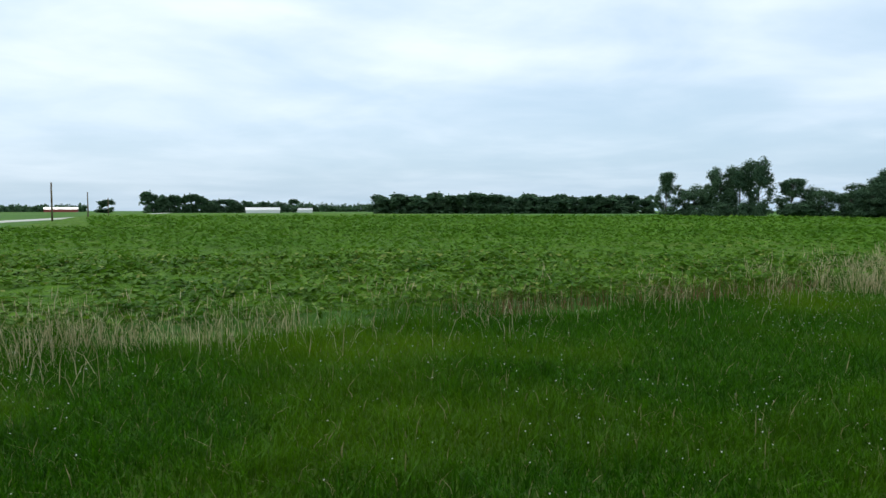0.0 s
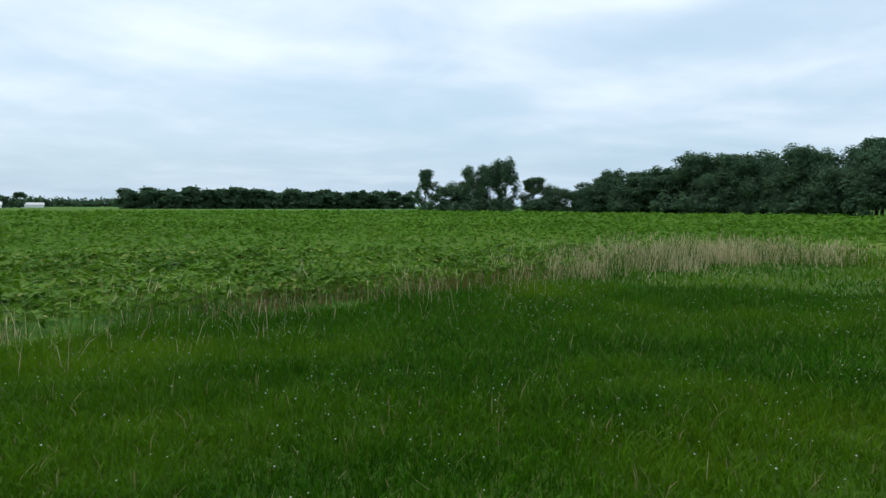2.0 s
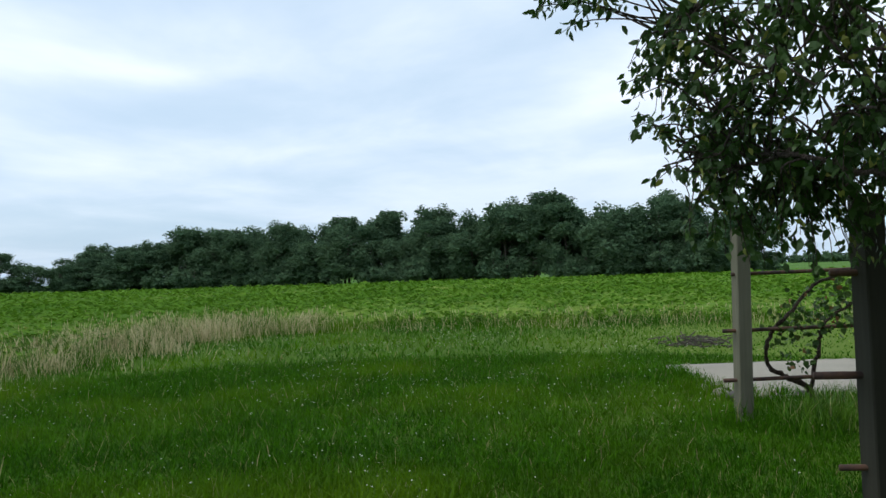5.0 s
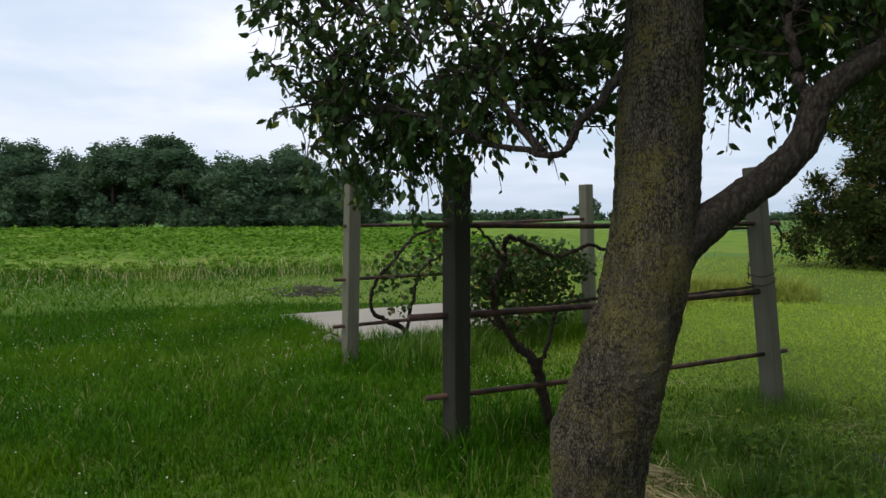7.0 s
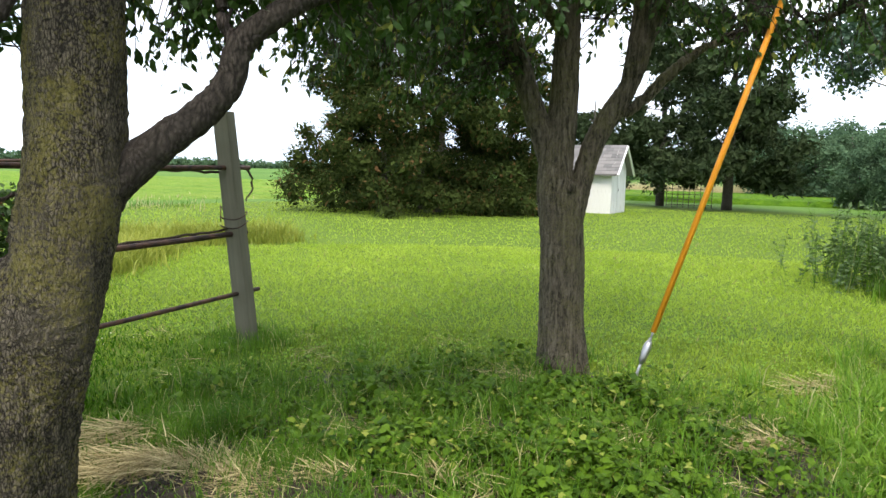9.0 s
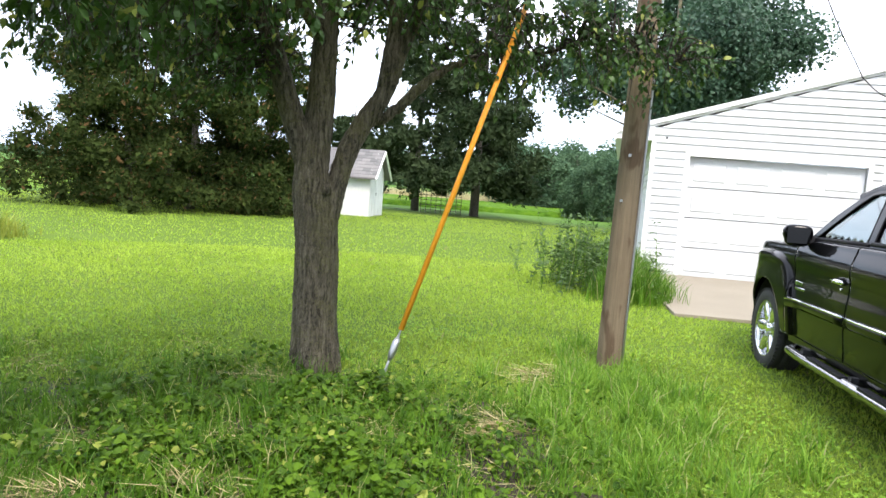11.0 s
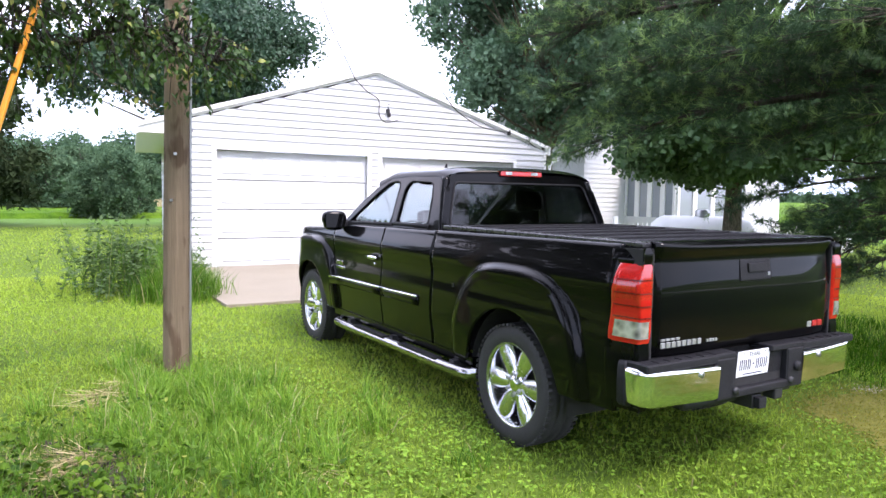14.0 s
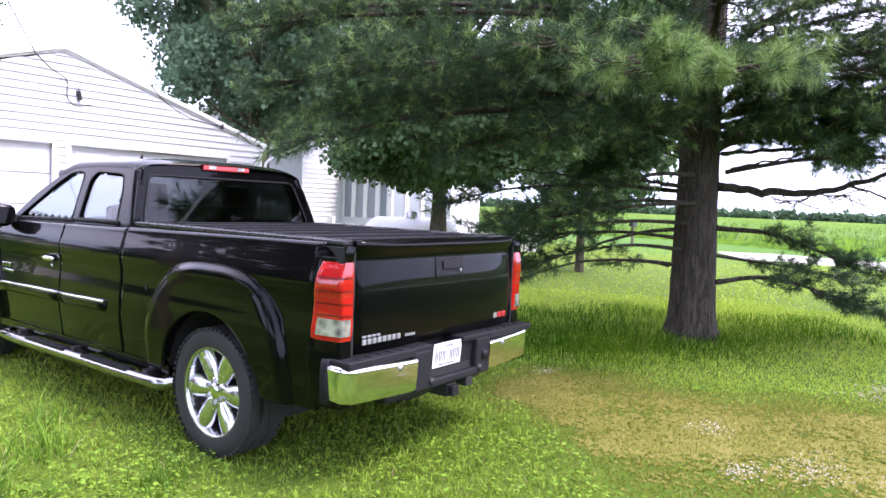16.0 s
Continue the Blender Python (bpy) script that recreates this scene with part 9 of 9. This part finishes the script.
part("hitch_bar", Soup().tube([(-0.5, 1.0, 0.47), (0.5, 1.0, 0.47)], 0.035, 10).mesh("bar", True), M_dark, bump)
part("tow_connector", box(-0.24, -0.16, 1.06, BY - 0.02, 0.45, 0.52, 0.015), M_dark, bump)
for x in (0.25, -0.28):
    part("bolt", Soup().tube([(x, BY - 0.02, 0.56), (x, BY + 0.01, 0.56)], 0.022, 12).mesh("bolt", True), M_dark, bump)

# side trim, handles, steps, mirrors
for sg in (1, -1):
    for s0, s1 in ((1.25, 1.925), (1.945, 3.02)):
        m = Soup()
        pts = [(sg * (side_x(s, 0.80) + 0.008), -s, 0.817 - 0.012 * (s - 1.25)) for s in np.linspace(s0, s1, 8)]
        bm = bmesh.new()
        rows = [[bm.verts.new((p[0] + sg * d, p[1], p[2] + z)) for d, z in ((-0.02, -0.075), (0.004, -0.07), (0.010, -0.03), (0.008, 0.005), (-0.02, 0.012))] for p in pts]
        for a, b in zip(rows, rows[1:]):
            for j in range(4):
                bm.faces.new((a[j], a[j + 1], b[j + 1], b[j]))
        bm.faces.new(rows[0]), bm.faces.new(rows[-1])
        bmesh.ops.recalc_face_normals(bm, faces=bm.faces)
        mo = part("side_moulding", bm, M_paint.mat, truck, "", True)
        part("chrome_strip", Soup().tube([(p[0] + sg * 0.006, p[1], p[2] + 0.0) for p in pts], 0.011, 6).mesh("strip", True), M_chrome.mat, mo, "chrome strip")
    hs = 2.10
    hx = side_x(hs, 1.06)
    dh = part("door_handle", Soup().tube([(sg * (hx + 0.0), -hs + 0.085, 1.06), (sg * (hx + 0.035), -hs + 0.07, 1.062), (sg * (hx + 0.042), -hs, 1.064), (sg * (hx + 0.035), -hs - 0.07, 1.062), (sg * hx, -hs - 0.085, 1.06)], 0.019, 8).mesh("handle", True), M_chrome.mat, truck, "chrome door handle")
    part("lock", Soup().tube([(sg * (hx - 0.004), -hs + 0.02, 1.005), (sg * (hx + 0.008), -hs + 0.02, 1.005)], 0.014, 10).mesh("lock", True), M_chrome.mat, dh)
    for z0, z1, a, b in ((0.885, 0.91, 2.74, 2.98), (0.925, 0.965, 2.80, 2.97)):
        for i in range(5 if z0 < 0.9 else 3):
            n = 5 if z0 < 0.9 else 3
            s = a + (b - a) * i / n
            xx = side_x(s, 0.9)
            part("badge_bar", box(min(sg * (xx - 0.01), sg * (xx + 0.007)), max(sg * (xx - 0.01), sg * (xx + 0.007)), -s - (b - a) / n * 0.75, -s, z0, z1, 0.003, 1), M_chrome.mat, truck, "chrome badge bar")
    st = curve_pts([(sg * 0.86, -0.44, 0.40), (sg * 0.97, -0.46, 0.375), (sg * 1.02, -0.62, 0.365), (sg * 1.02, -1.6, 0.36), (sg * 1.02, -2.72, 0.355), (sg * 0.97, -2.88, 0.36), (sg * 0.86, -2.92, 0.38)], 7)
    step = part("side_step", Soup().tube(st, 0.042, 14).mesh("step", True), M_step.mat, truck, "polished chrome side step")
    for s0 in (0.85, 1.75):
        part("step_tread", box(min(sg * 0.985, sg * 1.055), max(sg * 0.985, sg * 1.055), -s0 - 0.62, -s0, 0.386, 0.408, 0.008, 2), M_blackpl, step, "black step tread")
    for s0 in (0.7, 1.7, 2.6):
        part("step_bracket", box(min(sg * 0.80, sg * 1.0), max(sg * 0.80, sg * 1.0), -s0 - 0.03, -s0 + 0.03, 0.36, 0.42), M_dark, step)
    mb = bmesh.new()
    bmesh.ops.create_uvsphere(mb, u_segments=28, v_segments=18, radius=1)
    for v in mb.verts:
        v.co = Vector([math.copysign(abs(c) ** 0.6, c) for c in v.co])
        v.co = Vector((v.co.x * 0.125 * (1 - 0.12 * (v.co.z < 0)), v.co.y * 0.075 if v.co.y < 0 else v.co.y * 0.055, v.co.z * 0.095))
    mir = part("mirror", moved(mb, pose(sg * 1.055, -2.86, 1.365, 0, 0, sg * -8)), M_paint.mat, truck, "glossy black wing mirror", True)
    part("mirror_glass", moved(box(-0.095, 0.095, 0, 0.004, -0.068, 0.068, 0.002), pose(sg * 1.055, -2.86, 1.365, 0, 0, sg * -8) @ pose(0, 0.054, 0, 4, 0, 0)), M_paint.mat, mir, "dark mirror glass")
    part("mirror_arm", box(min(sg * 0.89, sg * 0.97), max(sg * 0.89, sg * 0.97), -2.90, -2.82, 1.295, 1.37, 0.02, 2), M_blackpl, mir)
fx = side_x(0.78, 0.97)
part("fuel_latch", box(fx, fx + 0.008, -0.74, -0.72, 0.955, 0.985, 0.004), M_dark, truck)


# wheels: built once, then copied
def lathe(prof, n, axis_x=True):
    a = np.linspace(0, 2 * np.pi, n, endpoint=False)
    vs = np.array([[x, r * math.cos(t), r * math.sin(t)] for x, r in prof for t in a])
    fs = [(i * n + j, i * n + (j + 1) % n, (i + 1) * n + (j + 1) % n, (i + 1) * n + j) for i in range(len(prof) - 1) for j in range(n)]
    return vs, fs


def wheel_parts():
    w = thing("wheel", (0, 0, 0))
    vs, fs = lathe([(-0.13, 0.27), (-0.138, 0.30), (-0.14, 0.345), (-0.128, 0.385), (-0.105, 0.398), (-0.05, 0.402), (-0.045, 0.392), (-0.035, 0.392), (-0.03, 0.402), (0.03, 0.402), (0.035, 0.392), (0.045, 0.392), (0.05, 0.402), (0.105, 0.398), (0.128, 0.385), (0.14, 0.345), (0.138, 0.30), (0.13, 0.272), (0.118, 0.262)], 72)
    tyre = part("tyre", np_mesh("tyre", vs, fs, True), M_rubber, w, "black rubber tyre", True)
    soup = Soup()
    for i in range(60):
        a = 2 * math.pi * i / 60
        for x in (-0.118, 0.118):
            c = np.array([x, 0.394 * math.cos(a), 0.394 * math.sin(a)])
            t = np.array([0, -math.sin(a), math.cos(a)])
            n = np.array([0, math.cos(a), math.sin(a)])
            xx = np.array([1.0, 0, 0])
            q = [c + xx * sx * 0.02 + t * st_ * 0.011 + n * 0.006 for sx, st_ in ((-1, -1), (1, -1), (1, 1), (-1, 1))]
            q += [p - n * 0.014 for p in q]
            soup.add(np.array(q), np.array([(0, 1, 2, 3), (0, 4, 5, 1), (1, 5, 6, 2), (2, 6, 7, 3), (3, 7, 4, 0)]))
    tagged(part("tread", soup.mesh("tread"), M_rubber, tyre), kind="stuff")
    vs, fs = lathe([(0.120, 0.262), (0.128, 0.268), (0.132, 0.262), (0.126, 0.252), (0.105, 0.246), (-0.10, 0.235)], 64)
    rim = part("rim", np_mesh("rim", vs, fs, True), M_alloy.mat, w, "chrome rim", True)
    rim.scale = (1.0, 1.055, 1.055)
    # plain dark disc that stands in for the shade between the spokes
    vs, fs = lathe([(0.02, 0.236), (0.015, 0.1), (0.015, 0.001)], 32)
    part("brake_shadow", np_mesh("shade_disc", vs, fs, True), M_dark, rim, "dark disc for the shade behind the spokes")
    for i in range(6):
        a = 2 * math.pi * (i + 0.5) / 6
        bm = bmesh.new()
        rows = []
        for r, hw, x, ridge in ((0.045, 0.034, 0.096, 0.004), (0.085, 0.044, 0.103, 0.012), (0.125, 0.056, 0.109, 0.020), (0.17, 0.066, 0.113, 0.024), (0.21, 0.066, 0.114, 0.022), (0.238, 0.056, 0.114, 0.014), (0.256, 0.050, 0.116, 0.004)):
            rows.append([bm.verts.new((x + d, u, r)) for u, d in ((-hw, -0.045), (-hw * 0.94, -ridge * 0.9), (-hw * 0.62, -ridge * 0.25), (-hw * 0.25, ridge * 0.16), (0, ridge * 0.2), (hw * 0.25, ridge * 0.16), (hw * 0.62, -ridge * 0.25), (hw * 0.94, -ridge * 0.9), (hw, -0.045))])
        for p, q in zip(rows, rows[1:]):
            for j in range(8):
                bm.faces.new((p[j], p[j + 1], q[j + 1], q[j]))
        bmesh.ops.recalc_face_normals(bm, faces=bm.faces)
        bmesh.ops.rotate(bm, verts=bm.verts, cent=(0, 0, 0), matrix=Matrix.Rotation(a, 3, "X"))
        part("spoke", bm, M_alloy.mat, rim, "", True)
        part("lug_nut", Soup().tube([(0.09, 0.066 * math.sin(a + 0.52), 0.066 * math.cos(a + 0.52)), (0.118, 0.066 * math.sin(a + 0.52), 0.066 * math.cos(a + 0.52))], 0.012, 6).mesh("nut"), M_steel, rim)
    vs, fs = lathe([(0.09, 0.09), (0.10, 0.082), (0.102, 0.048), (0.112, 0.044), (0.115, 0.02), (0.115, 0.0005)], 28)
    part("hub_cap", np_mesh("hub", vs, fs, True), M_chrome.mat, rim, "", True)
    return w


proto = wheel_parts()
proto.parent = truck
proto.matrix_basis = pose(0.845, 0, WZ)
for sx, y, turn in ((1, -FW, 0), (-1, 0, 180), (-1, -FW, 180)):
    copy_thing(proto, pose(sx * 0.845, y, WZ, 0, 0, turn))
truck.matrix_world = Matrix.Translation((0.037, 0, 0)) @ Matrix.Diagonal((0.963, 1, 1, 1))
